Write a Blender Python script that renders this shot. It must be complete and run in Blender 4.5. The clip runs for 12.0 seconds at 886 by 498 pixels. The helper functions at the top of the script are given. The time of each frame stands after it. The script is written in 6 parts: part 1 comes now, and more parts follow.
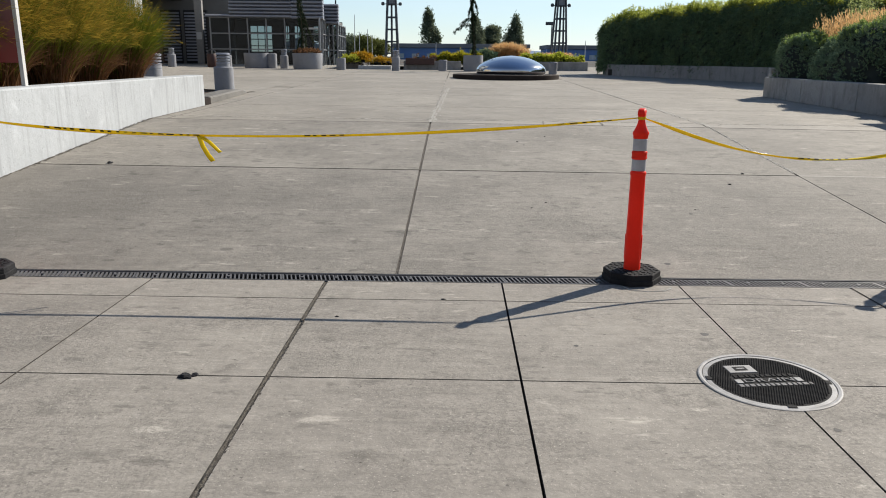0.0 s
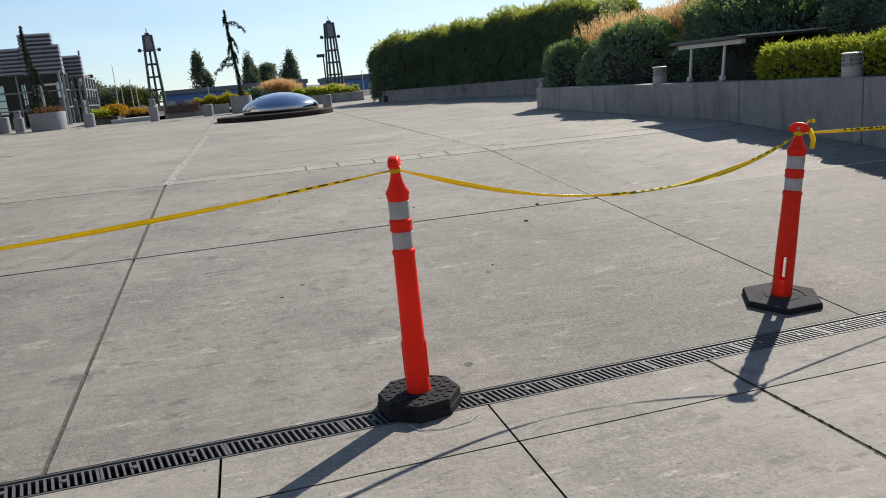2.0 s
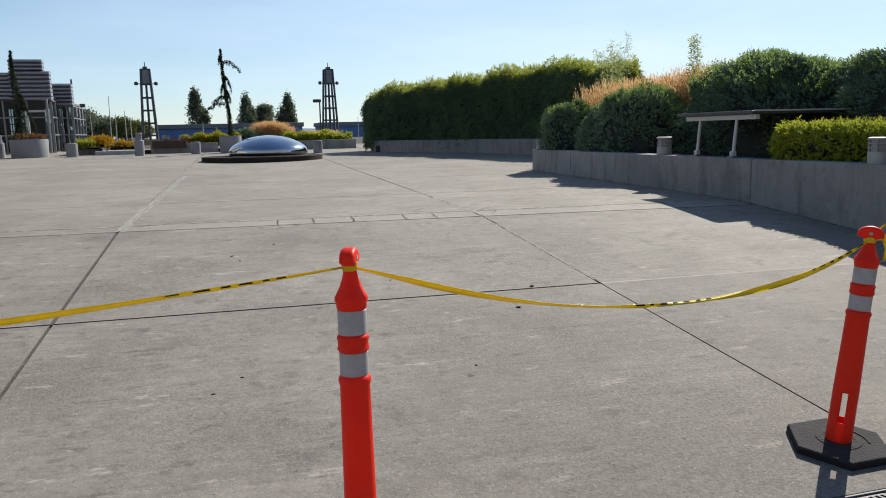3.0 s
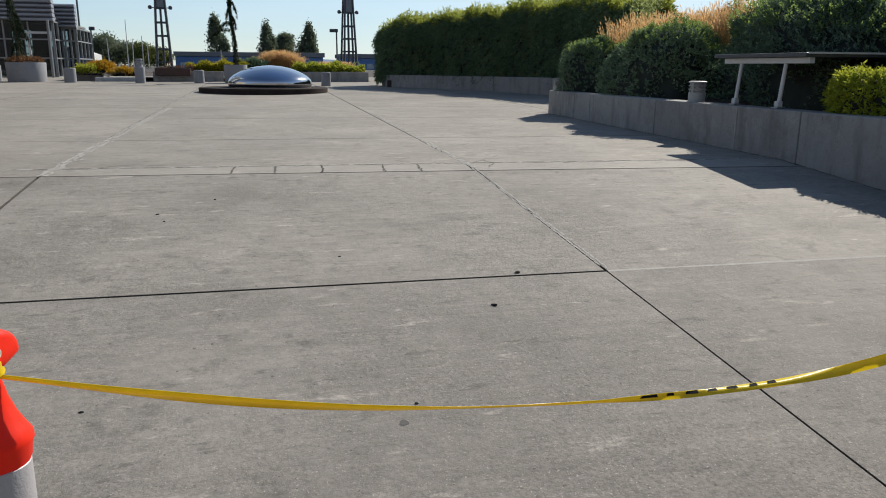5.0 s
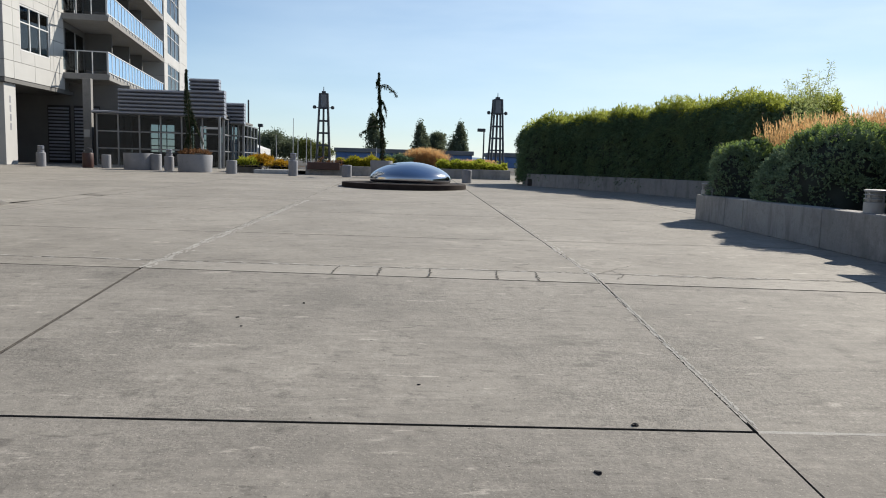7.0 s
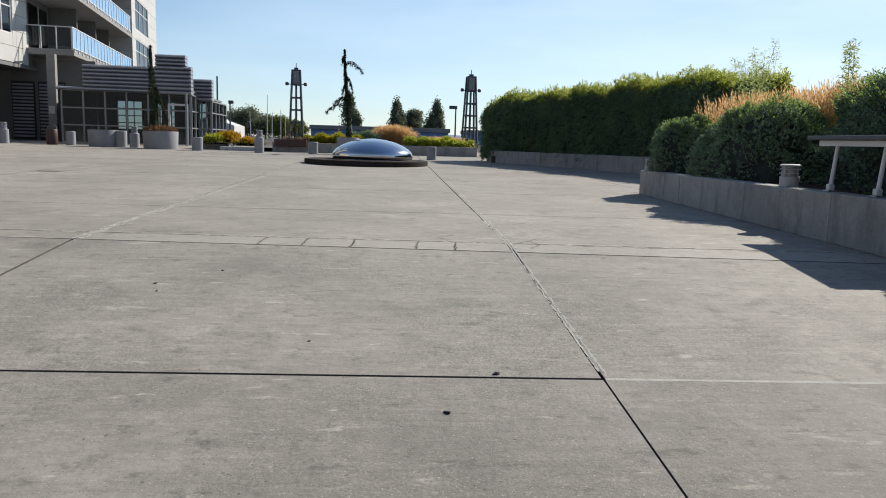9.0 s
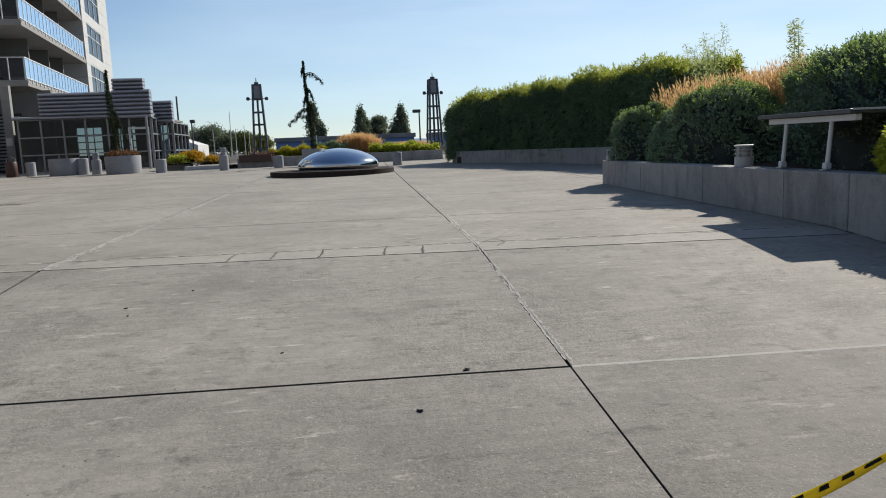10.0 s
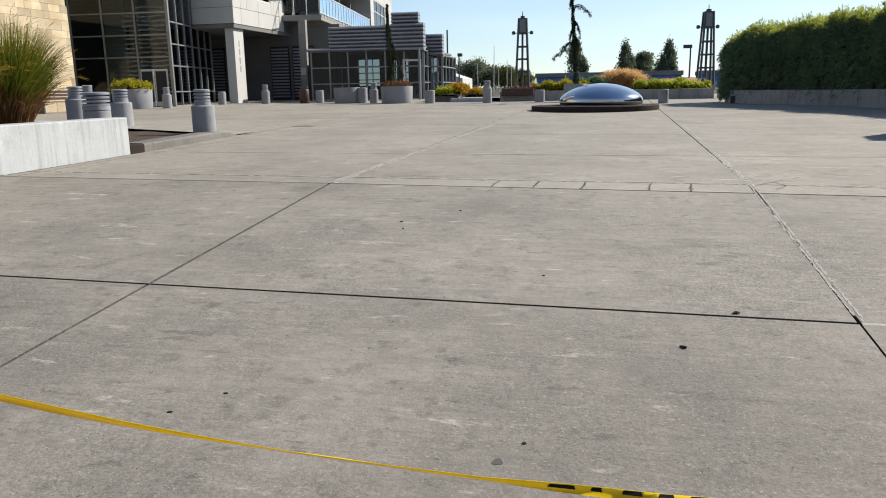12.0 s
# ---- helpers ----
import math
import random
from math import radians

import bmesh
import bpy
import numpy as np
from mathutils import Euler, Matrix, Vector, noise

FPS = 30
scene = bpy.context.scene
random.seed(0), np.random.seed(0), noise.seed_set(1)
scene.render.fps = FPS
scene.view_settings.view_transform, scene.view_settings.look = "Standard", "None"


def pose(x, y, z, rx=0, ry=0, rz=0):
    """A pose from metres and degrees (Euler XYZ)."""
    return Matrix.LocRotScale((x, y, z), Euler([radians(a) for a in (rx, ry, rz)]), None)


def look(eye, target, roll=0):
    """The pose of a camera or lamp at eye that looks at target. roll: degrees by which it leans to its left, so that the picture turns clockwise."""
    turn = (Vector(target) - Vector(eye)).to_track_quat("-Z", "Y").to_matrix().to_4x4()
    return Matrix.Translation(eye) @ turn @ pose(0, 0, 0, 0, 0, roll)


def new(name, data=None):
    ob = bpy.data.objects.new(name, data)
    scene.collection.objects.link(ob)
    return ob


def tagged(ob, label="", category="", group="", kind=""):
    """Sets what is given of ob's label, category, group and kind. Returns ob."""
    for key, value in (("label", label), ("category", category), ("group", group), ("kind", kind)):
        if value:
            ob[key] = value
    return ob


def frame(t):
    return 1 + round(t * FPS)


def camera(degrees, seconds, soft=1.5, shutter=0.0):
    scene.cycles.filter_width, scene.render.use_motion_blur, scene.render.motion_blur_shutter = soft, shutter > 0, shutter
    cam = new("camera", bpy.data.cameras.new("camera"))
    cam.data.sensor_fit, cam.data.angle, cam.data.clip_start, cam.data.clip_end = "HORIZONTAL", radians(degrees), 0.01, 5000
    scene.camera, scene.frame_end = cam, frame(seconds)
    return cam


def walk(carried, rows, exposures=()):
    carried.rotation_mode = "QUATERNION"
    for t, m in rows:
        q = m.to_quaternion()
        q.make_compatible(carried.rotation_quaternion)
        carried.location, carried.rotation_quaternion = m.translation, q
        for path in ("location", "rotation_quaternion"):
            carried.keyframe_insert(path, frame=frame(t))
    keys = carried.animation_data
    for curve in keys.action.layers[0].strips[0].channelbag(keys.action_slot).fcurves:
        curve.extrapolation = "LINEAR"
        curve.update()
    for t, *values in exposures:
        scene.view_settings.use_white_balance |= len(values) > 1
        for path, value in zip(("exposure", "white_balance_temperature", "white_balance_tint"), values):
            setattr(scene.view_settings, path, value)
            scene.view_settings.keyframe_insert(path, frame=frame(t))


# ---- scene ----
cam = camera(61.7, 12.0, 1.0)
PATH = [
    (0, (0.274, 0.914, 1.451), (0.239, 2.85, 0.949), 0.5),
    (0.5, (0.428, 1.309, 1.45), (0.501, 3.26, 1.017), 0.5),
    (1, (0.573, 1.757, 1.425), (0.95, 3.674, 0.998), -1.8),
    (1.5, (0.777, 2.201, 1.426), (1.21, 4.104, 0.987), -5.1),
    (2, (0.86, 2.654, 1.439), (1.333, 4.547, 0.995), -5.2),
    (2.5, (1.046, 3.074, 1.458), (1.603, 4.968, 1.137), -1.2),
    (3, (1.144, 3.523, 1.487), (1.666, 5.428, 1.175), -1.3),
    (3.5, (1.316, 3.809, 1.484), (1.888, 5.704, 1.195), -3.7),
    (5.5, (1.965, 5.045, 1.492), (2.407, 6.927, 0.981), 1.2),
    (6, (2.057, 5.345, 1.477), (2.502, 7.243, 1.031), 1.0),
    (6.5, (2.176, 5.505, 1.5), (2.43, 7.477, 1.284), 1.4),
    (8.5, (2.496, 5.203, 1.456), (2.464, 7.181, 1.16), 1.8),
    (9, (2.761, 5.101, 1.484), (2.906, 7.075, 1.197), 1.7),
    (9.5, (2.862, 5.057, 1.49), (3.213, 7.005, 1.202), -0.3),
    (10, (2.82, 4.988, 1.496), (3.033, 6.957, 1.216), -2.4),
    (10.5, (2.749, 4.97, 1.486), (2.579, 6.944, 1.209), -1.7),
    (11, (2.734, 4.963, 1.475), (2.396, 6.911, 1.174), -1.3),
    (11.5, (2.736, 4.948, 1.458), (2.338, 6.873, 1.088), -2.3),
    (12, (2.714, 4.961, 1.428), (2.266, 6.864, 1.005), -1.0),
]
walk(cam, [(t, look(eye, target, roll)) for t, eye, target, roll in PATH],
     [(0, 0.5, 6600, 10), (1.5, 0.52, 6500, 10), (2.5, 0.48, 6450, 10), (3.0, 0.4, 6450, 10), (3.5, 0.38, 6450, 10), (5.5, 0.28, 6450, 10), (6.0, 0.48, 6400, 10), (6.5, 0.42, 6450, 10), (8.5, 0.55, 6550, 10), (9.0, 0.48, 6450, 10), (9.5, 0.32, 6400, 10), (10.5, 0.36, 6450, 10), (11, 0.36, 6450, 10), (12, 0.62, 6600, 10)])

# ---------------------------------------------------------------- light
SUN_AZ, SUN_EL = 49.0, 36.0
world = bpy.data.worlds.new("sky")
scene.world = world
world.use_nodes = True
wn = world.node_tree
for n in list(wn.nodes):
    wn.nodes.remove(n)
w_out = wn.nodes.new("ShaderNodeOutputWorld")
w_bg = wn.nodes.new("ShaderNodeBackground")
w_sky = wn.nodes.new("ShaderNodeTexSky")
w_sky.sky_type = "NISHITA"
w_sky.sun_disc = False
w_sky.sun_elevation, w_sky.sun_rotation = radians(SUN_EL), radians(SUN_AZ)
w_sky.air_density, w_sky.dust_density, w_sky.ozone_density = 1.0, 0.0, 5.0
w_bg.inputs["Strength"].default_value = 0.08
w_co = wn.nodes.new("ShaderNodeTexCoord")
w_mp = wn.nodes.new("ShaderNodeMapping")
w_mp.inputs["Scale"].default_value = (1.2, 1.2, 6.0)
w_ns = wn.nodes.new("ShaderNodeTexNoise")
w_ns.inputs["Scale"].default_value, w_ns.inputs["Detail"].default_value, w_ns.inputs["Roughness"].default_value = 1.6, 5.0, 0.55
w_rg = wn.nodes.new("ShaderNodeMapRange")
w_rg.inputs["From Min"].default_value, w_rg.inputs["From Max"].default_value = 0.40, 0.80
w_rg.inputs["To Min"].default_value, w_rg.inputs["To Max"].default_value = 0.34, 0.70
w_mx = wn.nodes.new("ShaderNodeMix")
w_mx.data_type = "RGBA"
w_mx.inputs["B"].default_value = (7.9, 9.4, 10.5, 1.0)
wn.links.new(w_co.outputs["Generated"], w_mp.inputs["Vector"])
wn.links.new(w_mp.outputs[0], w_ns.inputs["Vector"])
wn.links.new(w_ns.outputs["Fac"], w_rg.inputs["Value"])
# the haze thins out towards the zenith
w_xyz = wn.nodes.new("ShaderNodeSeparateXYZ")
w_el = wn.nodes.new("ShaderNodeMapRange")
w_el.interpolation_type = "SMOOTHSTEP"
w_el.inputs["From Min"].default_value, w_el.inputs["From Max"].default_value = 0.25, 1.0
w_el.inputs["To Min"].default_value, w_el.inputs["To Max"].default_value = 1.0, 0.0
w_ml = wn.nodes.new("ShaderNodeMath")
w_ml.operation = "MULTIPLY"
wn.links.new(w_co.outputs["Generated"], w_xyz.inputs[0])
wn.links.new(w_xyz.outputs["Z"], w_el.inputs["Value"])
wn.links.new(w_rg.outputs[0], w_ml.inputs[0])
wn.links.new(w_el.outputs[0], w_ml.inputs[1])
# and gathers towards the sun
w_dot = wn.nodes.new("ShaderNodeVectorMath")
w_dot.operation = "DOT_PRODUCT"
w_dot.inputs[1].default_value = (math.sin(radians(SUN_AZ)), math.cos(radians(SUN_AZ)), 0.0)
w_az = wn.nodes.new("ShaderNodeMapRange")
w_az.inputs["From Min"].default_value, w_az.inputs["From Max"].default_value = 0.40, 1.0
w_az.inputs["To Min"].default_value, w_az.inputs["To Max"].default_value = 0.42, 1.55
w_m2 = wn.nodes.new("ShaderNodeMath")
w_m2.operation = "MULTIPLY"
wn.links.new(w_co.outputs["Generated"], w_dot.inputs[0])
wn.links.new(w_dot.outputs["Value"], w_az.inputs["Value"])
wn.links.new(w_ml.outputs[0], w_m2.inputs[0])
wn.links.new(w_az.outputs[0], w_m2.inputs[1])
wn.links.new(w_m2.outputs[0], w_mx.inputs["Factor"])
wn.links.new(w_sky.outputs[0], w_mx.inputs["A"])
wn.links.new(w_mx.outputs["Result"], w_bg.inputs["Color"])
wn.links.new(w_bg.outputs[0], w_out.inputs["Surface"])
sun_data = bpy.data.lights.new("sun", "SUN")
sun_data.energy, sun_data.angle, sun_data.color = 5.0, radians(0.5), (1.0, 0.93, 0.82)
sun = new("sun", sun_data)
SUN_DIR = Vector((math.sin(radians(SUN_AZ)) * math.cos(radians(SUN_EL)), math.cos(radians(SUN_AZ)) * math.cos(radians(SUN_EL)), math.sin(radians(SUN_EL))))
sun.matrix_world = look(SUN_DIR * 60, (0, 0, 0))


# ---------------------------------------------------------------- materials
def node_mat(name):
    m = bpy.data.materials.new(name)
    m.use_nodes = True
    nt = m.node_tree
    return m, nt, nt.nodes["Principled BSDF"], nt.nodes["Material Output"]


def noise_fac(nt, scale, detail=4.0, lo=0.35, hi=0.65, rough=0.55, stretch=None):
    """World-position noise squeezed to 0..1."""
    geo = nt.nodes.new("ShaderNodeNewGeometry")
    src = geo.outputs["Position"]
    if stretch:
        mp = nt.nodes.new("ShaderNodeMapping")
        mp.inputs["Scale"].default_value = stretch
        nt.links.new(src, mp.inputs["Vector"])
        src = mp.outputs[0]
    tex = nt.nodes.new("ShaderNodeTexNoise")
    tex.inputs["Scale"].default_value, tex.inputs["Detail"].default_value, tex.inputs["Roughness"].default_value = scale, detail, rough
    nt.links.new(src, tex.inputs["Vector"])
    rng = nt.nodes.new("ShaderNodeMapRange")
    rng.inputs["From Min"].default_value, rng.inputs["From Max"].default_value = lo, hi
    nt.links.new(tex.outputs["Fac"], rng.inputs["Value"])
    return rng.outputs[0]


def mix(nt, fac, a, b, how="MIX"):
    n = nt.nodes.new("ShaderNodeMix")
    n.data_type, n.blend_type = "RGBA", how
    for sock, v in ((n.inputs["Factor"], fac), (n.inputs["A"], a), (n.inputs["B"], b)):
        if isinstance(v, (int, float)):
            sock.default_value = v
        elif isinstance(v, tuple):
            sock.default_value = (*v, 1.0) if len(v) == 3 else v
        else:
            nt.links.new(v, sock)
    return n.outputs["Result"]


def scaled(nt, sock, k):
    n = nt.nodes.new("ShaderNodeMath")
    n.operation = "MULTIPLY"
    n.inputs[1].default_value = k
    nt.links.new(sock, n.inputs[0])
    return n.outputs[0]


def bump(nt, bsdf, height, strength, dist=0.01):
    b = nt.nodes.new("ShaderNodeBump")
    b.inputs["Strength"].default_value, b.inputs["Distance"].default_value = strength, dist
    nt.links.new(height, b.inputs["Height"])
    nt.links.new(b.outputs[0], bsdf.inputs["Normal"])


def surface(name, a, b, rough=0.7, metal=0.0, scale=3.0, fine=60.0, fine_amt=0.25, relief=0.2, dist=0.004, vary=0.0, stretch=None, spec=0.5):
    """A material of two colours in broad patches, with fine grain and relief, and a shift of tone from piece to piece."""
    m, nt, p, _ = node_mat(name)
    c = mix(nt, noise_fac(nt, scale, stretch=stretch), a, b)
    fine_f = noise_fac(nt, fine, 3.0)
    dark = tuple(0.62 * v for v in a)
    c = mix(nt, scaled(nt, fine_f, fine_amt), c, dark)
    if vary:
        oi = nt.nodes.new("ShaderNodeObjectInfo")
        rng = nt.nodes.new("ShaderNodeMapRange")
        rng.inputs["To Min"].default_value, rng.inputs["To Max"].default_value = 1 - vary, 1 + vary
        nt.links.new(oi.outputs["Random"], rng.inputs["Value"])
        hsv = nt.nodes.new("ShaderNodeHueSaturation")
        nt.links.new(rng.outputs[0], hsv.inputs["Value"])
        nt.links.new(c, hsv.inputs["Color"])
        c = hsv.outputs[0]
    nt.links.new(c, p.inputs["Base Color"])
    p.inputs["Roughness"].default_value, p.inputs["Metallic"].default_value = rough, metal
    p.inputs["Specular IOR Level"].default_value = spec
    if relief:
        bump(nt, p, fine_f, relief, dist)
    return m


def concrete(name, light, dark, stain, stain_amt=0.55, vary=0.04, streak=None, rough_k=1.0, worn=None, broom=False):
    """Weathered broom-finished concrete: patches, blotches, pits, pale scuffs."""
    m, nt, p, _ = node_mat(name)
    c = mix(nt, noise_fac(nt, 0.5, 6.0, 0.30, 0.70, 0.66), light, dark)
    c = mix(nt, scaled(nt, noise_fac(nt, 1.3, 8.0, 0.50, 0.68, 0.74), stain_amt * 0.75), c, stain)
    if broom:
        # the broom's drag across the slab: long faint streaks, pale and dark
        c = mix(nt, scaled(nt, noise_fac(nt, 5.0, 6.0, 0.50, 0.72, 0.68, (0.28, 3.2, 1.0)), 0.40), c, tuple(min(1, 1.30 * v) for v in light))
        c = mix(nt, scaled(nt, noise_fac(nt, 9.0, 6.0, 0.52, 0.72, 0.70, (0.22, 3.0, 1.0)), 0.50), c, tuple(0.62 * v for v in dark))
        # short pale scrapes
        c = mix(nt, scaled(nt, noise_fac(nt, 3.6, 4.0, 0.63, 0.68, 0.66, (0.7, 2.4, 1.0)), 0.70), c, tuple(min(1, 1.55 * v) for v in light))
    # pale scuffs in ragged islands, dark blots, then grain that is coarse in some areas and smooth in others
    c = mix(nt, scaled(nt, noise_fac(nt, 2.3, 9.0, 0.58, 0.70, 0.72), 0.45), c, tuple(min(1, 1.35 * v) for v in light))
    c = mix(nt, scaled(nt, noise_fac(nt, 4.7, 7.0, 0.57, 0.70, 0.70), 0.85 * rough_k), c, tuple(0.8 * v for v in stain))
    mid = noise_fac(nt, 14.0, 6.0, 0.38, 0.68, 0.72)
    c = mix(nt, scaled(nt, noise_fac(nt, 2.9, 6.0, 0.50, 0.66, 0.70), 0.35 * rough_k), c, tuple(0.66 * v for v in dark))
    c = mix(nt, scaled(nt, mid, 0.40 * rough_k), c, tuple(0.62 * v for v in dark))
    grain = noise_fac(nt, 55.0, 4.0, 0.43, 0.62, 0.75)
    coarse = nt.nodes.new("ShaderNodeMath")
    coarse.operation = "MULTIPLY"
    nt.links.new(grain, coarse.inputs[0])
    area = nt.nodes.new("ShaderNodeMapRange")
    area.inputs["To Min"].default_value, area.inputs["To Max"].default_value = 0.12 * rough_k, 0.72 * rough_k
    rough_area = noise_fac(nt, 0.8, 4.0, 0.42, 0.62, 0.6)
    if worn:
        # a placed spot, ragged at its edge: grain coarser and tone darker
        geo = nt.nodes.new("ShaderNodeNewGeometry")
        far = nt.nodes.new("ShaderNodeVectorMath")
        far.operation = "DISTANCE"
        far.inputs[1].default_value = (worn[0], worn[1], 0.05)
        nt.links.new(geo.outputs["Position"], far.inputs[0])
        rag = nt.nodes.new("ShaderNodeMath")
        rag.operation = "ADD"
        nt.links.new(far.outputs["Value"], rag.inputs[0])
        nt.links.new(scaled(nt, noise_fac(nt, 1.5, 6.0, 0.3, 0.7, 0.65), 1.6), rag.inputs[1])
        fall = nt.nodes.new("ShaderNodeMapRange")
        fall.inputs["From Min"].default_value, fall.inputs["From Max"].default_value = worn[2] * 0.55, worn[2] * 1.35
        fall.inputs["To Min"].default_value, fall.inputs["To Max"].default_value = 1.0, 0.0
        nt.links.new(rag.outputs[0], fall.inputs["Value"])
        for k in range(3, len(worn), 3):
            # further placed patches, darker in tone with ragged edges
            patch_far = nt.nodes.new("ShaderNodeVectorMath")
            patch_far.operation = "DISTANCE"
            patch_far.inputs[1].default_value = (worn[k], worn[k + 1], 0.1)
            nt.links.new(geo.outputs["Position"], patch_far.inputs[0])
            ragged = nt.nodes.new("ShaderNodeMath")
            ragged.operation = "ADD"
            nt.links.new(patch_far.outputs["Value"], ragged.inputs[0])
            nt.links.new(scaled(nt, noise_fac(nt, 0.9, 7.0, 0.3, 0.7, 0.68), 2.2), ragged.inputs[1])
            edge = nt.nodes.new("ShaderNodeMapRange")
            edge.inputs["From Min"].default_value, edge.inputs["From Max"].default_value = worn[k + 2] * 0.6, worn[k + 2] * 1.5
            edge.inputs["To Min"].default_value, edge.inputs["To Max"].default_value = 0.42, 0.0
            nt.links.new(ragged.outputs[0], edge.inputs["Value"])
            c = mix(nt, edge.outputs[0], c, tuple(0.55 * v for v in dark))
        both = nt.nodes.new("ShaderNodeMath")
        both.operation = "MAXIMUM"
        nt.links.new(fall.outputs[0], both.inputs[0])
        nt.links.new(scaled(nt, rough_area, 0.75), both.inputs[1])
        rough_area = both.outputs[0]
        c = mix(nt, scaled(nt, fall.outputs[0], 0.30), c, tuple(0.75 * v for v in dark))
    nt.links.new(rough_area, area.inputs["Value"])
    nt.links.new(area.outputs[0], coarse.inputs[1])
    c = mix(nt, coarse.outputs[0], c, tuple(0.50 * v for v in dark))
    flecks = noise_fac(nt, 90.0, 2.0, 0.62, 0.72, 0.6)
    c = mix(nt, scaled(nt, flecks, 0.60 * rough_k), c, tuple(min(1, 1.45 * v) for v in light))
    # short dark gouges and trowel marks
    gouge = noise_fac(nt, 7.0, 5.0, 0.605, 0.66, 0.66, (0.6, 1.5, 1.0))
    c = mix(nt, scaled(nt, gouge, 0.55 * rough_k), c, tuple(0.45 * v for v in dark))
    pits = noise_fac(nt, 38.0, 2.0, 0.70, 0.75, 0.5)
    c = mix(nt, scaled(nt, pits, 0.7), c, tuple(0.25 * v for v in dark))
    if streak:
        c = mix(nt, scaled(nt, noise_fac(nt, 3.2, 5.0, 0.5, 0.68, 0.6, streak), 0.65), c, stain)
    if vary:
        oi = nt.nodes.new("ShaderNodeObjectInfo")
        rng = nt.nodes.new("ShaderNodeMapRange")
        rng.inputs["To Min"].default_value, rng.inputs["To Max"].default_value = 1 - vary, 1 + vary
        nt.links.new(oi.outputs["Random"], rng.inputs["Value"])
        hsv = nt.nodes.new("ShaderNodeHueSaturation")
        nt.links.new(rng.outputs[0], hsv.inputs["Value"])
        nt.links.new(c, hsv.inputs["Color"])
        c = hsv.outputs[0]
    nt.links.new(c, p.inputs["Base Color"])
    p.inputs["Roughness"].default_value = 0.82
    p.inputs["Specular IOR Level"].default_value = 0.35
    add = nt.nodes.new("ShaderNodeMath")
    add.operation = "ADD"
    nt.links.new(coarse.outputs[0], add.inputs[0])
    nt.links.new(mid, add.inputs[1])
    bump(nt, p, add.outputs[0], 0.42, 0.004)
    return m


def lit_through(m, amount):
    """Thin plastic: part of the light that falls on it comes out on the other side."""
    nt = m.node_tree
    p, out = nt.nodes["Principled BSDF"], nt.nodes["Material Output"]
    tr = nt.nodes.new("ShaderNodeBsdfTranslucent")
    nt.links.new(p.inputs["Base Color"].links[0].from_socket, tr.inputs["Color"])
    ms = nt.nodes.new("ShaderNodeMixShader")
    ms.inputs[0].default_value = amount
    nt.links.new(p.outputs[0], ms.inputs[1])
    nt.links.new(tr.outputs[0], ms.inputs[2])
    nt.links.new(ms.outputs[0], out.inputs["Surface"])
    return m


def foliage(name, deep, fresh, tip, rough=0.5, through_light=0.35):
    """Leaves: tone varies from leaf to leaf and in broad patches; some light comes through."""
    m, nt, p, out = node_mat(name)
    geo = nt.nodes.new("ShaderNodeNewGeometry")
    c = mix(nt, geo.outputs["Random Per Island"], deep, fresh)
    c = mix(nt, scaled(nt, noise_fac(nt, 1.6, 3.0, 0.45, 0.7), 0.6), c, tip)
    nt.links.new(c, p.inputs["Base Color"])
    p.inputs["Roughness"].default_value = rough
    p.inputs["Specular IOR Level"].default_value = 0.06
    tr = nt.nodes.new("ShaderNodeBsdfTranslucent")
    nt.links.new(c, tr.inputs["Color"])
    ms = nt.nodes.new("ShaderNodeMixShader")
    ms.inputs[0].default_value = through_light
    nt.links.new(p.outputs[0], ms.inputs[1])
    nt.links.new(tr.outputs[0], ms.inputs[2])
    nt.links.new(ms.outputs[0], out.inputs["Surface"])
    return m


def thin_glass(name, tint, gloss=0.04, base=0.08):
    """A thin pane: tinted see-through with a Fresnel gloss."""
    m, nt, p, out = node_mat(name)
    nt.nodes.remove(p)
    tr = nt.nodes.new("ShaderNodeBsdfTransparent")
    tr.inputs["Color"].default_value = (*tint, 1)
    gl = nt.nodes.new("ShaderNodeBsdfGlossy")
    gl.inputs["Roughness"].default_value = gloss
    fr = nt.nodes.new("ShaderNodeFresnel")
    fr.inputs["IOR"].default_value = 1.5
    ad = nt.nodes.new("ShaderNodeMath")
    ad.inputs[1].default_value = base
    nt.links.new(fr.outputs[0], ad.inputs[0])
    ms = nt.nodes.new("ShaderNodeMixShader")
    nt.links.new(ad.outputs[0], ms.inputs[0])
    nt.links.new(tr.outputs[0], ms.inputs[1])
    nt.links.new(gl.outputs[0], ms.inputs[2])
    nt.links.new(ms.outputs[0], out.inputs["Surface"])
    return m


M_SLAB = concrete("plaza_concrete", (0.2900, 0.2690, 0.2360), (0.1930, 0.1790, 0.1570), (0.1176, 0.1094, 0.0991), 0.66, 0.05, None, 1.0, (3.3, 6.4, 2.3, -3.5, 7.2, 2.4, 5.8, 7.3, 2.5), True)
M_SLABPALE = concrete("pale_ramp_concrete", (0.3200, 0.2970, 0.2600), (0.2200, 0.2045, 0.1790), (0.1250, 0.1160, 0.1030), 0.60, 0.04, None, 0.9, None, True)
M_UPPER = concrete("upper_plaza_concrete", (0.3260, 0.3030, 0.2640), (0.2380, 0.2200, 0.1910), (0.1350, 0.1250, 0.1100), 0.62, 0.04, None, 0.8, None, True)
M_STRIP = concrete("repair_strip_concrete", (0.3500, 0.3270, 0.2880), (0.2780, 0.2590, 0.2270), (0.1900, 0.1790, 0.1620), 0.4, 0.04, None, 0.6)
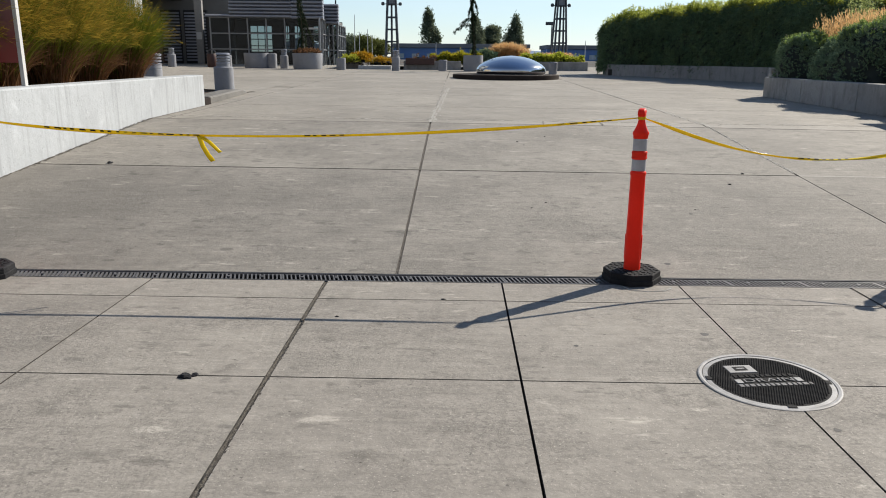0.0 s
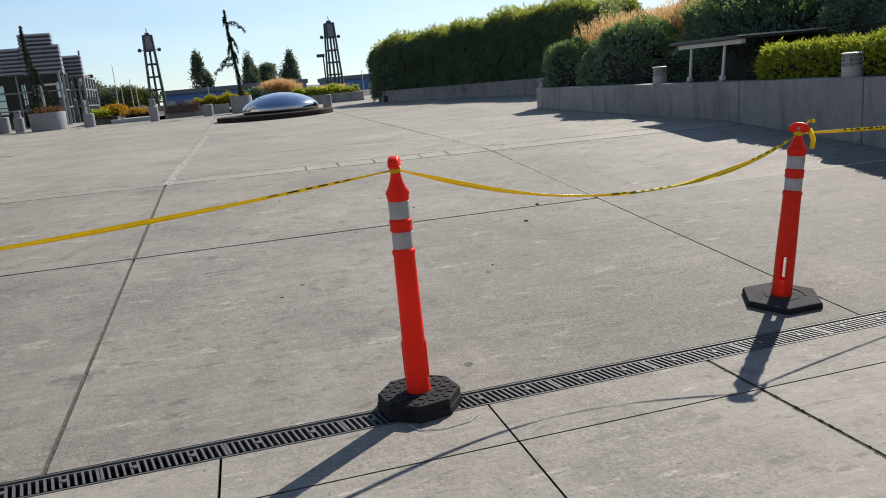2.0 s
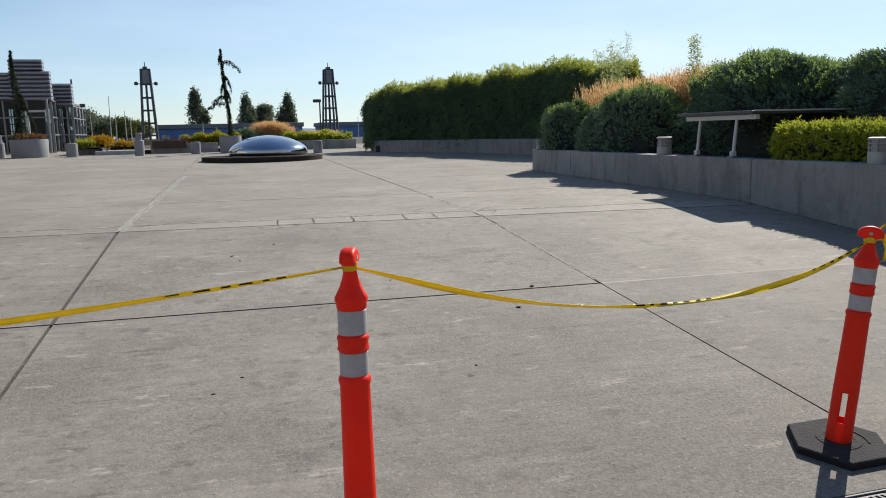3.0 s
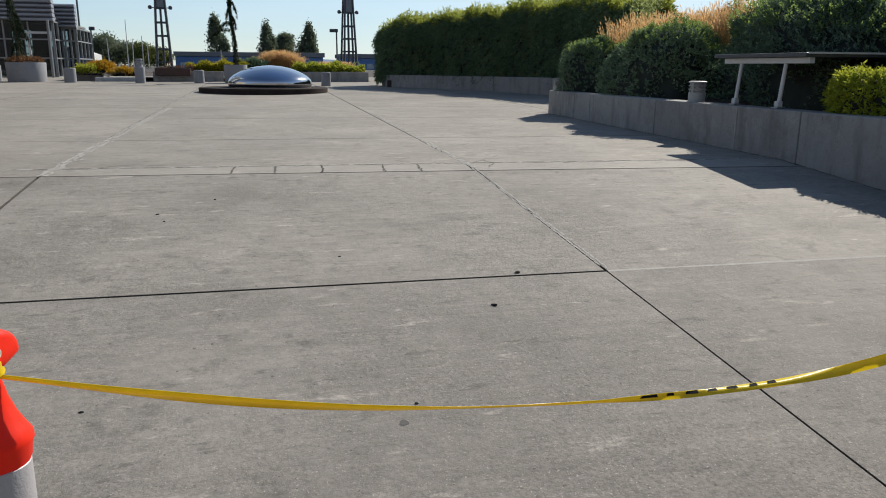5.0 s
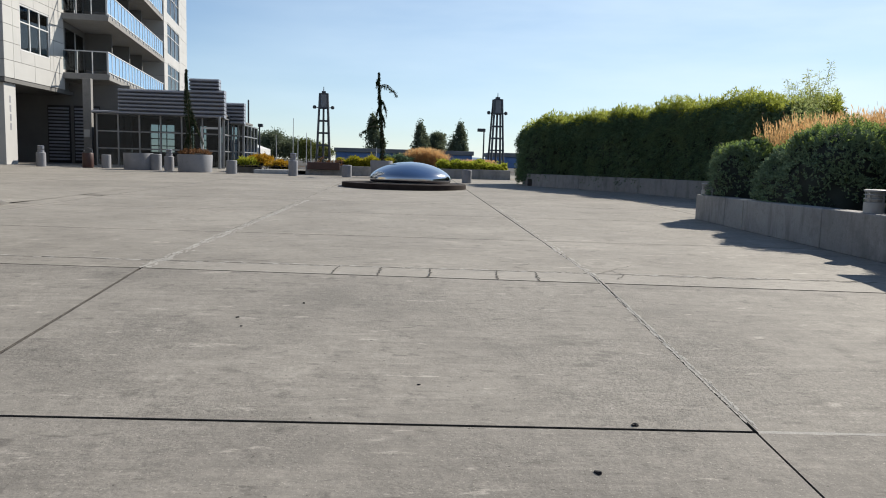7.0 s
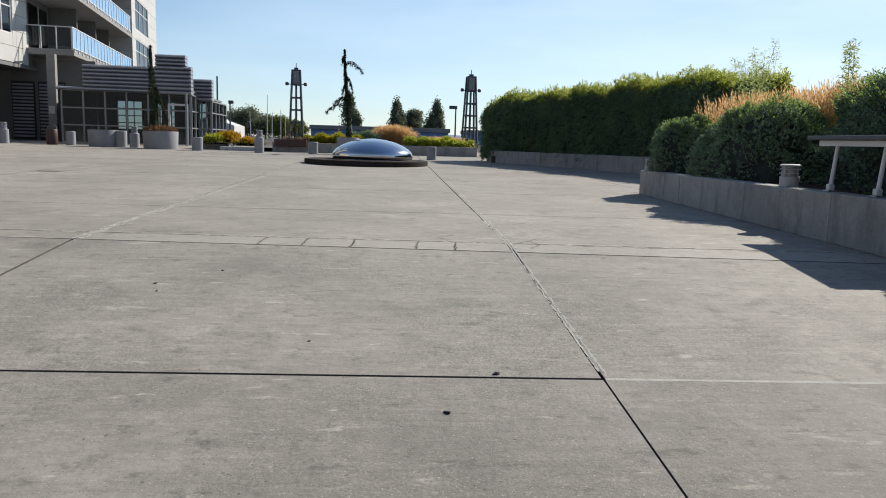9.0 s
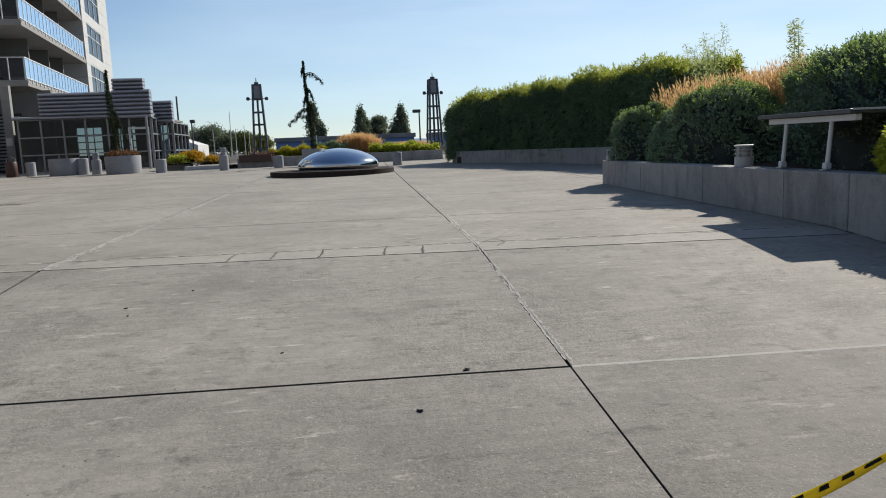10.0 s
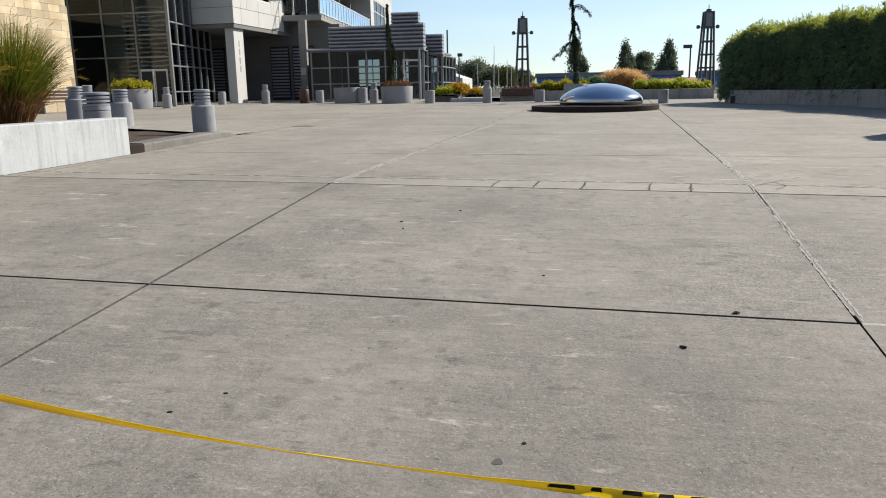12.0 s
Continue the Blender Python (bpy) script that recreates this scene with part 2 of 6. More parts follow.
M_APRON = concrete("apron_concrete", (0.3010, 0.2800, 0.2458), (0.2368, 0.2174, 0.1925), (0.1508, 0.1389, 0.1217), 0.50, 0.04, None, 1.0, None, True)
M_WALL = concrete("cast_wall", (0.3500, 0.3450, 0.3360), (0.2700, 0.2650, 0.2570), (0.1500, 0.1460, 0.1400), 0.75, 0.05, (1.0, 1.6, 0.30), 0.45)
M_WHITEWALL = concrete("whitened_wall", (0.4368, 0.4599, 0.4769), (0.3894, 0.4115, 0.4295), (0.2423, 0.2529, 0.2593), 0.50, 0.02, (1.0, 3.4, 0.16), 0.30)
M_JOINT = surface("joint_dirt", (0.035, 0.032, 0.028), (0.06, 0.052, 0.043), 0.95, scale=8, fine=90, relief=0.5)
M_JOINTFILL = surface("packed_joint_grit", (0.085, 0.075, 0.062), (0.14, 0.125, 0.105), 0.95, scale=25, fine=110, fine_amt=0.7, relief=0.8, dist=0.006)
M_SPALL = surface("chalky_spall", (0.43, 0.415, 0.38), (0.34, 0.325, 0.295), 0.95, scale=12, fine=120, relief=0.4)
M_STAIN = surface("dark_spot", (0.0683, 0.0653, 0.063), (0.0892, 0.084, 0.0788), 0.8, scale=20, fine=150, relief=0.1)
M_SOIL = surface("bark_soil", (0.06, 0.036, 0.024), (0.096, 0.064, 0.044), 0.95, scale=6, fine=50, fine_amt=0.6, relief=0.8, dist=0.02)
M_GALV = surface("galvanised_steel", (0.527, 0.527, 0.527), (0.408, 0.408, 0.408), 0.42, 0.85, scale=7, fine=120, fine_amt=0.2, relief=0.08)
M_GRATE = surface("cast_grate", (0.115, 0.115, 0.122), (0.085, 0.085, 0.088), 0.62, 0.25, scale=9, fine=120, relief=0.15)
M_IRON = surface("cast_iron", (0.014, 0.014, 0.015), (0.024, 0.024, 0.024), 0.8, 0.0, scale=11, fine=140, relief=0.3, spec=0.12)
M_RING = surface("worn_iron_ring", (0.30, 0.30, 0.305), (0.215, 0.214, 0.212), 0.65, 0.1, scale=14, fine=140, relief=0.2)
M_ORANGE = surface("orange_plastic", (0.95, 0.035, 0.012), (0.88, 0.030, 0.010), 0.45, scale=6, fine=40, fine_amt=0.08, relief=0.05, spec=0.25)
lit_through(M_ORANGE, 0.22)
M_REFLECT = surface("reflective_band", (0.4320, 0.4224, 0.4374), (0.3564, 0.3485, 0.3618), 0.45, 0.1, scale=18, fine=200, fine_amt=0.18, relief=0.1)
M_RUBBER = surface("black_rubber", (0.014, 0.014, 0.016), (0.026, 0.026, 0.028), 0.8, scale=9, fine=90, relief=0.4, spec=0.2)
M_RUBGREY = surface("dusty_rubber", (0.050, 0.050, 0.053), (0.036, 0.036, 0.039), 0.85, scale=9, fine=90, fine_amt=0.45, relief=0.5, spec=0.15)
M_TAPE = surface("yellow_tape", (0.90, 0.71, 0.015), (0.84, 0.65, 0.012), 0.25, scale=20, fine=60, fine_amt=0.08, relief=0.05)
lit_through(M_TAPE, 0.35)
M_TAPEBLACK = surface("tape_print", (0.008, 0.008, 0.008), (0.012, 0.012, 0.012), 0.7, relief=0, spec=0.15)
M_STEEL = surface("polished_steel", (0.58, 0.60, 0.64), (0.53, 0.55, 0.59), 0.13, 1.0, scale=0.9, fine=8, fine_amt=0.02, relief=0.02)
M_CURB = concrete("kerb_concrete", (0.1900, 0.1834, 0.1695), (0.1509, 0.1438, 0.1338), (0.0863, 0.0832, 0.0761), 0.5, 0.0)
M_DRUM = concrete("drum_concrete", (0.2858, 0.2948, 0.3188), (0.2371, 0.2446, 0.2646), (0.1581, 0.1631, 0.1764), 0.3, 0.05, None, 0.4)
M_DARKDISC = surface("dark_stone", (0.028, 0.021, 0.019), (0.042, 0.034, 0.031), 0.85, scale=3, fine=60, relief=0.2, spec=0.12)
M_PANEL = surface("pale_panel", (0.46, 0.4567, 0.4387), (0.4248, 0.4215, 0.4075), 0.6, scale=0.8, fine=30, fine_amt=0.06, relief=0.05, vary=0.03)
M_SEAM = surface("panel_seam", (0.1024, 0.1024, 0.0992), (0.128, 0.128, 0.1216), 0.8, scale=2, relief=0)
M_COLUMN = concrete("column_concrete", (0.288, 0.2816, 0.2688), (0.2368, 0.2304, 0.2208), (0.1664, 0.16, 0.1536), 0.35, 0.0, None, 0.4)
M_LOUVRE = surface("grey_louvre", (0.30, 0.32, 0.37), (0.26, 0.28, 0.33), 0.45, 0.35, scale=1.5, fine=40, fine_amt=0.1, relief=0.05, vary=0.04)
M_UNLITROOM = surface("unlit_room_dark", (0.0225, 0.0225, 0.025), (0.0325, 0.031, 0.03), 0.85, scale=1, fine=20, relief=0)
M_SHADE = surface("shade_grey", (0.1617, 0.1589, 0.1519), (0.1372, 0.1351, 0.1295), 0.8, scale=1, fine=20, relief=0.05)
M_FRAME = surface("white_frame", (0.5994, 0.6075, 0.6075), (0.5508, 0.5589, 0.5589), 0.45, scale=3, fine=60, fine_amt=0.06, relief=0)
M_MULLION = surface("dark_mullion", (0.28, 0.29, 0.30), (0.23, 0.24, 0.25), 0.45, 0.5, scale=3, fine=60, relief=0)
M_GLASS = thin_glass("window_glass", (0.46, 0.53, 0.57), 0.02, 0.0)
M_BALGLASS, nt_b, p_b, out_b = node_mat("frosted_blue_glass")
p_b.inputs["Base Color"].default_value = (0.34, 0.55, 0.80, 1)
p_b.inputs["Roughness"].default_value = 0.25
tr_b = nt_b.nodes.new("ShaderNodeBsdfTransparent")
tr_b.inputs["Color"].default_value = (0.7, 0.85, 0.95, 1)
ms_b = nt_b.nodes.new("ShaderNodeMixShader")
ms_b.inputs[0].default_value = 0.45
nt_b.links.new(p_b.outputs[0], ms_b.inputs[1])
nt_b.links.new(tr_b.outputs[0], ms_b.inputs[2])
nt_b.links.new(ms_b.outputs[0], out_b.inputs["Surface"])
M_STONE = surface("sandstone_tile", (0.40, 0.315, 0.195), (0.50, 0.42, 0.295), 0.75, scale=1.8, fine=40, fine_amt=0.2, relief=0.2, vary=0.3)
M_CURTAIN = surface("pale_blind", (0.495, 0.522, 0.522), (0.414, 0.45, 0.45), 0.8, scale=2, relief=0)
M_DARKSTEEL = surface("dark_steel", (0.075, 0.082, 0.092), (0.10, 0.108, 0.12), 0.5, 0.4, scale=4, fine=60, relief=0.1)
M_BIN = surface("rusty_red_paint", (0.062, 0.026, 0.022), (0.048, 0.020, 0.017), 0.5, scale=5, fine=60, relief=0.1)
M_SIGN, nt_s, p_s, out_s = node_mat("faded_red_sign")
geo_s = nt_s.nodes.new("ShaderNodeNewGeometry")
sep_s = nt_s.nodes.new("ShaderNodeSeparateXYZ")
ran_s = nt_s.nodes.new("ShaderNodeMapRange")
ran_s.inputs["From Min"].default_value, ran_s.inputs["From Max"].default_value = 1.45, 2.35
nt_s.links.new(geo_s.outputs["Position"], sep_s.inputs[0])
nt_s.links.new(sep_s.outputs["Z"], ran_s.inputs["Value"])
c_s = mix(nt_s, ran_s.outputs[0], (0.30, 0.070, 0.060), (0.20, 0.175, 0.185))
c_s = mix(nt_s, scaled(nt_s, noise_fac(nt_s, 6.0), 0.25), c_s, (0.16, 0.11, 0.11))
nt_s.links.new(c_s, p_s.inputs["Base Color"])
p_s.inputs["Roughness"].default_value, p_s.inputs["Specular IOR Level"].default_value = 0.7, 0.15
M_BLUE = surface("blue_cladding", (0.10, 0.19, 0.40), (0.13, 0.23, 0.45), 0.6, scale=0.3, fine=6, fine_amt=0.12, relief=0)
M_ROOFGREY = surface("grey_roof", (0.176, 0.176, 0.18), (0.216, 0.216, 0.22), 0.8, scale=0.3, fine=6, relief=0)
M_WHITE = surface("white_paint", (0.5491, 0.5491, 0.5346), (0.4913, 0.4913, 0.4769), 0.6, scale=2, fine=30, fine_amt=0.08, relief=0)
M_LIGHTGREY = surface("pale_grey_enamel", (0.40, 0.40, 0.39), (0.34, 0.34, 0.335), 0.6, scale=6, fine=40, fine_amt=0.15, relief=0.05)
M_BARK = surface("bark", (0.09, 0.065, 0.045), (0.13, 0.10, 0.075), 0.9, scale=8, fine=60, relief=0.6, dist=0.01)
M_CORE = surface("leaf_gap_shade", (0.022, 0.030, 0.026), (0.034, 0.042, 0.034), 0.95, scale=4, fine=30, relief=0)
M_HILL = surface("hazed_hill", (0.22, 0.30, 0.42), (0.25, 0.33, 0.45), 0.95, scale=0.01, fine=0.1, relief=0)
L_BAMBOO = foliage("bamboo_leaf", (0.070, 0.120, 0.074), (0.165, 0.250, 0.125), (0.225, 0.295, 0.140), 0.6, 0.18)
L_BAMSUN = foliage("bamboo_sun_tint_leaf", (0.20, 0.25, 0.045), (0.43, 0.47, 0.090), (0.52, 0.52, 0.115), 0.5, 0.5)
L_SHOOT = foliage("bamboo_shoot_leaf", (0.26, 0.32, 0.11), (0.46, 0.52, 0.22), (0.50, 0.52, 0.24), 0.5, 0.5)
L_JUNIPER = foliage("juniper_leaf", (0.125, 0.190, 0.125), (0.245, 0.335, 0.200), (0.225, 0.305, 0.160), 0.7, 0.12)
L_LITTIP = foliage("lit_tip_leaf", (0.11, 0.17, 0.05), (0.22, 0.31, 0.09), (0.26, 0.33, 0.10), 0.5, 0.5)
L_YEW = foliage("yew_leaf", (0.092, 0.142, 0.105), (0.175, 0.250, 0.162), (0.155, 0.230, 0.120), 0.7, 0.10)
L_BOX = foliage("bright_hedge_leaf", (0.24, 0.29, 0.035), (0.44, 0.47, 0.055), (0.52, 0.50, 0.07), 0.5, 0.45)
L_REED = foliage("reed_grass", (0.58, 0.37, 0.17), (0.74, 0.52, 0.27), (0.66, 0.44, 0.21), 0.7, 0.50)
L_FOUNT = foliage("fountain_grass_green", (0.070, 0.100, 0.013), (0.190, 0.215, 0.026), (0.270, 0.240, 0.034), 0.55, 0.20)
L_FOUNTDRY = foliage("fountain_grass_dry", (0.17, 0.085, 0.045), (0.28, 0.155, 0.075), (0.22, 0.13, 0.06), 0.7, 0.15)
L_PLUME = foliage("fountain_grass_plume", (0.25, 0.17, 0.026), (0.37, 0.27, 0.042), (0.33, 0.235, 0.036), 0.7, 0.35)
L_YELLOW = foliage("yellow_shrub_leaf", (0.22, 0.22, 0.02), (0.42, 0.38, 0.03), (0.5, 0.40, 0.04), 0.5, 0.4)
L_ORANGE = foliage("orange_flower", (0.42, 0.22, 0.02), (0.60, 0.38, 0.03), (0.22, 0.20, 0.04), 0.6, 0.3)
L_CONIFER = foliage("dark_conifer_leaf", (0.014, 0.024, 0.012), (0.035, 0.055, 0.025), (0.03, 0.045, 0.02), 0.6, 0.1)
L_TREE = foliage("hazed_tree_leaf", (0.10, 0.125, 0.085), (0.17, 0.20, 0.125), (0.20, 0.225, 0.13), 0.7, 0.35)
L_TREELIT = foliage("pale_tree_leaf", (0.10, 0.12, 0.035), (0.17, 0.19, 0.06), (0.2, 0.2, 0.06), 0.6, 0.3)


# ---------------------------------------------------------------- mesh helpers
def obj_from(name, bm, material, parent=None, label="", smooth=False):
    me = bpy.data.meshes.new(name)
    bm.normal_update()
    bm.to_mesh(me)
    bm.free()
    if smooth:
        me.shade_smooth()
        me.set_sharp_from_angle(angle=radians(38))
    me.materials.append(material)
    ob = new(name, me)
    if parent:
        ob.parent = parent
    if label:
        tagged(ob, label)
    return ob


def part(name, bm, material, parent, label="", smooth=False):
    return obj_from(name, bm, material, parent, label, smooth)


def holder(name, x, y, z, rz=0.0, label="", category="", group="", kind=""):
    ob = new(name)
    ob.empty_display_size = 0.2
    ob.matrix_world = pose(x, y, z, 0, 0, rz)
    return tagged(ob, label, category, group, kind)


def box(x0, x1, y0, y1, z0, z1, bevel=0.0, bm=None, m=None):
    bm = bm or bmesh.new()
    r = bmesh.ops.create_cube(bm, size=1.0)
    t = Matrix.Translation(((x0 + x1) / 2, (y0 + y1) / 2, (z0 + z1) / 2)) @ Matrix.Diagonal((x1 - x0, y1 - y0, z1 - z0, 1))
    bmesh.ops.transform(bm, matrix=t, verts=r["verts"])
    if bevel:
        es = list({e for v in r["verts"] for e in v.link_edges})
        rb = bmesh.ops.bevel(bm, geom=es, offset=bevel, segments=2, affect="EDGES", profile=0.5)
        vs = list({v for f in rb["faces"] for v in f.verts} | {v for v in r["verts"] if v.is_valid})
    else:
        vs = r["verts"]
    if m is not None:
        bmesh.ops.transform(bm, matrix=m, verts=vs)
    return bm


def lathe(profile, seg=24, bm=None, m=None, squash=1.0):
    """A turned body from (radius, height) pairs, closed at both ends."""
    bm = bm or bmesh.new()
    rings = []
    for r, z in profile:
        rings.append([bm.verts.new((r * math.cos(2 * math.pi * k / seg), squash * r * math.sin(2 * math.pi * k / seg), z)) for k in range(seg)])
    for a, b in zip(rings, rings[1:]):
        for k in range(seg):
            bm.faces.new((a[k], a[(k + 1) % seg], b[(k + 1) % seg], b[k]))
    bm.faces.new(list(reversed(rings[0])))
    bm.faces.new(rings[-1])
    if m is not None:
        bmesh.ops.transform(bm, matrix=m, verts=[v for ring in rings for v in ring])
    return bm


def prism(pts, z0, z1, bm=None, m=None, bevel=0.0):
    """A flat outline raised from z0 to z1."""
    bm = bm or bmesh.new()
    lo = [bm.verts.new((x, y, z0)) for x, y in pts]
    hi = [bm.verts.new((x, y, z1)) for x, y in pts]
    n = len(pts)
    bm.faces.new(list(reversed(lo)))
    top = bm.faces.new(hi)
    for k in range(n):
        bm.faces.new((lo[k], lo[(k + 1) % n], hi[(k + 1) % n], hi[k]))
    if bevel:
        bmesh.ops.bevel(bm, geom=list(top.edges), offset=bevel, segments=2, affect="EDGES", profile=0.5)
    if m is not None:
        bmesh.ops.transform(bm, matrix=m, verts=bm.verts)
    return bm


def tube(points, r0, r1=None, seg=8, bm=None):
    """A tapered round bar along points."""
    bm = bm or bmesh.new()
    r1 = r0 if r1 is None else r1
    pts = [Vector(p) for p in points]
    prev = None
    rings = []
    for i, p in enumerate(pts):
        d = (pts[min(i + 1, len(pts) - 1)] - pts[max(i - 1, 0)]).normalized()
        side = d.cross(Vector((0.31, 0.17, 0.93)))
        if side.length < 0.05:
            side = d.cross(Vector((1, 0, 0)))
        side.normalize()
        if prev is not None and side.dot(prev) < 0:
            side = -side
        prev = side
        up = side.cross(d)
        r = r0 + (r1 - r0) * i / max(1, len(pts) - 1)
        rings.append([bm.verts.new(p + r * (math.cos(2 * math.pi * k / seg) * side + math.sin(2 * math.pi * k / seg) * up)) for k in range(seg)])
    for a, b in zip(rings, rings[1:]):
        for k in range(seg):
            bm.faces.new((a[k], a[(k + 1) % seg], b[(k + 1) % seg], b[k]))
    bm.faces.new(list(reversed(rings[0])))
    bm.faces.new(rings[-1])
    bmesh.ops.recalc_face_normals(bm, faces=bm.faces)
    return bm


def raw_mesh(name, verts, faces_n, loops, material, parent=None):
    """A mesh straight from arrays: verts (N,3), a fixed number of corners a face, corner indices."""
    me = bpy.data.meshes.new(name)
    nf = len(loops) // faces_n
    me.vertices.add(len(verts))
    me.vertices.foreach_set("co", np.asarray(verts, np.float32).ravel())
    me.loops.add(len(loops))
    me.loops.foreach_set("vertex_index", np.asarray(loops, np.int32))
    me.polygons.add(nf)
    me.polygons.foreach_set("loop_start", np.arange(0, nf * faces_n, faces_n, dtype=np.int32))
    me.update(calc_edges=True)
    me.validate()
    me.materials.append(material)
    ob = new(name, me)
    if parent:
        ob.parent = parent
    return ob


def unit(a):
    return a / np.maximum(np.linalg.norm(a, axis=-1, keepdims=True), 1e-6)


def leaves(name, pts, dirs, length, width, material, rng, parent=None, fold=0.25, spread=0.6):
    """Many small folded leaves: one diamond of four corners each, along dirs with scatter."""
    n = len(pts)
    d = unit(np.asarray(dirs) + rng.normal(0, spread, (n, 3)))
    s = unit(np.cross(d, rng.normal(0, 1, (n, 3))))
    u = np.cross(s, d)
    L = (length * rng.uniform(0.6, 1.35, n))[:, None]
    W = (width * rng.uniform(0.6, 1.3, n))[:, None]
    a = pts
    b = pts + 0.45 * L * d + W * s + fold * W * u
    c = pts + L * d
    e = pts + 0.45 * L * d - W * s + fold * W * u
    v = np.stack([a, b, c, e], 1).reshape(-1, 3)
    return raw_mesh(name, v, 4, np.arange(4 * n), material, parent)


def sprays(name, pts, dirs, twig, count, length, width, material, rng, parent=None, droop=0.0, fan=0.6, jitter=0.35):
    """Twigs of leaves: from each point a short bent twig, leaves set along it to both sides."""
    n = len(pts)
    d = unit(np.asarray(dirs) + rng.normal(0, jitter, (n, 3)))
    side = unit(np.cross(d, rng.normal(0, 1, (n, 3))))
    tl = (twig * rng.uniform(0.55, 1.4, n))[:, None]
    P, D = [], []
    for k in range(count):
        f = (k + 0.5) / count
        p = pts + d * tl * f
        p = p + np.stack([np.zeros(n), np.zeros(n), -droop * tl[:, 0] * f * f], -1)
        D.append(unit(d * (0.55 + 0.5 * f) + side * fan * (1 if k % 2 else -1) + np.array([0, 0, -droop * 1.2 * f])))
        P.append(p)
    return leaves(name, np.concatenate(P), np.concatenate(D), length, width, material, rng, parent, spread=0.28)


def waves(rng, count=7, freq=1.0):
    """A smooth random field of space, about -1..1."""
    k = rng.normal(0, freq, (count, 3))
    ph = rng.uniform(0, 2 * np.pi, count)
    return lambda p: np.sin(p @ k.T + ph).sum(-1) / math.sqrt(count) * 0.8


def blades(name, roots, heads, width, material, rng, parent=None, droop=0.3, seg=4):
    """Grass blades from roots, bending over towards heads (offset vectors)."""
    n = len(roots)
    side = unit(np.cross(heads, rng.normal(0, 1, (n, 3)))) * (width * rng.uniform(0.6, 1.3, n))[:, None]
    vs = []
    for k in range(seg + 1):
        f = k / seg
        mid = roots + heads * f
        mid[:, 2] -= droop * (f ** 3) * np.linalg.norm(heads[:, :2], axis=1)
        taper = 1.0 - 0.9 * f
        vs.append(np.stack([mid - side * taper, mid + side * taper], 1))
    v = np.stack(vs, 1).reshape(n, -1, 3)
    m = 2 * (seg + 1)
    idx = []
    for k in range(seg):
        idx.append([2 * k, 2 * k + 1, 2 * k + 3, 2 * k + 2])
    base = (np.arange(n) * m)[:, None, None]
    loops = (base + np.array(idx)[None]).reshape(-1)
    return raw_mesh(name, v.reshape(-1, 3), 4, loops, material, parent)


def grid_mesh(name, pts, material, parent=None, smooth=True, wrap=False):
    """A sheet through a (rows, cols, 3) array."""
    r, c, _ = pts.shape
    i, j = np.meshgrid(np.arange(r - 1), np.arange(c if wrap else c - 1), indexing="ij")
    j2 = (j + 1) % c
    loops = np.stack([i * c + j, i * c + j2, (i + 1) * c + j2, (i + 1) * c + j], -1).reshape(-1)
    ob = raw_mesh(name, pts.reshape(-1, 3), 4, loops, material, parent)
    if smooth:
        ob.data.shade_smooth()
    return ob


# ---------------------------------------------------------------- ground
def gz(y):
    """Height of the paving: a shallow fall to the drain, a one-in-twelve ramp, then a slow rise."""
    if y < 5.72:
        return 0.0125 * (5.72 - y)
    if y < 12.0:
        return 0.0 + 0.50 * (y - 5.72) / 6.28
    return 0.50 + 0.0125 * (min(y, 46.0) - 12.0)


rows_y = [-80, -20, 3, 5.612, 5.622, 5.788, 5.798, 9, 12, 20, 30, 46, 60, 120, 300, 1500]
drop = {5.622: 0.09, 5.788: 0.09}
g_pts = np.array([[[x, y, gz(y) - 0.055 - drop.get(y, 0.0)] for x in (-1500, -200, -40, -5, 8, 40, 200, 1500)] for y in rows_y])
tagged(grid_mesh("ground", g_pts, M_JOINT, smooth=False), "dark bedding and far asphalt under the paving", "ground", kind="structure")

pavement = obj_from("pavement", box(-0.5, 0.5, 30, 31, 0.60, 0.68), M_JOINT)
tagged(pavement, "large weathered grey concrete slabs with open joints", "pavement", kind="structure")
apron = obj_from("pavement", box(0.0, 0.4, 1.0, 1.4, -0.05, 0.02), M_JOINT)
tagged(apron, "small square concrete slabs before the drain", "pavement", kind="structure")


def joint_y(k, x):
    """The y of a cross joint; the joints fan slightly."""
    base, slope = k
    return base + slope * (x - 1.9)


def slab(corners, parent, mat, thick=0.07, gap=0.006, lip=0.004, gap_lo=None, gap_hi=None, gap_w=None, gap_e=None, worn_edge=0.003):
    """One cast slab between four plan corners, with a worn edge."""
    pts = [Vector((x, y, gz(y))) for x, y in corners]
    mid = sum(pts, Vector()) / 4
    bm = bmesh.new()

    def ring(inset, dz):
        out = []
        for p in pts:
            d = mid - p
            across = (gap_lo or gap) if d.y > 0 else (gap_hi or gap)
            q = p + Vector((math.copysign(inset - gap + ((gap_w or gap) if d.x > 0 else (gap_e or gap)), d.x), math.copysign(inset - gap + across, d.y), 0))
            q.z = gz(q.y) + dz
            out.append(bm.verts.new(q))
        return out

    a, b, c = ring(gap, -thick), ring(gap, -lip), ring(gap + worn_edge, 0.0)
    bm.faces.new(c)
    for lo, hi, dirt in ((a, b, 1), (b, c, 1)):
        for k in range(4):
            bm.faces.new((lo[k], lo[(k + 1) % 4], hi[(k + 1) % 4], hi[k])).material_index = dirt
    ob = part("slab", bm, mat, parent)
    ob.data.materials.append(M_JOINT)
    return ob


# ---------------------------------------------------------------- retaining walls and kerb
def wall_run(name, x_face, x_back, joints, top, label, mat, chamfer=0.015):
    """A cast wall along y in panels with open joints between them."""
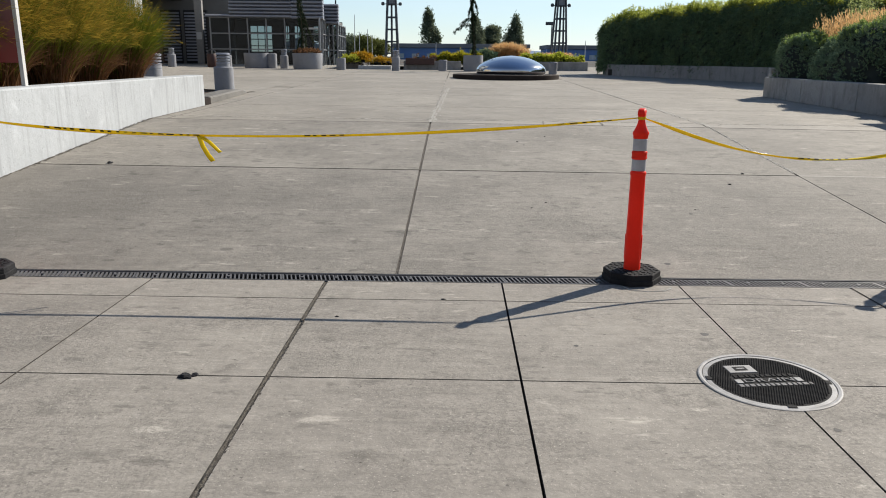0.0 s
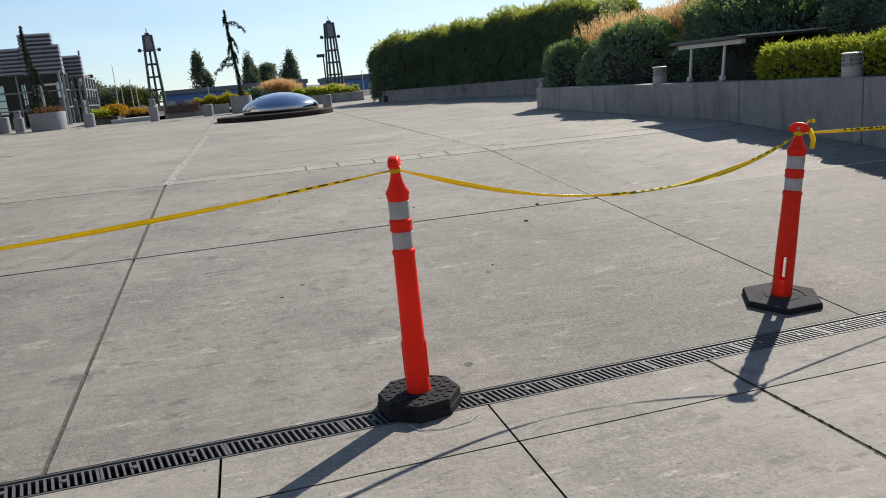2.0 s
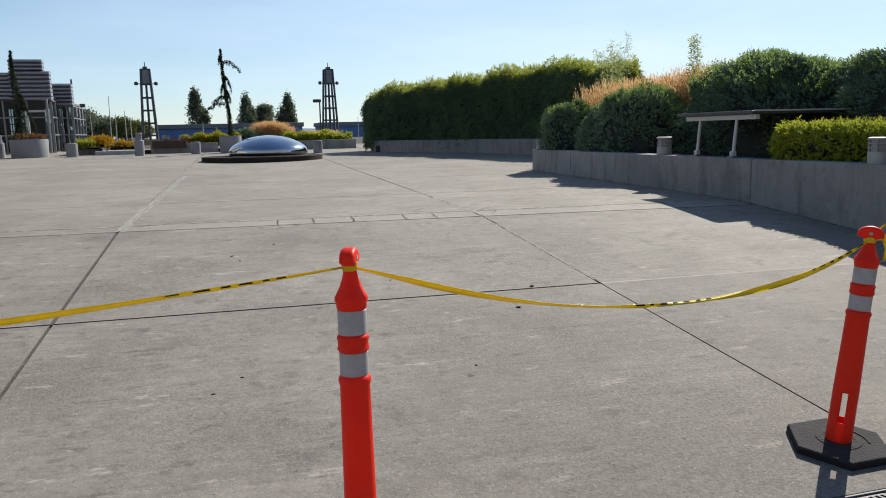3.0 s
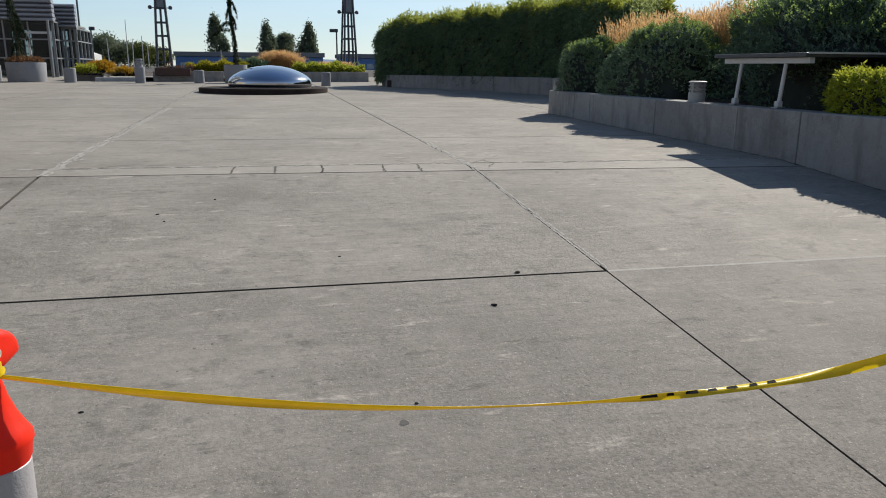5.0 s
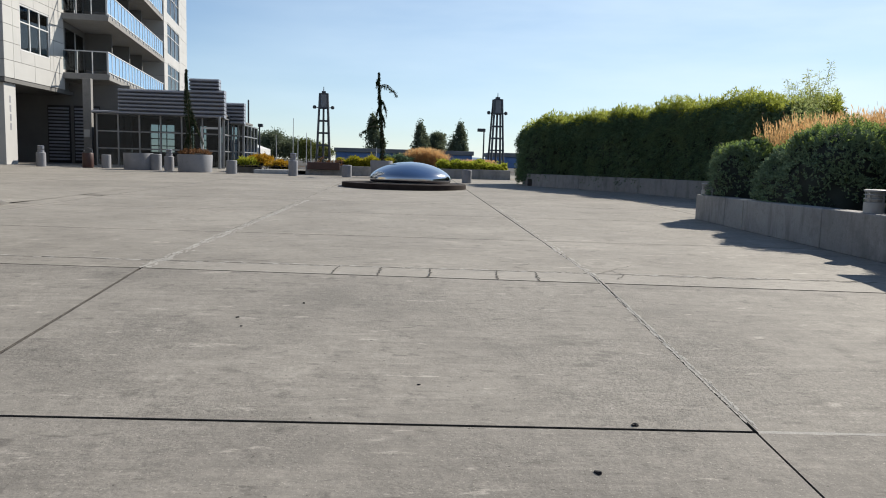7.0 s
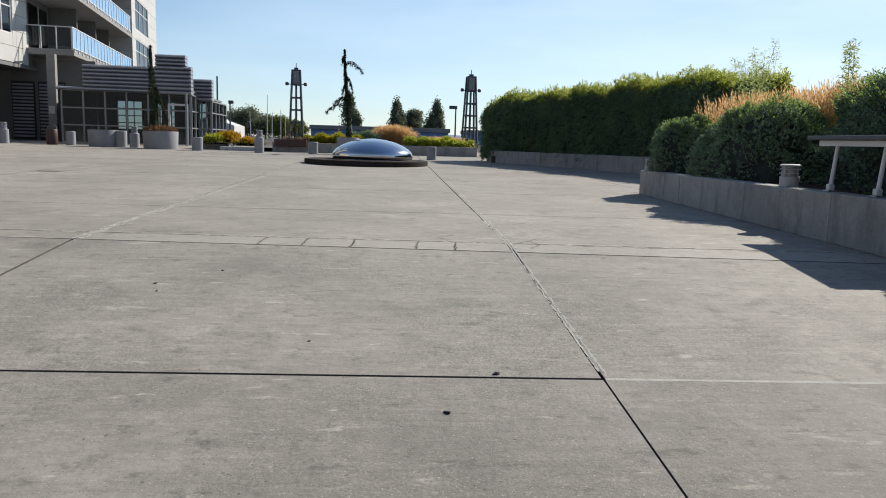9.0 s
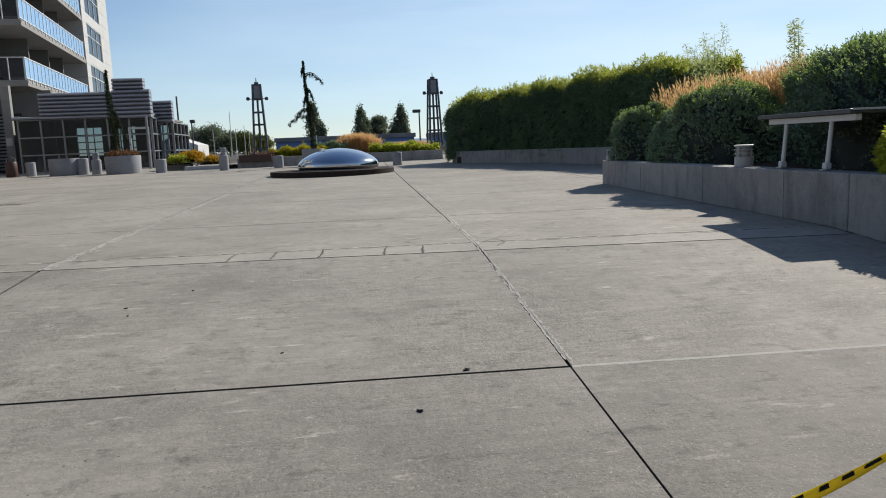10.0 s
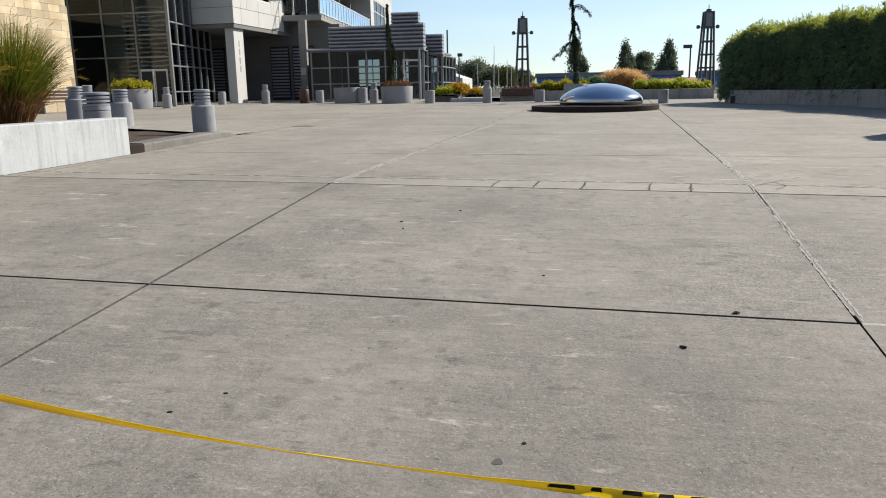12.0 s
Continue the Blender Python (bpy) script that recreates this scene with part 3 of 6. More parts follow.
    root = obj_from(name, box(min(x_face, x_back) + 0.02, max(x_face, x_back) - 0.02, joints[0] + 0.02, joints[-1] - 0.02, -0.4, top - 0.02), M_JOINT)
    tagged(root, label, "wall", kind="structure")
    for a, b in zip(joints, joints[1:]):
        bm = box(min(x_face, x_back), max(x_face, x_back), a + 0.006, b - 0.006, -0.3, top, chamfer)
        part("wall_panel", bm, mat, root)
    return root


wall_run("wall_east", 7.57, 7.87, [-4.0, -0.6, 2.1, 4.7, 7.2, 9.6, 11.77, 14.9, 17.9, 19.2], 1.05, "low grey cast concrete planter wall with stained joints", M_WALL)
wall_end = obj_from("wall_north", box(7.88, 13.0, 18.92, 19.2, -0.2, 1.05, 0.015), M_WALL)
tagged(wall_end, "end of the grey concrete planter wall", "wall", kind="structure")
# form-tie seams cast in relief on the east wall
for y in (17.2, 12.9, 8.6):
    part("form_seam", box(7.560, 7.5705, y - 0.008, y + 0.008, gz(y), 1.03), M_SPALL, wall_end)
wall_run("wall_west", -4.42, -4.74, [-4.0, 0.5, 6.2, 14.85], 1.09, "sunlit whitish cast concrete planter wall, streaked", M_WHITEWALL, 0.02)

# unseen wall added behind the walk's start to dim reflections and sky light
rear = obj_from("reflection_wall", box(-190, 130, -46, -45, -1.0, 30.0, 0.05), M_ROOFGREY)
tagged(rear, "plain unseen wall added to dim reflections and sky light", "wall", kind="structure")

# planter soil behind the walls
soil_e = np.array([[[x, y, z0 + 0.03 * math.sin(3 * x + 2 * y)] for x, z0 in ((7.86, 0.97), (9, 1.02), (11, 1.1), (16, 1.2), (30, 1.2))] for y in np.linspace(-4, 19.0, 40)])
tagged(grid_mesh("soil_bed", soil_e, M_SOIL), "dark bark soil behind the grey wall", "soil", kind="structure")
soil_w = np.array([[[x, y, z0 + 0.03 * math.sin(3 * x + 2 * y)] for x, z0 in ((-30, 1.0), (-9, 1.0), (-6.5, 1.02), (-4.73, 1.0))] for y in np.linspace(-4, 14.6, 40)])
tagged(grid_mesh("soil_bed", soil_w, M_SOIL), "dark soil behind the white wall", "soil", kind="structure")
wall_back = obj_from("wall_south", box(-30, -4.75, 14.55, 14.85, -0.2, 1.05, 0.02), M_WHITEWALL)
tagged(wall_back, "end of the whitish planter wall", "wall", kind="structure")


def kerb():
    """A low kerb that runs on from the white wall and sinks into the paving."""
    path = [(-4.44, 15.22, 1.0), (-4.47, 15.6, 1.0), (-4.52, 16.4, 1.0), (-4.57, 17.2, 1.0), (-4.61, 17.9, 0.9), (-4.64, 18.3, 0.6), (-4.67, 18.62, 0.08)]
    root = holder("kerb", 0, 0, 0, 0, "worn low concrete kerb beside a soil strip", "kerb", kind="structure")
    pts = [Vector((x, y, 0)) for x, y, k in path]
    rings = []
    for i, p in enumerate(pts):
        d = (pts[min(i + 1, len(pts) - 1)] - pts[max(i - 1, 0)]).normalized()
        n = Vector((-d.y, d.x, 0))
        z, k = gz(p.y), path[i][2]
        prof = [(0, -0.1), (0, 0.105 * k), (0.025, 0.135 * k), (0.32, 0.142 * k), (0.34, 0.12 * k), (0.34, -0.1)]
        rings.append([p + n * o + Vector((0, 0, z + h)) for o, h in prof])
    bm = bmesh.new()
    vr = [[bm.verts.new(v) for v in r] for r in rings]
    for a, b in zip(vr, vr[1:]):
        for k in range(len(a) - 1):
            bm.faces.new((a[k], b[k], b[k + 1], a[k + 1]))
    bm.faces.new(vr[0])
    bm.faces.new(list(reversed(vr[-1])))
    bmesh.ops.recalc_face_normals(bm, faces=bm.faces)
    part("kerbstone", bm, M_CURB, root)
    part("shadow_block", box(-4.76, -4.43, 14.86, 15.21, 0.4, 0.668, 0.01), M_DARKDISC, root, "kerb end coloured dark as a shadowed gap")
    return root


kerb()
isl = np.array([[[x, y0 + f * (17.75 - 0.52 * (x + 4.95) - y0), gz(17) + 0.10 + 0.012 * math.sin(4 * x + 9 * f)] for x in np.linspace(-12, -4.80, 16)] for y0 in (14.9,) for f in np.linspace(0, 1, 8)])
tagged(grid_mesh("soil_bed", isl, M_SOIL), "brown bark soil inside the kerb", "soil", kind="structure")


def wedge(x, f):
    """Paving that falls from the soil strip to the plaza."""
    y0 = 17.76 - 0.52 * (x + 4.95)
    y = y0 + f * (24.5 - y0)
    edge = -4.66 - 0.5 * max(0.0, y - 18.6)
    k = min(1.0, max(0.0, (edge + 0.3 - x) / 1.4)) if y > 18.2 else 1.0
    return [x, y, gz(y) + 0.004 + 0.115 * (1 - f) * k]


raised = np.array([[wedge(x, f) for x in np.linspace(-12, -4.70, 18)] for f in np.linspace(0, 1, 12)])
tagged(grid_mesh("pavement", raised, M_UPPER), "sloping concrete paving round the soil strip", "pavement", kind="structure")


def curved_wall():
    """The far low wall that bends behind the plaza and carries the bamboo."""
    ctrl = [(6.4, 33.4), (6.55, 32.7), (8.0, 31.0), (9.4, 28.8), (10.5, 26.4), (11.6, 23.4), (12.4, 20.5), (12.8, 18.8)]
    root = obj_from("wall_far", box(6.5, 6.7, 32.6, 32.8, 0.5, 1.0), M_JOINT)
    tagged(root, "low curving grey concrete wall below the bamboo", "wall", kind="structure")
    for (xa, ya), (xb, yb) in zip(ctrl, ctrl[1:]):
        d = Vector((xb - xa, yb - ya, 0))
        n = Vector((-d.y, d.x, 0)).normalized() * 0.3
        if n.x < 0:
            n = -n
        e = d.normalized() * 0.006
        part("wall_panel", prism([(xa + e.x, ya + e.y), (xb - e.x, yb - e.y), (xb - e.x + n.x, yb - e.y + n.y), (xa + e.x + n.x, ya + e.y + n.y)], 0.3, 1.2, bevel=0.015), M_WALL, root)
    return ctrl


FAR_WALL = curved_wall()


# ---------------------------------------------------------------- drain and cover
def drain():
    root = obj_from("trench_drain", box(-8.0, 7.5, 5.632, 5.778, -0.12, -0.075), M_JOINT)
    tagged(root, "long trench drain with slotted grey metal grates", "drain")
    for y0, y1 in ((5.622, 5.632), (5.778, 5.7885)):
        part("frame_rail", box(-8.0, 7.5, y0, y1, -0.06, 0.0045, 0.002), M_GRATE, root)
    grate = None
    x = -4.4
    while x < 7.4:
        bm = bmesh.new()
        for y0, y1 in ((5.634, 5.646), (5.764, 5.776)):
            box(x + 0.003, x + 0.497, y0, y1, -0.025, -0.003, 0, bm)
        n = 17
        for k in range(n + 1):
            c = x + 0.006 + 0.488 * k / n
            w = 0.0076 if k in (0, n) else 0.0047
            lean = pose(c, 5.705, -0.012, 0, 0, 14)
            box(-w, w, -0.060, 0.060, -0.030, 0.0125, 0, bm, lean)
        for k in (4.5, 12.5):
            c = x + 0.006 + 0.488 * k / n
            lathe([(0.014, -0.01), (0.014, 0.003), (0.008, 0.004)], 8, bm, pose(c, 5.705, 0))
        part("grate", bm, M_GRATE, root)
        x += 0.5
    return root


drain()


def manhole():
    cx, cy = 1.715, 4.09
    root = holder("manhole_cover", cx, cy, gz(cy) + 0.002, 7, "round black studded iron manhole cover with a pale worn ring", "manhole cover")
    root.scale = (0.955, 0.955, 1.0)
    part("collar", lathe([(0.322, -0.03), (0.322, 0.004), (0.315, 0.006), (0.302, 0.004), (0.302, -0.01)], 64), M_RING, root, "pale worn iron ring")
    bm = lathe([(0.298, -0.03), (0.298, 0.002), (0.276, 0.003), (0.276, 0.001)], 64)
    part("rim", bm, M_RING, root)
    part("lid", lathe([(0.275, -0.02), (0.275, 0.0035)], 64), M_IRON, root)
    vs, loops = [], []
    k = 0
    s = 0.0125
    for i in range(-22, 23):
        for j in range(-22, 23):
            x, y = i * s + (s / 2 if j % 2 else 0), j * s
            if x * x + y * y > 0.264 ** 2 or (abs(x + 0.075) < 0.075 and abs(y - 0.13) < 0.055) or (abs(x) < 0.17 and -0.075 < y < 0.062):
                continue
            r, h = 0.0042, 0.0075
            q = [(x - r, y - r, 0.0034), (x + r, y - r, 0.0034), (x + r, y + r, 0.0034), (x - r, y + r, 0.0034)]
            t = [(x - r * .6, y - r * .6, h), (x + r * .6, y - r * .6, h), (x + r * .6, y + r * .6, h), (x - r * .6, y + r * .6, h)]
            vs += q + t
            for f in ((4, 5, 6, 7), (0, 1, 5, 4), (1, 2, 6, 5), (2, 3, 7, 6), (3, 0, 4, 7)):
                loops += [k + v for v in f]
            k += 8
    studs = raw_mesh("studs", np.array(vs), 4, loops, M_IRON, root)
    tagged(studs, "black anti-slip studs", kind="stuff")
    # square maker's plate with a plain dark field
    bm = box(-0.145, -0.005, 0.09, 0.175, 0.002, 0.0075, 0.002)
    plate = part("plate", bm, M_RING, root, "pale square plate")
    part("plate_field", box(-0.108, -0.043, 0.11, 0.155, 0.0076, 0.0090), M_IRON, plate)
    part("plate_bar", box(-0.095, -0.055, 0.126, 0.136, 0.0091, 0.0105), M_RING, plate)
    # readable word, and bars where the casting cannot be read
    cu = bpy.data.curves.new("word", "FONT")
    cu.body, cu.size, cu.extrude, cu.align_x, cu.align_y = "DRAIN", 0.068, 0.002, "CENTER", "CENTER"
    word = new("word", cu)
    me = bpy.data.meshes.new_from_object(word)
    bpy.data.objects.remove(word)
    me.materials.append(M_GRATE)
    w = new("raised_word", me)
    w.parent = root
    w.location = (0.0, -0.008, 0.0065)
    w.scale = (1.25, 0.8, 1)
    br = random.Random(8)
    for y, x0, x1, mt in ((0.045, -0.15, 0.13, M_IRON), (-0.055, -0.17, 0.19, M_GRATE)):
        x = x0
        while x < x1:
            wd = br.uniform(0.014, 0.026)
            part("raised_bar", box(x, x + wd, y - 0.013, y + 0.013, 0.003, 0.0075, 0.001), mt, root)
            x += wd + 0.008
    for x in (-0.150, 0.150):
        part("raised_block", box(x - 0.016, x + 0.016, -0.028, 0.012, 0.003, 0.0075, 0.001), M_RING, root, "pale worn block beside the word")
    for a in (170, 350, 262):
        bm = box(-0.02, 0.02, -0.012, 0.012, 0.003, 0.0055, 0, None, pose(0.28 * math.cos(radians(a)), 0.28 * math.sin(radians(a)), 0, 0, 0, a + 90))
        part("pick_slot", bm, M_IRON, root)
    return root


manhole()


# ---------------------------------------------------------------- delineator posts and tape
def delineator(x, y, lean_x, lean_y, sides, base_layers, rz, label, handle_turn, base_r=0.205, tall=0.945):
    z = gz(y)
    root = holder("delineator_post", x, y, z, rz, label, "traffic post", "posts with caution tape")
    tilt = math.degrees(math.atan(0.5 / 6.28)) if y > 5.81 else 0.0
    off = math.pi / sides
    outline = lambda r: [(r * math.cos(off + 2 * math.pi * k / sides), r * math.sin(off + 2 * math.pi * k / sides)) for k in range(sides)]
    # base lies on the paving
    lay = pose(0, 0, 0, 0, 0, -rz) @ pose(0, 0, 0, tilt, 0, 0) @ pose(0, 0, 0, 0, 0, rz)
    h = 0.0
    for n in range(base_layers):
        th = 0.038 if base_layers > 1 else 0.028
        b = part("base", prism(outline(base_r * (1 - 0.03 * n)), h + 0.001, h + th, None, lay, 0.008), M_RUBBER if base_layers > 1 else M_RUBBER, root, "black recycled rubber base")
        h += th
    if base_layers == 1:
        part("base_top", prism(outline(base_r * 0.985), h - 0.004, h + 0.008, None, lay, 0.006), M_RUBGREY, root, "dusty grey top of the base")
        h += 0.008
        part("socket", lathe([(0.098, h - 0.002), (0.096, h + 0.003), (0.07, h + 0.005), (0.062, h + 0.002)], 24, None, lay), M_RUBGREY, root)
        for k in range(7):
            a = radians(-60 + k * 12)
            part("raised_mark", box(-0.006, 0.006, -0.012, 0.012, h - 0.002, h + 0.004, 0, None, lay @ pose(0.125 * math.cos(a), 0.125 * math.sin(a), 0, 0, 0, math.degrees(a))), M_RUBBER, root)
    else:
        bm = bmesh.new()
        for i in range(-5, 6):
            for j in range(-5, 6):
                px, py = i * 0.036, j * 0.036
                if px * px + py * py < 0.168 ** 2 and px * px + py * py > 0.07 ** 2:
                    a = 45 if (i + j) % 2 else -45
                    box(-0.013, 0.013, -0.004, 0.004, h - 0.002, h + 0.004, 0, bm, lay @ pose(px, py, 0, 0, 0, a))
        tread = part("tread", bm, M_RUBBER, root, "raised diamond tread")
        tagged(tread, kind="stuff")
    # the tube, leaning a little
    m = Matrix.Translation((0, 0, h - 0.01)) @ pose(0, 0, 0, 0, 0, -rz) @ pose(0, 0, 0, -lean_y, lean_x, 0) @ pose(0, 0, 0, 0, 0, rz)
    body = [(0.054, 0.0), (0.053, 0.02), (0.052, 0.12), (0.0475, 0.55), (0.0465, 0.668), (0.0495, 0.677), (0.0505, 0.688), (0.047, 0.697), (0.043, 0.701),
            (0.043, 0.781), (0.046, 0.784), (0.0495, 0.790), (0.0475, 0.797), (0.0465, 0.808), (0.0475, 0.820), (0.0495, 0.827), (0.047, 0.834), (0.043, 0.838),
            (0.043, 0.921), (0.0455, 0.926), (0.0475, 0.945), (0.0505, 0.953), (0.0500, 0.962), (0.043, 0.975), (0.033, 0.997), (0.025, 1.022), (0.0195, 1.050), (0.018, 1.085)]
    body = [(r * 1.03, z * tall) for r, z in body]
    up = (tall - 0.945) * 1.075
    if base_layers == 1:
        # a hollow tube with a lifting slot right through it
        body = [(0.0556, 0.0), (0.0546, 0.02)] + [(0.0538 - 0.00006 * k, 0.085 + 0.0155 * k) for k in range(12)] + body[3:]
        bm, seg, rings = bmesh.new(), 40, []
        turn = radians(8.0)
        for rr, zz in body:
            rings.append([bm.verts.new((rr * math.cos(turn + 2 * math.pi * k / seg), rr * math.sin(turn + 2 * math.pi * k / seg), zz)) for k in range(seg)])
        for i, (lo, hi) in enumerate(zip(rings, rings[1:])):
            for k in range(seg):
                wide = 3 <= i <= 11
                if (2 <= i <= 12) and ((k in (0, 1, seg - 1, seg // 2 - 1, seg // 2, seg // 2 + 1)) if wide else False):
                    continue
                bm.faces.new((lo[k], lo[(k + 1) % seg], hi[(k + 1) % seg], hi[k]))
        bm.faces.new(rings[-1])
        bmesh.ops.transform(bm, matrix=m, verts=bm.verts)
        tube_ob = part("tube", bm, M_ORANGE, root, "bright red-orange plastic tube with a slot", True)
        tube_ob.modifiers.new("thickness", "SOLIDIFY").thickness = 0.003
    else:
        tube_ob = part("tube", lathe(body, 28, None, m), M_ORANGE, root, "bright red-orange plastic tube", True)
    for a, b in ((0.703 * tall, 0.780 * tall), (0.840 * tall, 0.920 * tall)):
        part("reflective_band", lathe([(0.0444, a), (0.0456, a + 0.001), (0.0456, b - 0.001), (0.0444, b)], 28, None, m), M_REFLECT, root, "scuffed silver reflective band", True)
    # pull handle: a flattened half-round grip with discs for its hole
    bm = bmesh.new()
    arc = [(0.052 * math.cos(t), 1.026 + 0.036 * math.sin(t)) for t in np.linspace(0, math.pi, 13)]
    arc += [(-0.050, 1.015), (-0.018, 1.004), (0.018, 1.004), (0.050, 1.015)]
    fr = [bm.verts.new((px, -0.024, pz)) for px, pz in arc]
    bk = [bm.verts.new((px, 0.024, pz)) for px, pz in arc]
    f0, f1 = bm.faces.new(fr), bm.faces.new(list(reversed(bk)))
    n = len(arc)
    for k in range(n):
        bm.faces.new((fr[k], bk[k], bk[(k + 1) % n], fr[(k + 1) % n]))
    bmesh.ops.recalc_face_normals(bm, faces=bm.faces)
    bmesh.ops.bevel(bm, geom=list(f0.edges) + list(f1.edges), offset=0.012, segments=3, affect="EDGES", profile=0.5)
    bmesh.ops.transform(bm, matrix=m @ pose(0, 0, up, 0, 0, handle_turn), verts=bm.verts)
    grip = part("handle", bm, M_ORANGE, root, "rounded red-orange pull handle", True)
    for s in (-1, 1):
        hole = lathe([(0.008, 0.0), (0.008, 0.0012), (0.006, 0.0016)], 14, None, m @ pose(0, 0, up, 0, 0, handle_turn) @ pose(0, 0.024 * s, 1.030, -90 * s, 0, 0))
        part("pale_hole_disc", hole, M_SPALL, grip)
    # lifting slot low on the tube
    r_slot = 0.0535
    for ang in (() if base_layers == 1 else (150, 330)):
        q = m @ pose(0, 0, 0, 0, 0, ang)
        bm = prism([(0.010 * math.cos(t), (0.075 if math.sin(t) >= 0 else -0.075) + 0.010 * math.sin(t)) for t in np.linspace(0, 2 * math.pi, 20, endpoint=False)], 0, 0.004)
        bmesh.ops.transform(bm, matrix=q @ pose(r_slot - 0.0015, 0, 0.16, 90, 0, 90), verts=bm.verts)
        part("slot", bm, M_ORANGE, tube_ob)
    neck = root.matrix_world @ m @ Vector((0, 0, 1.002 + up))
    return root, neck


P1, N1 = delineator(1.462, 5.755, 0.0, 1.5, 8, 2, 10, "red-orange delineator post on a black octagonal rubber base beside the drain", 60, 0.194, 0.955)
P2, N2 = delineator(3.70, 6.13, 4.9, -1.5, 6, 1, 31, "red-orange delineator post leaning, on a thin grey-topped hexagonal base", 104, 0.225, 0.875)
P3, N3 = delineator(-2.90, 5.62, 0.5, 0.5, 8, 2, 5, "red-orange delineator post on a black rubber base by the white wall", 40)


def tape(a, b, sag, rng, label, twist0, twist1, turns, print_runs, low=0.5, widths=((0, 0.021), (1, 0.021)), bow_y=0.0, angles=None):
    """A slack ribbon from a to b: it hangs, twists and bunches; dark print runs along it in bars."""
    root = holder("caution_tape", 0, 0, 0, 0, label, "caution tape", "caution tape runs")
    n = 90
    vs = []
    length = (Vector(b) - Vector(a)).length
    mids, sides = [], []
    for k in range(n + 1):
        f = k / n
        p = Vector(a).lerp(Vector(b), f)
        g = f ** (math.log(0.5) / math.log(low))
        p.z -= sag * 4 * g * (1 - g)
        p.y += 0.012 * math.sin(7 * f + twist0) + bow_y * math.sin(math.pi * f) ** 2
        d = (Vector(b) - Vector(a)).normalized()
        n0 = d.cross(Vector((0, 0, 1))).normalized()
        ang = twist0 + (twist1 - twist0) * f + 0.55 * math.sin(2 * math.pi * turns * f + twist0)
        if angles:
            ang = float(np.interp(f, [q[0] for q in angles], [q[1] for q in angles])) + 0.12 * math.sin(23 * f)
        s = Vector((0, 0, 1)) * math.cos(ang) + n0 * math.sin(ang)
        pinch = min(1.0, 0.5 + 6 * min(f, 1 - f)) * (0.8 + 0.2 * math.sin(11 * f + twist1))
        w = 0.5 * float(np.interp(f, [q[0] for q in widths], [q[1] for q in widths])) * pinch
        mids.append(p)
        sides.append(s * w)
        bow = n0 * 0.004 * math.sin(31 * f)
        vs += [p - s * w, p + bow, p + s * w]
    loops = []
    for k in range(n):
        for j in (0, 1):
            loops += [3 * k + j, 3 * (k + 1) + j, 3 * (k + 1) + j + 1, 3 * k + j + 1]
    rib = raw_mesh("ribbon", np.array([tuple(v) for v in vs]), 4, loops, M_TAPE, root)
    rib.data.shade_smooth()
    sol = rib.modifiers.new("thickness", "SOLIDIFY")
    sol.thickness = 0.0006
    # printed dashes on both sides, a hair proud
    bm = bmesh.new()
    for f0, f1 in print_runs:
        f = f0
        while f < f1:
            fl = rng.uniform(0.008, 0.024) * 2.2 / length
            for sgn in (-1, 1):
                quad = []
                for ff, c in ((f, 0.05), (f + fl, 0.0), (f + fl * 0.95, 0.86), (f + fl * 0.1, 0.80)):
                    k = min(n - 1, max(0, int(ff * n)))
                    u = min(1.0, max(0.0, ff * n - k))
                    p = mids[k].lerp(mids[k + 1], u)
                    s = sides[k].lerp(sides[k + 1], u)
                    nn = (mids[k + 1] - mids[k]).cross(s).normalized()
                    quad.append(bm.verts.new(p + s * c + nn * 0.0016 * sgn + nn * 0.004 * math.sin(31 * ff) * 0))
                bm.faces.new(quad if sgn > 0 else list(reversed(quad)))
            f += fl + rng.uniform(0.006, 0.016) * 2.2 / length
    tagged(rib, "glossy yellow ribbon")
    pr = part("print", bm, M_TAPEBLACK, root, "black printed dashes")
    tagged(pr, kind="stuff")
    return root, mids


t_rng = random.Random(12)
tape_a, mid_a = tape(N3, N1, 0.13, t_rng, "twisted yellow caution tape with black print, tied along the posts", -0.4, -0.5, 1.5, [(0.12, 0.34), (0.5, 0.56), (0.875, 0.955)], 0.42, ((0, 0.034), (0.5, 0.032), (0.7, 0.027), (0.9, 0.027), (1, 0.026)), 0.0, ((0, 0.7), (0.3, 0.8), (0.6, 0.65), (1, 0.7)))
tape_b, mid_b = tape(N1, N2, 0.241, t_rng, "slack yellow caution tape hanging low between two posts", -0.7, -0.9, 1.0, [(0.50, 0.66), (0.86, 0.97)], 0.538, ((0, 0.026), (0.10, 0.034), (0.2, 0.027), (0.46, 0.026), (0.56, 0.026), (0.66, 0.024), (0.8, 0.026), (1, 0.02)), 0.12, ((0, 0.5), (0.12, 0.6), (0.22, 0.85), (0.46, 0.85), (0.58, -1.15), (0.66, -1.15), (0.73, -0.45), (1, -0.3)))
tape_c, mid_c = tape(N2, (7.56, 6.9, 0.88), 0.05, t_rng, "yellow caution tape running from the post to the grey wall", 0.9, 0.2, 1.0, [(0.1, 0.2), (0.5, 0.62)], 0.5, angles=((0, 0.15), (1, -0.2)))


def wraps(neck, parent):
    """The tape wound round a post's neck, with a loose knot."""
    part("wrap", lathe([(0.023, -0.014), (0.026, -0.009), (0.0245, 0.0), (0.026, 0.009), (0.021, 0.014)], 16, None, Matrix.Translation(neck) @ pose(0, 0, 0.004, 8, -6, 0)), M_TAPE, parent, "tape wound round the neck", True)


wraps(N1, tape_b)
wraps(N2, tape_b)
wraps(N3, tape_a)


def streamer(start, bends, width, parent, name="loose_end"):
    bm = bmesh.new()
    p = Vector(start)
    prev = None
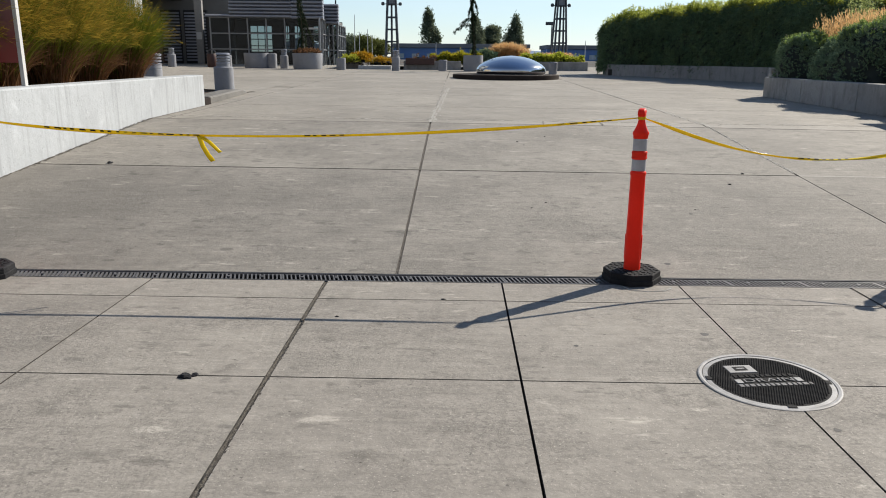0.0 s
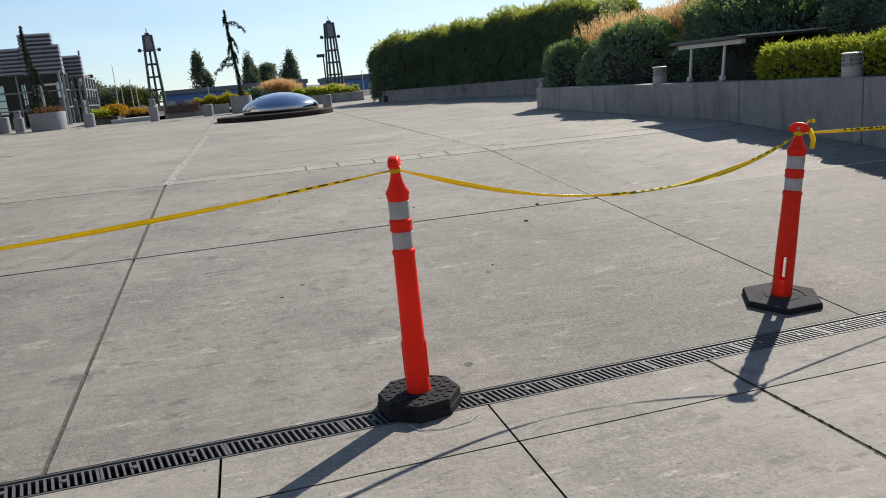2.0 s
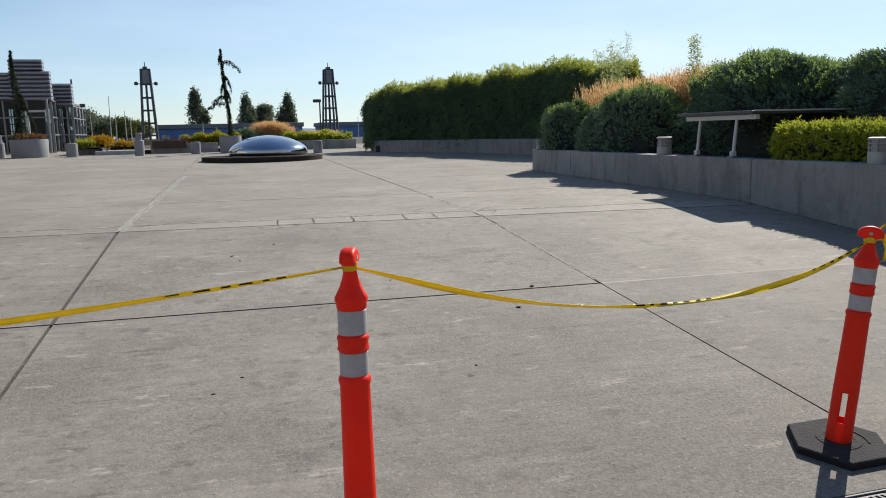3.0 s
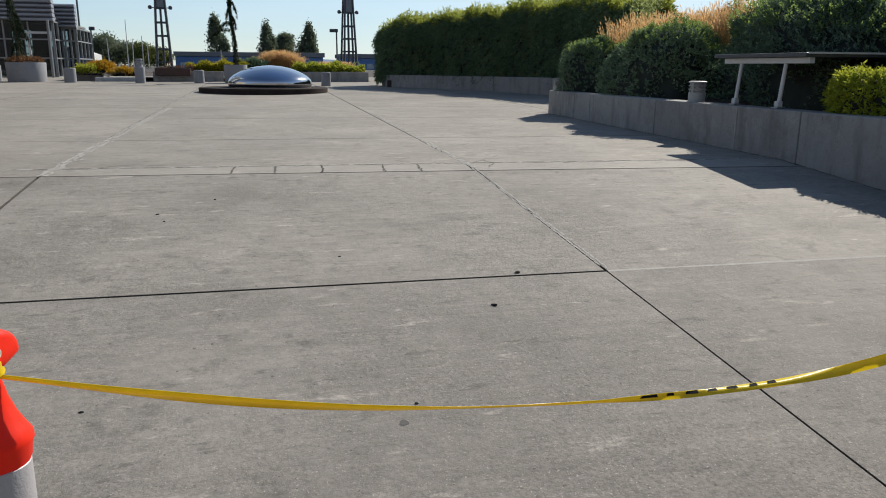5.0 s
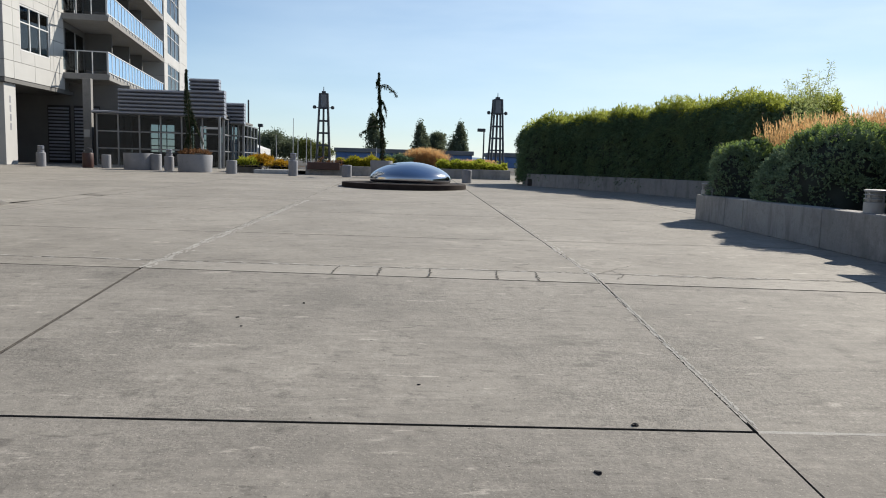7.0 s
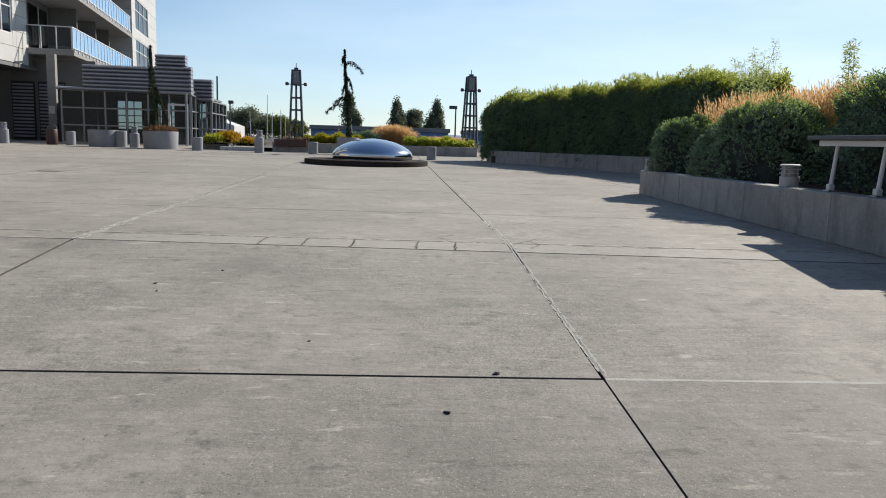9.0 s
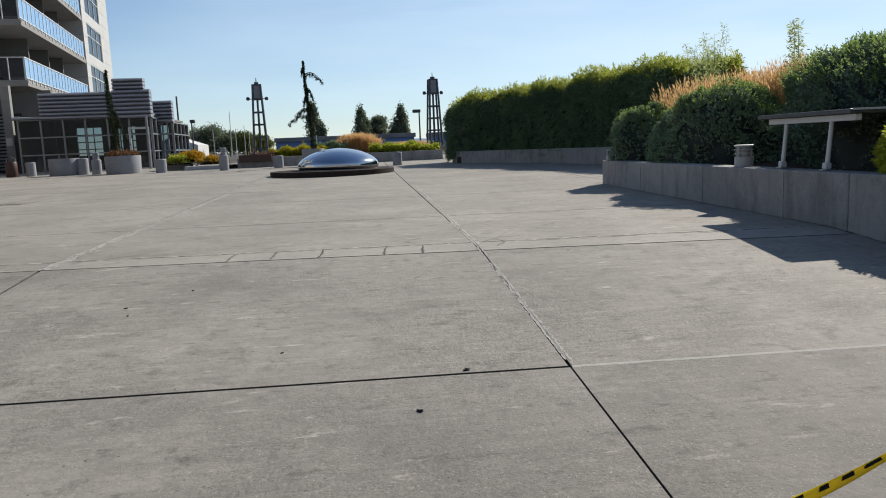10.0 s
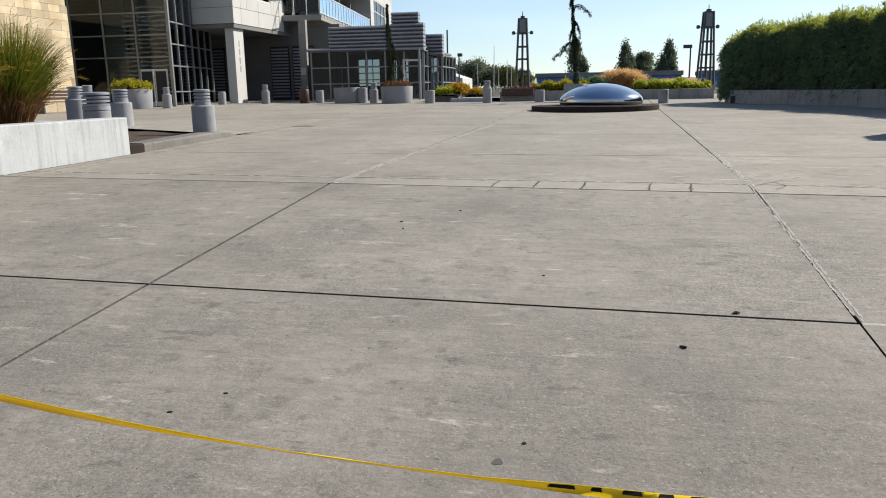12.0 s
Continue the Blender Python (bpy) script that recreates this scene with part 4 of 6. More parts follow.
    for dx, dy, dz, tw in bends:
        s = Vector((math.cos(tw), 0.3 * math.sin(tw), math.sin(tw) * 0.6)).normalized() * width / 2
        row = [bm.verts.new(p - s), bm.verts.new(p), bm.verts.new(p + s)]
        row[1].co += Vector((0, -0.004, 0))
        if prev:
            for j in (0, 1):
                bm.faces.new((prev[j], prev[j + 1], row[j + 1], row[j]))
        prev = row
        p = p + Vector((dx, dy, dz))
    ob = part(name, bm, M_TAPE, parent, "loose end of tape", True)
    ob.modifiers.new("thickness", "SOLIDIFY").thickness = 0.0006
    return ob


k0 = mid_a[int(0.345 * 90)]
streamer(k0, [(0.005, 0, -0.02, 0.3), (0.02, -0.01, -0.05, 0.6), (0.03, 0.0, -0.055, 0.5), (0.025, 0.01, -0.04, 0.7), (0, 0, 0, 0.6)], 0.03, tape_a)
streamer(k0, [(0.02, 0, -0.012, 0.8), (0.05, -0.01, -0.03, 1.0), (0.045, 0.0, -0.045, 0.8), (0.02, 0.0, -0.02, 0.6), (0, 0, 0, 0.6)], 0.024, tape_a)
streamer(N2 + Vector((0.03, -0.02, 0)), [(0.02, 0, 0.02, 0.2), (0.02, -0.01, -0.06, 0.3), (-0.01, 0, -0.05, 0.1), (0, 0, 0, 0)], 0.035, tape_b)
streamer(N2 + Vector((0.02, -0.01, 0.02)), [(0.02, 0, 0.03, 0.9), (0.025, -0.01, 0.02, 0.4), (0.01, 0, -0.02, 0.1), (0, 0, 0, 0)], 0.03, tape_b)
wire = obj_from("wire_loop", tube([(1.37, 5.57, 0.006), (1.40, 5.50, 0.006), (1.50, 5.47, 0.006), (1.62, 5.49, 0.006), (1.68, 5.545, 0.008)], 0.002, None, 6), M_WHITE)
tagged(wire, "thin pale wire lying beside the post base", "wire")


# ---------------------------------------------------------------- steel dome
def dome():
    cx, cy = 2.0, 28.75
    z = gz(cy)
    root = holder("dome_sculpture", cx, cy, z, 0, "polished stainless steel dome on a low dark disc", "sculpture")
    part("plinth", lathe([(1.93, -0.06), (1.93, 0.125), (1.915, 0.14), (0.9, 0.145)], 96), M_DARKDISC, root, "low dark stone disc", True)
    # a lens-like cap over a short turned-in skirt
    key = [(0.0, 0.955), (0.06, 0.985), (0.16, 1.0), (0.28, 0.992), (0.40, 0.955), (0.52, 0.885), (0.64, 0.785), (0.75, 0.665), (0.85, 0.52), (0.93, 0.355), (0.98, 0.19), (1.0, 0.0)]
    prof = []
    for k in range(49):
        u = math.sin(math.pi / 2 * k / 48)
        # smooth blend through the key radii
        w = 0.035
        r = sum(np.interp(min(1.0, max(0.0, u + d * w)), [q[0] for q in key], [q[1] for q in key]) for d in (-1, -0.5, 0, 0.5, 1)) / 5
        prof.append((max(0.004, 1.265 * r * (1.0 if u < 0.97 else math.sqrt(max(0.0, (1 - u) / 0.03)))), 0.14 + 0.66 * u))
    part("shell", lathe(prof, 128, None, pose(0.19, 0, 0, 0, 0, 0)), M_STEEL, root, "mirror-polished steel shell", True)
    part("base_ring", lathe([(1.20, 0.14), (1.225, 0.145), (1.225, 0.160), (1.17, 0.164)], 96, None, pose(0.19, 0, 0)), M_GALV, root)
    return root


dome()


# ---------------------------------------------------------------- bollards and planters
def bollard(x, y, lamp, r, h, label):
    root = holder("bollard", x, y, gz(y), random.Random(int(x * 7 + y)).uniform(0, 90), label, "bollard", "bollards on the plaza")
    part("drum", lathe([(r * 0.98, -0.05), (r, 0.0), (r, h - 0.02), (r - 0.02, h), (r * 0.6, h + 0.003)], 28), M_DRUM, root, "cast concrete drum", True)
    if lamp:
        q = r * (0.95 if y < 17 else 0.66)
        part("lamp_base", lathe([(q * 1.06, h), (q * 1.06, h + 0.06), (q, h + 0.065)], 24), M_DRUM, root, "", True)
        for k in range(3):
            zz = h + 0.085 + 0.062 * k
            part("lamp_ring", lathe([(q * 0.86, zz - 0.02), (q * 1.04, zz - 0.018), (q * 1.06, zz + 0.014), (q * 0.86, zz + 0.026)], 24), M_LOUVRE, root, "grey metal louvre ring", True)
        part("diffuser", lathe([(q * 0.7, h + 0.06), (q * 0.7, h + 0.26)], 20), M_WHITE, root, "pale lamp diffuser")
        part("cap", lathe([(q * 0.9, h + 0.245), (q * 1.08, h + 0.255), (q * 1.08, h + 0.285), (q * 0.9, h + 0.30)], 24), M_LOUVRE, root, "grey metal cap", True)
    return root


for bx, by, lamp, r, h in ((-5.0, 17.95, 1, 0.215, 0.62), (-8.45, 20.25, 1, 0.24, 0.64), (-10.0, 20.7, 1, 0.24, 0.72), (-5.9, 16.1, 1, 0.22, 0.62), (-13.5, 25.6, 1, 0.21, 0.75),
                           (-16.6, 34.6, 1, 0.20, 0.60), (-16.4, 39.0, 0, 0.19, 0.62), (-14.2, 39.3, 1, 0.20, 0.62), (-11.4, 39.4, 0, 0.20, 0.60),
                           (-8.95, 38.6, 0, 0.24, 0.70), (-8.25, 38.2, 1, 0.20, 0.62), (-5.25, 36.8, 0, 0.22, 0.55), (-2.62, 36.2, 1, 0.19, 0.62), (4.3, 33.5, 0, 0.18, 0.5),
                           (-0.45, 36.4, 0, 0.2, 0.5)):
    bollard(bx, by, lamp, r, h, "round concrete bollard with a louvred lamp on top" if lamp else "plain round concrete bollard")


def wall_light(x, y, z, size=1.0):
    root = holder("wall_light", x, y, z, 0, "small round pale louvred light on the planter wall", "light", "wall lights")
    root.scale = (size, size, size)
    part("body", lathe([(0.115, 0.0), (0.115, 0.125), (0.10, 0.13)], 24), M_LIGHTGREY, root, "", True)
    part("diffuser", lathe([(0.085, 0.12), (0.085, 0.25)], 20), M_LIGHTGREY, root, "pale diffuser", True)
    for k in range(2):
        part("ring", lathe([(0.085, 0.158 + 0.05 * k), (0.118, 0.162 + 0.05 * k), (0.118, 0.172 + 0.05 * k), (0.085, 0.178 + 0.05 * k)], 24), M_LIGHTGREY, root, "", True)
    for k in range(4):
        a = math.pi / 2 * k + 0.5
        part("strut", box(-0.008, 0.008, -0.008, 0.008, 0.12, 0.255, 0, None, pose(0.105 * math.cos(a), 0.105 * math.sin(a), 0)), M_LIGHTGREY, root)
    part("cap", lathe([(0.11, 0.25), (0.122, 0.255), (0.122, 0.272), (0.10, 0.28)], 24), M_LIGHTGREY, root, "", True)


for wy in (14.09, 9.94, 5.9):
    wall_light(7.74, wy, 1.05)
wall_light(7.68, 19.02, 1.05, 0.75)


# ---------------------------------------------------------------- low canopy in the planting
def canopy():
    root = holder("low_canopy", 7.68, 11.9, 1.05, 0, "low flat dark canopy on two pale steel posts on the wall", "canopy")
    for y in (0.45, 1.28):
        part("post", tube([(0.055, y + 0.02, 0.0), (0.085, y, 0.51)], 0.025, 0.023, 12), M_FRAME, root, "pale painted steel post", True)
        part("foot", box(0.0, 0.11, y - 0.035, y + 0.075, 0.0, 0.016, 0.004), M_GALV, root, "bolted foot plate")
        part("knuckle", box(0.02, 0.09, y - 0.015, y + 0.055, 0.016, 0.085, 0.01), M_FRAME, root)
    part("beam", box(0.05, 0.12, 0.03, 1.60, 0.51, 0.575, 0.006), M_FRAME, root, "pale steel edge beam")
    part("top", box(-0.03, 2.4, 0.0, 1.72, 0.579, 0.625, 0.006), M_DARKSTEEL, root, "dark flat top")
    part("edge_strip", box(0.0, 2.4, -0.018, -0.002, 0.612, 0.632), M_FRAME, root, "pale strip along one edge")


canopy()


# ---------------------------------------------------------------- planting
def mound(name, c, r, lumps, count, leaf, size, seed, label, category, spread=0.7, squash=2.6, core=0.9):
    """A dense shrub: a lumpy half-egg packed with small leaves over a shade-dark core."""
    rng = np.random.default_rng(seed)
    root = holder(name, c[0], c[1], c[2], 0, label, category)
    big, small = waves(rng, 7, lumps), waves(rng, 9, lumps * 3.0)

    def skin(u, v, k):
        # superellipse in height gives full shoulders
        ph = np.clip(v, 0, 1) * np.pi / 2
        cz, sz = np.cos(ph) ** (2 / squash), np.sin(ph) ** (2 / squash)
        q = np.stack([np.cos(u) * cz, np.sin(u) * cz, sz], -1)
        d = 1 + 0.115 * big(q * 3.1) + 0.065 * small(q * 3.1)
        return q * np.array(r) * (d * k)[..., None]

    uu, vv = np.meshgrid(np.linspace(0, 2 * np.pi, 40, endpoint=False), np.linspace(0, 1, 14), indexing="xy")
    grid_mesh("shade_core", skin(uu, vv, np.full(uu.shape, core)), M_CORE, root, wrap=True)
    # tufts of twigs; a coarse field thins them out, so that hollows open between the tufts
    k = count // 9
    u, v = rng.uniform(0, 2 * np.pi, 2 * k), rng.uniform(0, 1, 2 * k) ** 0.85
    q0 = skin(u, v, np.ones(2 * k))
    tuft = waves(rng, 9, 5.0)(q0)
    pick = np.argsort(-(tuft + rng.normal(0, 0.7, 2 * k)))[:k]
    u, v, tuft = u[pick], v[pick], tuft[pick]
    p = skin(u, v, 0.965 + 0.022 * np.clip(tuft, -1, 1) - np.abs(rng.normal(0, 0.022, k)))
    n = unit(p / np.array(r) ** 2)
    n[:, 2] += 0.35
    sprays("foliage", p, n, size * 2.2, 8, size, size * 0.27, leaf, rng, root, 0.15, 0.7, spread * 0.6)
    # stray shoots above the outline
    k = count // 60
    u2, v2 = rng.uniform(0, 2 * np.pi, k), rng.uniform(0.35, 1, k) ** 0.8
    p2 = skin(u2, v2, 0.985 + np.abs(rng.normal(0, 0.012, k)))
    strays = sprays("stray_growth", p2, unit(p2) + np.array([0, 0, 0.7]), size * 2.6, 6, size, size * 0.24, L_LITTIP if leaf in (L_YEW, L_JUNIPER) else leaf, rng, root, 0.1, 0.6, 0.3)
    tagged(strays, kind="stuff")
    return root


def hedge(name, path, half, z0, tops, count, leaf, size, seed, label, category, top_leaf=None, droop=0.0, spread=0.7, rough_top=0.15, core=0.82, drape=0.0, crown=0.20):
    """A long hedge along a plan path: rounded shoulders, uneven top, leaves over a shade-dark core."""
    rng = np.random.default_rng(seed)
    root = holder(name, path[0][0], path[0][1], z0, 0, label, category)
    P = np.array(path, float) - np.array(path[0])
    seg = np.linalg.norm(np.diff(P, axis=0), axis=1)
    S = np.r_[0, np.cumsum(seg)]
    f1, f2 = waves(rng, 7, 1.3), waves(rng, 9, 4.2)
    T = np.array(tops)

    def skin(s, a, k):
        # a: 0..1 round the section from one foot over the top to the other
        x, y = np.interp(s, S, P[:, 0]), np.interp(s, S, P[:, 1])
        dx = np.interp(s + 0.2, S, P[:, 0]) - np.interp(s - 0.2, S, P[:, 0])
        dy = np.interp(s + 0.2, S, P[:, 1]) - np.interp(s - 0.2, S, P[:, 1])
        t = unit(np.stack([dx, dy], -1))
        nx, ny = t[..., 1], -t[..., 0]
        ang = np.pi * a
        ca, sa = np.cos(ang), np.sin(ang)
        h = np.interp(s, S, T) - z0
        off = half * np.sign(ca) * np.abs(ca) ** 0.45
        z = h * np.abs(sa) ** 0.42
        q = np.stack([x, y, z], -1)
        d = 0.16 * f1(q) + 0.07 * f2(q)
        off = off * k + np.sign(ca) * d * np.minimum(1, 3 * np.abs(ca))
        z = z * (1 - (1 - k) * 0.6) + rough_top * f2(q * 1.3) * sa ** 6
        end = np.minimum(1, np.minimum(s + 0.05, S[-1] - s + 0.05) / 0.5) ** 0.4
        return np.stack([x + nx * off * end, y + ny * off * end, np.maximum(z * (0.8 + 0.2 * end), 0)], -1), np.stack([nx * ca, ny * ca, sa], -1)

    ss, aa = np.meshgrid(np.linspace(0, S[-1], max(12, int(S[-1] * 3))), np.linspace(0, 1, 15), indexing="ij")
    grid_mesh("shade_core", skin(ss, aa, np.full(ss.shape, core))[0], M_CORE, root)
    m = count // 8
    s = rng.uniform(0, S[-1], m)
    low = rng.uniform(0, 1, m) < 0.55
    side = np.arcsin(np.clip(rng.uniform(0.0, 1, m), 0, 1) ** (1 / 0.42)) / np.pi
    a = np.where(low, np.where(rng.uniform(0, 1, m) < 0.5, side, 1 - side), rng.uniform(0.12, 0.88, m))
    p, n = skin(s, a, np.ones(m))
    # upright drapes: whole stems stand forward or back of their neighbours
    stem = 0.5 * np.sin(s * 5.3 + 1.3 * np.sin(s * 1.9)) + 0.5 * np.sin(s * 12.1 + 2.0 * np.sin(s * 3.1))
    dep = 0.93 + 0.05 * stem * drape - np.abs(rng.normal(0, 0.06, m))
    p, n = skin(s, a, dep)
    n[:, 2] -= droop
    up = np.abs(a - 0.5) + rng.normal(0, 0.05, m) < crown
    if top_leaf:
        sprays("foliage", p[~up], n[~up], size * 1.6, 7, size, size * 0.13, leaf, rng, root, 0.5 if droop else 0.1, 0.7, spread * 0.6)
        sprays("sun_tinted_crown", p[up], n[up] + np.array([0, 0, 0.5]), size * 1.6, 9, size, size * 0.12, top_leaf, rng, root, 0.35 if droop else 0.1, 0.7, spread * 0.6)
    else:
        sprays("foliage", p, n, size * 1.4, 8, size, size * 0.26, leaf, rng, root, 0.1, 0.7, spread * 0.6)
    k = count // 240
    s, a = rng.uniform(0, S[-1], k), rng.uniform(0.3, 0.7, k)
    p, n = skin(s, a, np.ones(k))
    p[:, 2] += np.abs(rng.normal(0, 0.3 * rough_top, k))
    strays = sprays("stray_growth", p, np.tile([0, 0, 1.0], (k, 1)), size * 2.0, 8, size * 1.1, size * 0.14, top_leaf or leaf, rng, root, 0.3, 0.6, 0.35)
    tagged(strays, kind="stuff")
    return root


def behind(pts, off):
    """A path set back from another to its outer side."""
    out = []
    for i, (x, y) in enumerate(pts):
        ax, ay = pts[max(i - 1, 0)]
        bx, by = pts[min(i + 1, len(pts) - 1)]
        d = Vector((bx - ax, by - ay)).normalized()
        out.append((x - d.y * off, y + d.x * off))
    return out


bam = behind([(5.95, 34.3)] + FAR_WALL[1:6], 1.15)
hedge("bamboo_hedge", bam, 0.95, 1.0, [3.0, 3.14, 3.30, 3.42, 3.50, 3.40], 230000, L_BAMBOO, 0.105, 21, "tall dense bamboo hedge, dark below, tops tinted yellow-green as sunlit", "hedge", L_BAMSUN, 0.45, 0.6, 0.15, 0.80, 1.0, 0.15)
soil_f = bmesh.new()
fw = behind(FAR_WALL, 0.25)
fb = behind(FAR_WALL, 6.0)
va = [soil_f.verts.new((x, y, 1.08)) for x, y in fw]
vb = [soil_f.verts.new((x, y, 1.10)) for x, y in fb]
for k in range(len(va) - 1):
    soil_f.faces.new((va[k], va[k + 1], vb[k + 1], vb[k]))
bmesh.ops.recalc_face_normals(soil_f, faces=soil_f.faces)
tagged(obj_from("soil_bed", soil_f, M_SOIL), "dark soil under the bamboo", "soil", kind="structure")

mound("juniper_bush", (8.40, 18.72, 0.95), (0.74, 0.72, 0.98), 1.3, 42000, L_JUNIPER, 0.040, 31, "dark green juniper bush on the planter wall", "bush", squash=3.4)
mound("juniper_bush", (8.72, 16.6, 0.95), (1.0, 1.12, 1.20), 1.2, 70000, L_JUNIPER, 0.040, 32, "broad dark green juniper bush, reddish inside", "bush")
mound("yew_bush", (10.22, 14.05, 0.9), (1.85, 2.68, 1.52), 1.2, 140000, L_YEW, 0.046, 33, "large rounded dark yew behind the canopy", "bush", squash=2.7)
mound("yew_bush", (10.1, 10.9, 0.9), (1.25, 1.9, 1.78), 1.2, 80000, L_YEW, 0.044, 34, "rounded dark yew above the bright hedge", "bush")
mound("yew_bush", (9.7, 8.3, 0.9), (1.25, 1.7, 2.0), 1.4, 80000, L_YEW, 0.042, 35, "tall dark yew with a shaggy top", "bush")
hedge("clipped_hedge", [(8.24, 11.85), (8.24, 9.0), (8.24, 5.5), (8.24, 2.5)], 0.42, 0.95, [1.44, 1.49, 1.5, 1.5], 80000, L_BOX, 0.045, 36, "low clipped yellow-green hedge along the wall", "hedge", None, 0.0, 0.8, 0.035)


def reed_clump(x, y, z, r, h, n, seed, label="orange-tan feather reed grass", stalk=0.004):
    rng = np.random.default_rng(seed)
    root = holder("reed_grass", x, y, z, 0, label, "grass", "reed grass clumps")
    a, q = rng.uniform(0, 2 * np.pi, n), r * 0.5 * np.sqrt(rng.uniform(0, 1, n))
    roots = np.stack([q * np.cos(a), q * np.sin(a), np.zeros(n)], -1)
    lean = rng.normal(0, 0.12 * h, (n, 2)) + roots[:, :2] * 0.7
    heads = np.stack([lean[:, 0], lean[:, 1], h * rng.uniform(0.75, 1.08, n)], -1)
    blades("stalks", roots, heads, stalk, L_REED, rng, root, 0.15)
    tips = roots + heads
    k = np.repeat(np.arange(n), 5)
    p = tips[k] - heads[k] * rng.uniform(0, 0.22, len(k))[:, None]
    leaves("seed_heads", p, heads[k], 0.085, 0.0062, L_REED, rng, root, spread=0.12)
    return root


for i, (x, y, h) in enumerate(((9.15, 18.6, 1.32), (9.5, 18.3, 1.42), (9.85, 18.0, 1.42), (9.95, 17.5, 1.44), (10.35, 17.3, 1.52), (10.65, 17.1, 1.62), (10.4, 16.7, 1.56), (10.05, 16.9, 1.42), (10.5, 18.4, 1.48))):
    reed_clump(x, y, 1.0, 0.7, h, 620, 50 + i, "orange-tan feather reed grass", 0.0055)


def bamboo_shoot(x, y, z, h, n, seed, wide=0.22):
    """A few airy culms with sparse narrow leaves."""
    rng = np.random.default_rng(seed)
    root = holder("bamboo_shoots", x, y, z, 0, "airy pale green bamboo shoots rising over the hedge", "bamboo")
    pts, dirs = [], []
    for k in range(n):
        bx, by = rng.normal(0, wide, 2)
        lx, ly = rng.normal(0, wide, 2)
        hh = h * rng.uniform(0.75, 1.05)
        path = [(bx + lx * f * f, by + ly * f * f, hh * f) for f in np.linspace(0, 1, 8)]
        part("culm", tube(path, 0.010, 0.003, 5), L_SHOOT, root)
        for f in rng.uniform(0.35, 1.0, 190):
            p = np.array([bx + lx * f * f, by + ly * f * f, hh * f])
            d = rng.normal(0, 1, 3) * [1, 1, 0.4] + [0, 0, 0.25]
            d /= np.linalg.norm(d)
            pts.append(p + d * rng.uniform(0.02, 0.3) * (1.15 - f))
            dirs.append(d + [0, 0, -0.4])
    leaves("foliage", np.array(pts), np.array(dirs), 0.095, 0.0095, L_SHOOT, rng, root, spread=0.4)


bamboo_shoot(11.2, 22.1, 1.05, 2.75, 12, 61)
bamboo_shoot(10.1, 16.85, 1.05, 2.3, 4, 62, 0.1)


def fountain_grass(x, y, z, h, spread, n, seed, label, plumed=1.0):
    rng = np.random.default_rng(seed)
    root = holder("fountain_grass", x, y, z, 0, label, "grass", "fountain grass clumps")
    a, q = rng.uniform(0, 2 * np.pi, n), 0.22 * np.sqrt(rng.uniform(0, 1, n))
    roots = np.stack([q * np.cos(a), q * np.sin(a), np.zeros(n)], -1)
    out = spread * rng.uniform(0.15, 1.0, n) ** 0.8
    a2 = a + rng.normal(0, 0.45, n)
    heads = np.stack([out * np.cos(a2), out * np.sin(a2), h * rng.uniform(0.65, 1.1, n)], -1)
    dry = rng.uniform(0, 1, n) < 0.26
    blades("blades", roots[~dry], heads[~dry], 0.0075, L_FOUNT, rng, root, 0.62, 6)
    blades("dry_blades", roots[dry], heads[dry] * [0.8, 0.8, 0.60], 0.0075, L_FOUNTDRY, rng, root, 0.6, 5)
    m = n // 2
    st = rng.integers(0, n, m)
    blades("dead_stems", roots[st] * 1.3, heads[st] * [0.40, 0.40, 0.45], 0.0075, L_FOUNTDRY, rng, root, 0.2, 3)
    k = np.repeat(rng.integers(0, n, int(n / 3 * plumed) + 1), 8)
    f = rng.uniform(0.74, 1.03, len(k))[:, None]
    p = roots[k] + heads[k] * f
    p[:, 2] -= 0.55 * (f[:, 0] ** 3) * np.linalg.norm(heads[k][:, :2], axis=1)
    leaves("plumes", p, unit(heads[k]) * 0.9 + [0, 0, -0.75], 0.13, 0.0032, L_PLUME, rng, root, spread=0.16)
    return root


for i, (x, y, h) in enumerate(((-5.35, 13.55, 1.35), (-5.45, 12.4, 1.4), (-5.4, 11.3, 1.45), (-5.5, 10.25, 1.45), (-6.3, 12.9, 1.5), (-6.4, 11.6, 1.55), (-6.4, 10.4, 1.5), (-7.2, 12.2, 1.6), (-5.6, 9.35, 1.3), (-7.2, 13.6, 1.4))):
    fountain_grass(x, y, 0.99, h * 1.1, 0.78, 5200, 70 + i, "big fountain grass clump, green and gold with dry brown stems", 0.12 if y > 13 else (0.5 if y > 12 else 1.0))


# ---------------------------------------------------------------- sign on the white wall
sign = holder("sign_board", -4.60, 9.40, 1.085, 0, "faded red sign board with a white frame on the planter wall", "sign")
part("panel", box(-1.15, -0.046, -0.02, 0.02, 0.26, 1.55, 0.004), M_SIGN, sign, "faded print, slate above and red below")
part("frame_post", box(-0.045, 0.0, -0.03, 0.03, 0.0, 1.62, 0.004), M_WHITE, sign, "white post")
part("frame_post", box(-1.20, -1.155, -0.03, 0.03, 0.0, 1.62, 0.004), M_WHITE, sign, "white post")
part("frame_rail", box(-1.154, -0.046, -0.025, 0.025, 1.552, 1.60, 0.004), M_WHITE, sign)


# ---------------------------------------------------------------- apartment building
ZB = 0.87
building = holder("apartment_building", -16.27, 40.5, ZB, 0, "pale panelled apartment building with glass balconies over a recessed ground floor", "building")
OFF = Matrix.Translation((16.27, -40.5, -ZB))


def at_world(x, y, z, rz):
    return OFF @ pose(x, y, z, 0, 0, rz)


MA = at_world(-16.27, 40.5, ZB, 2.0)
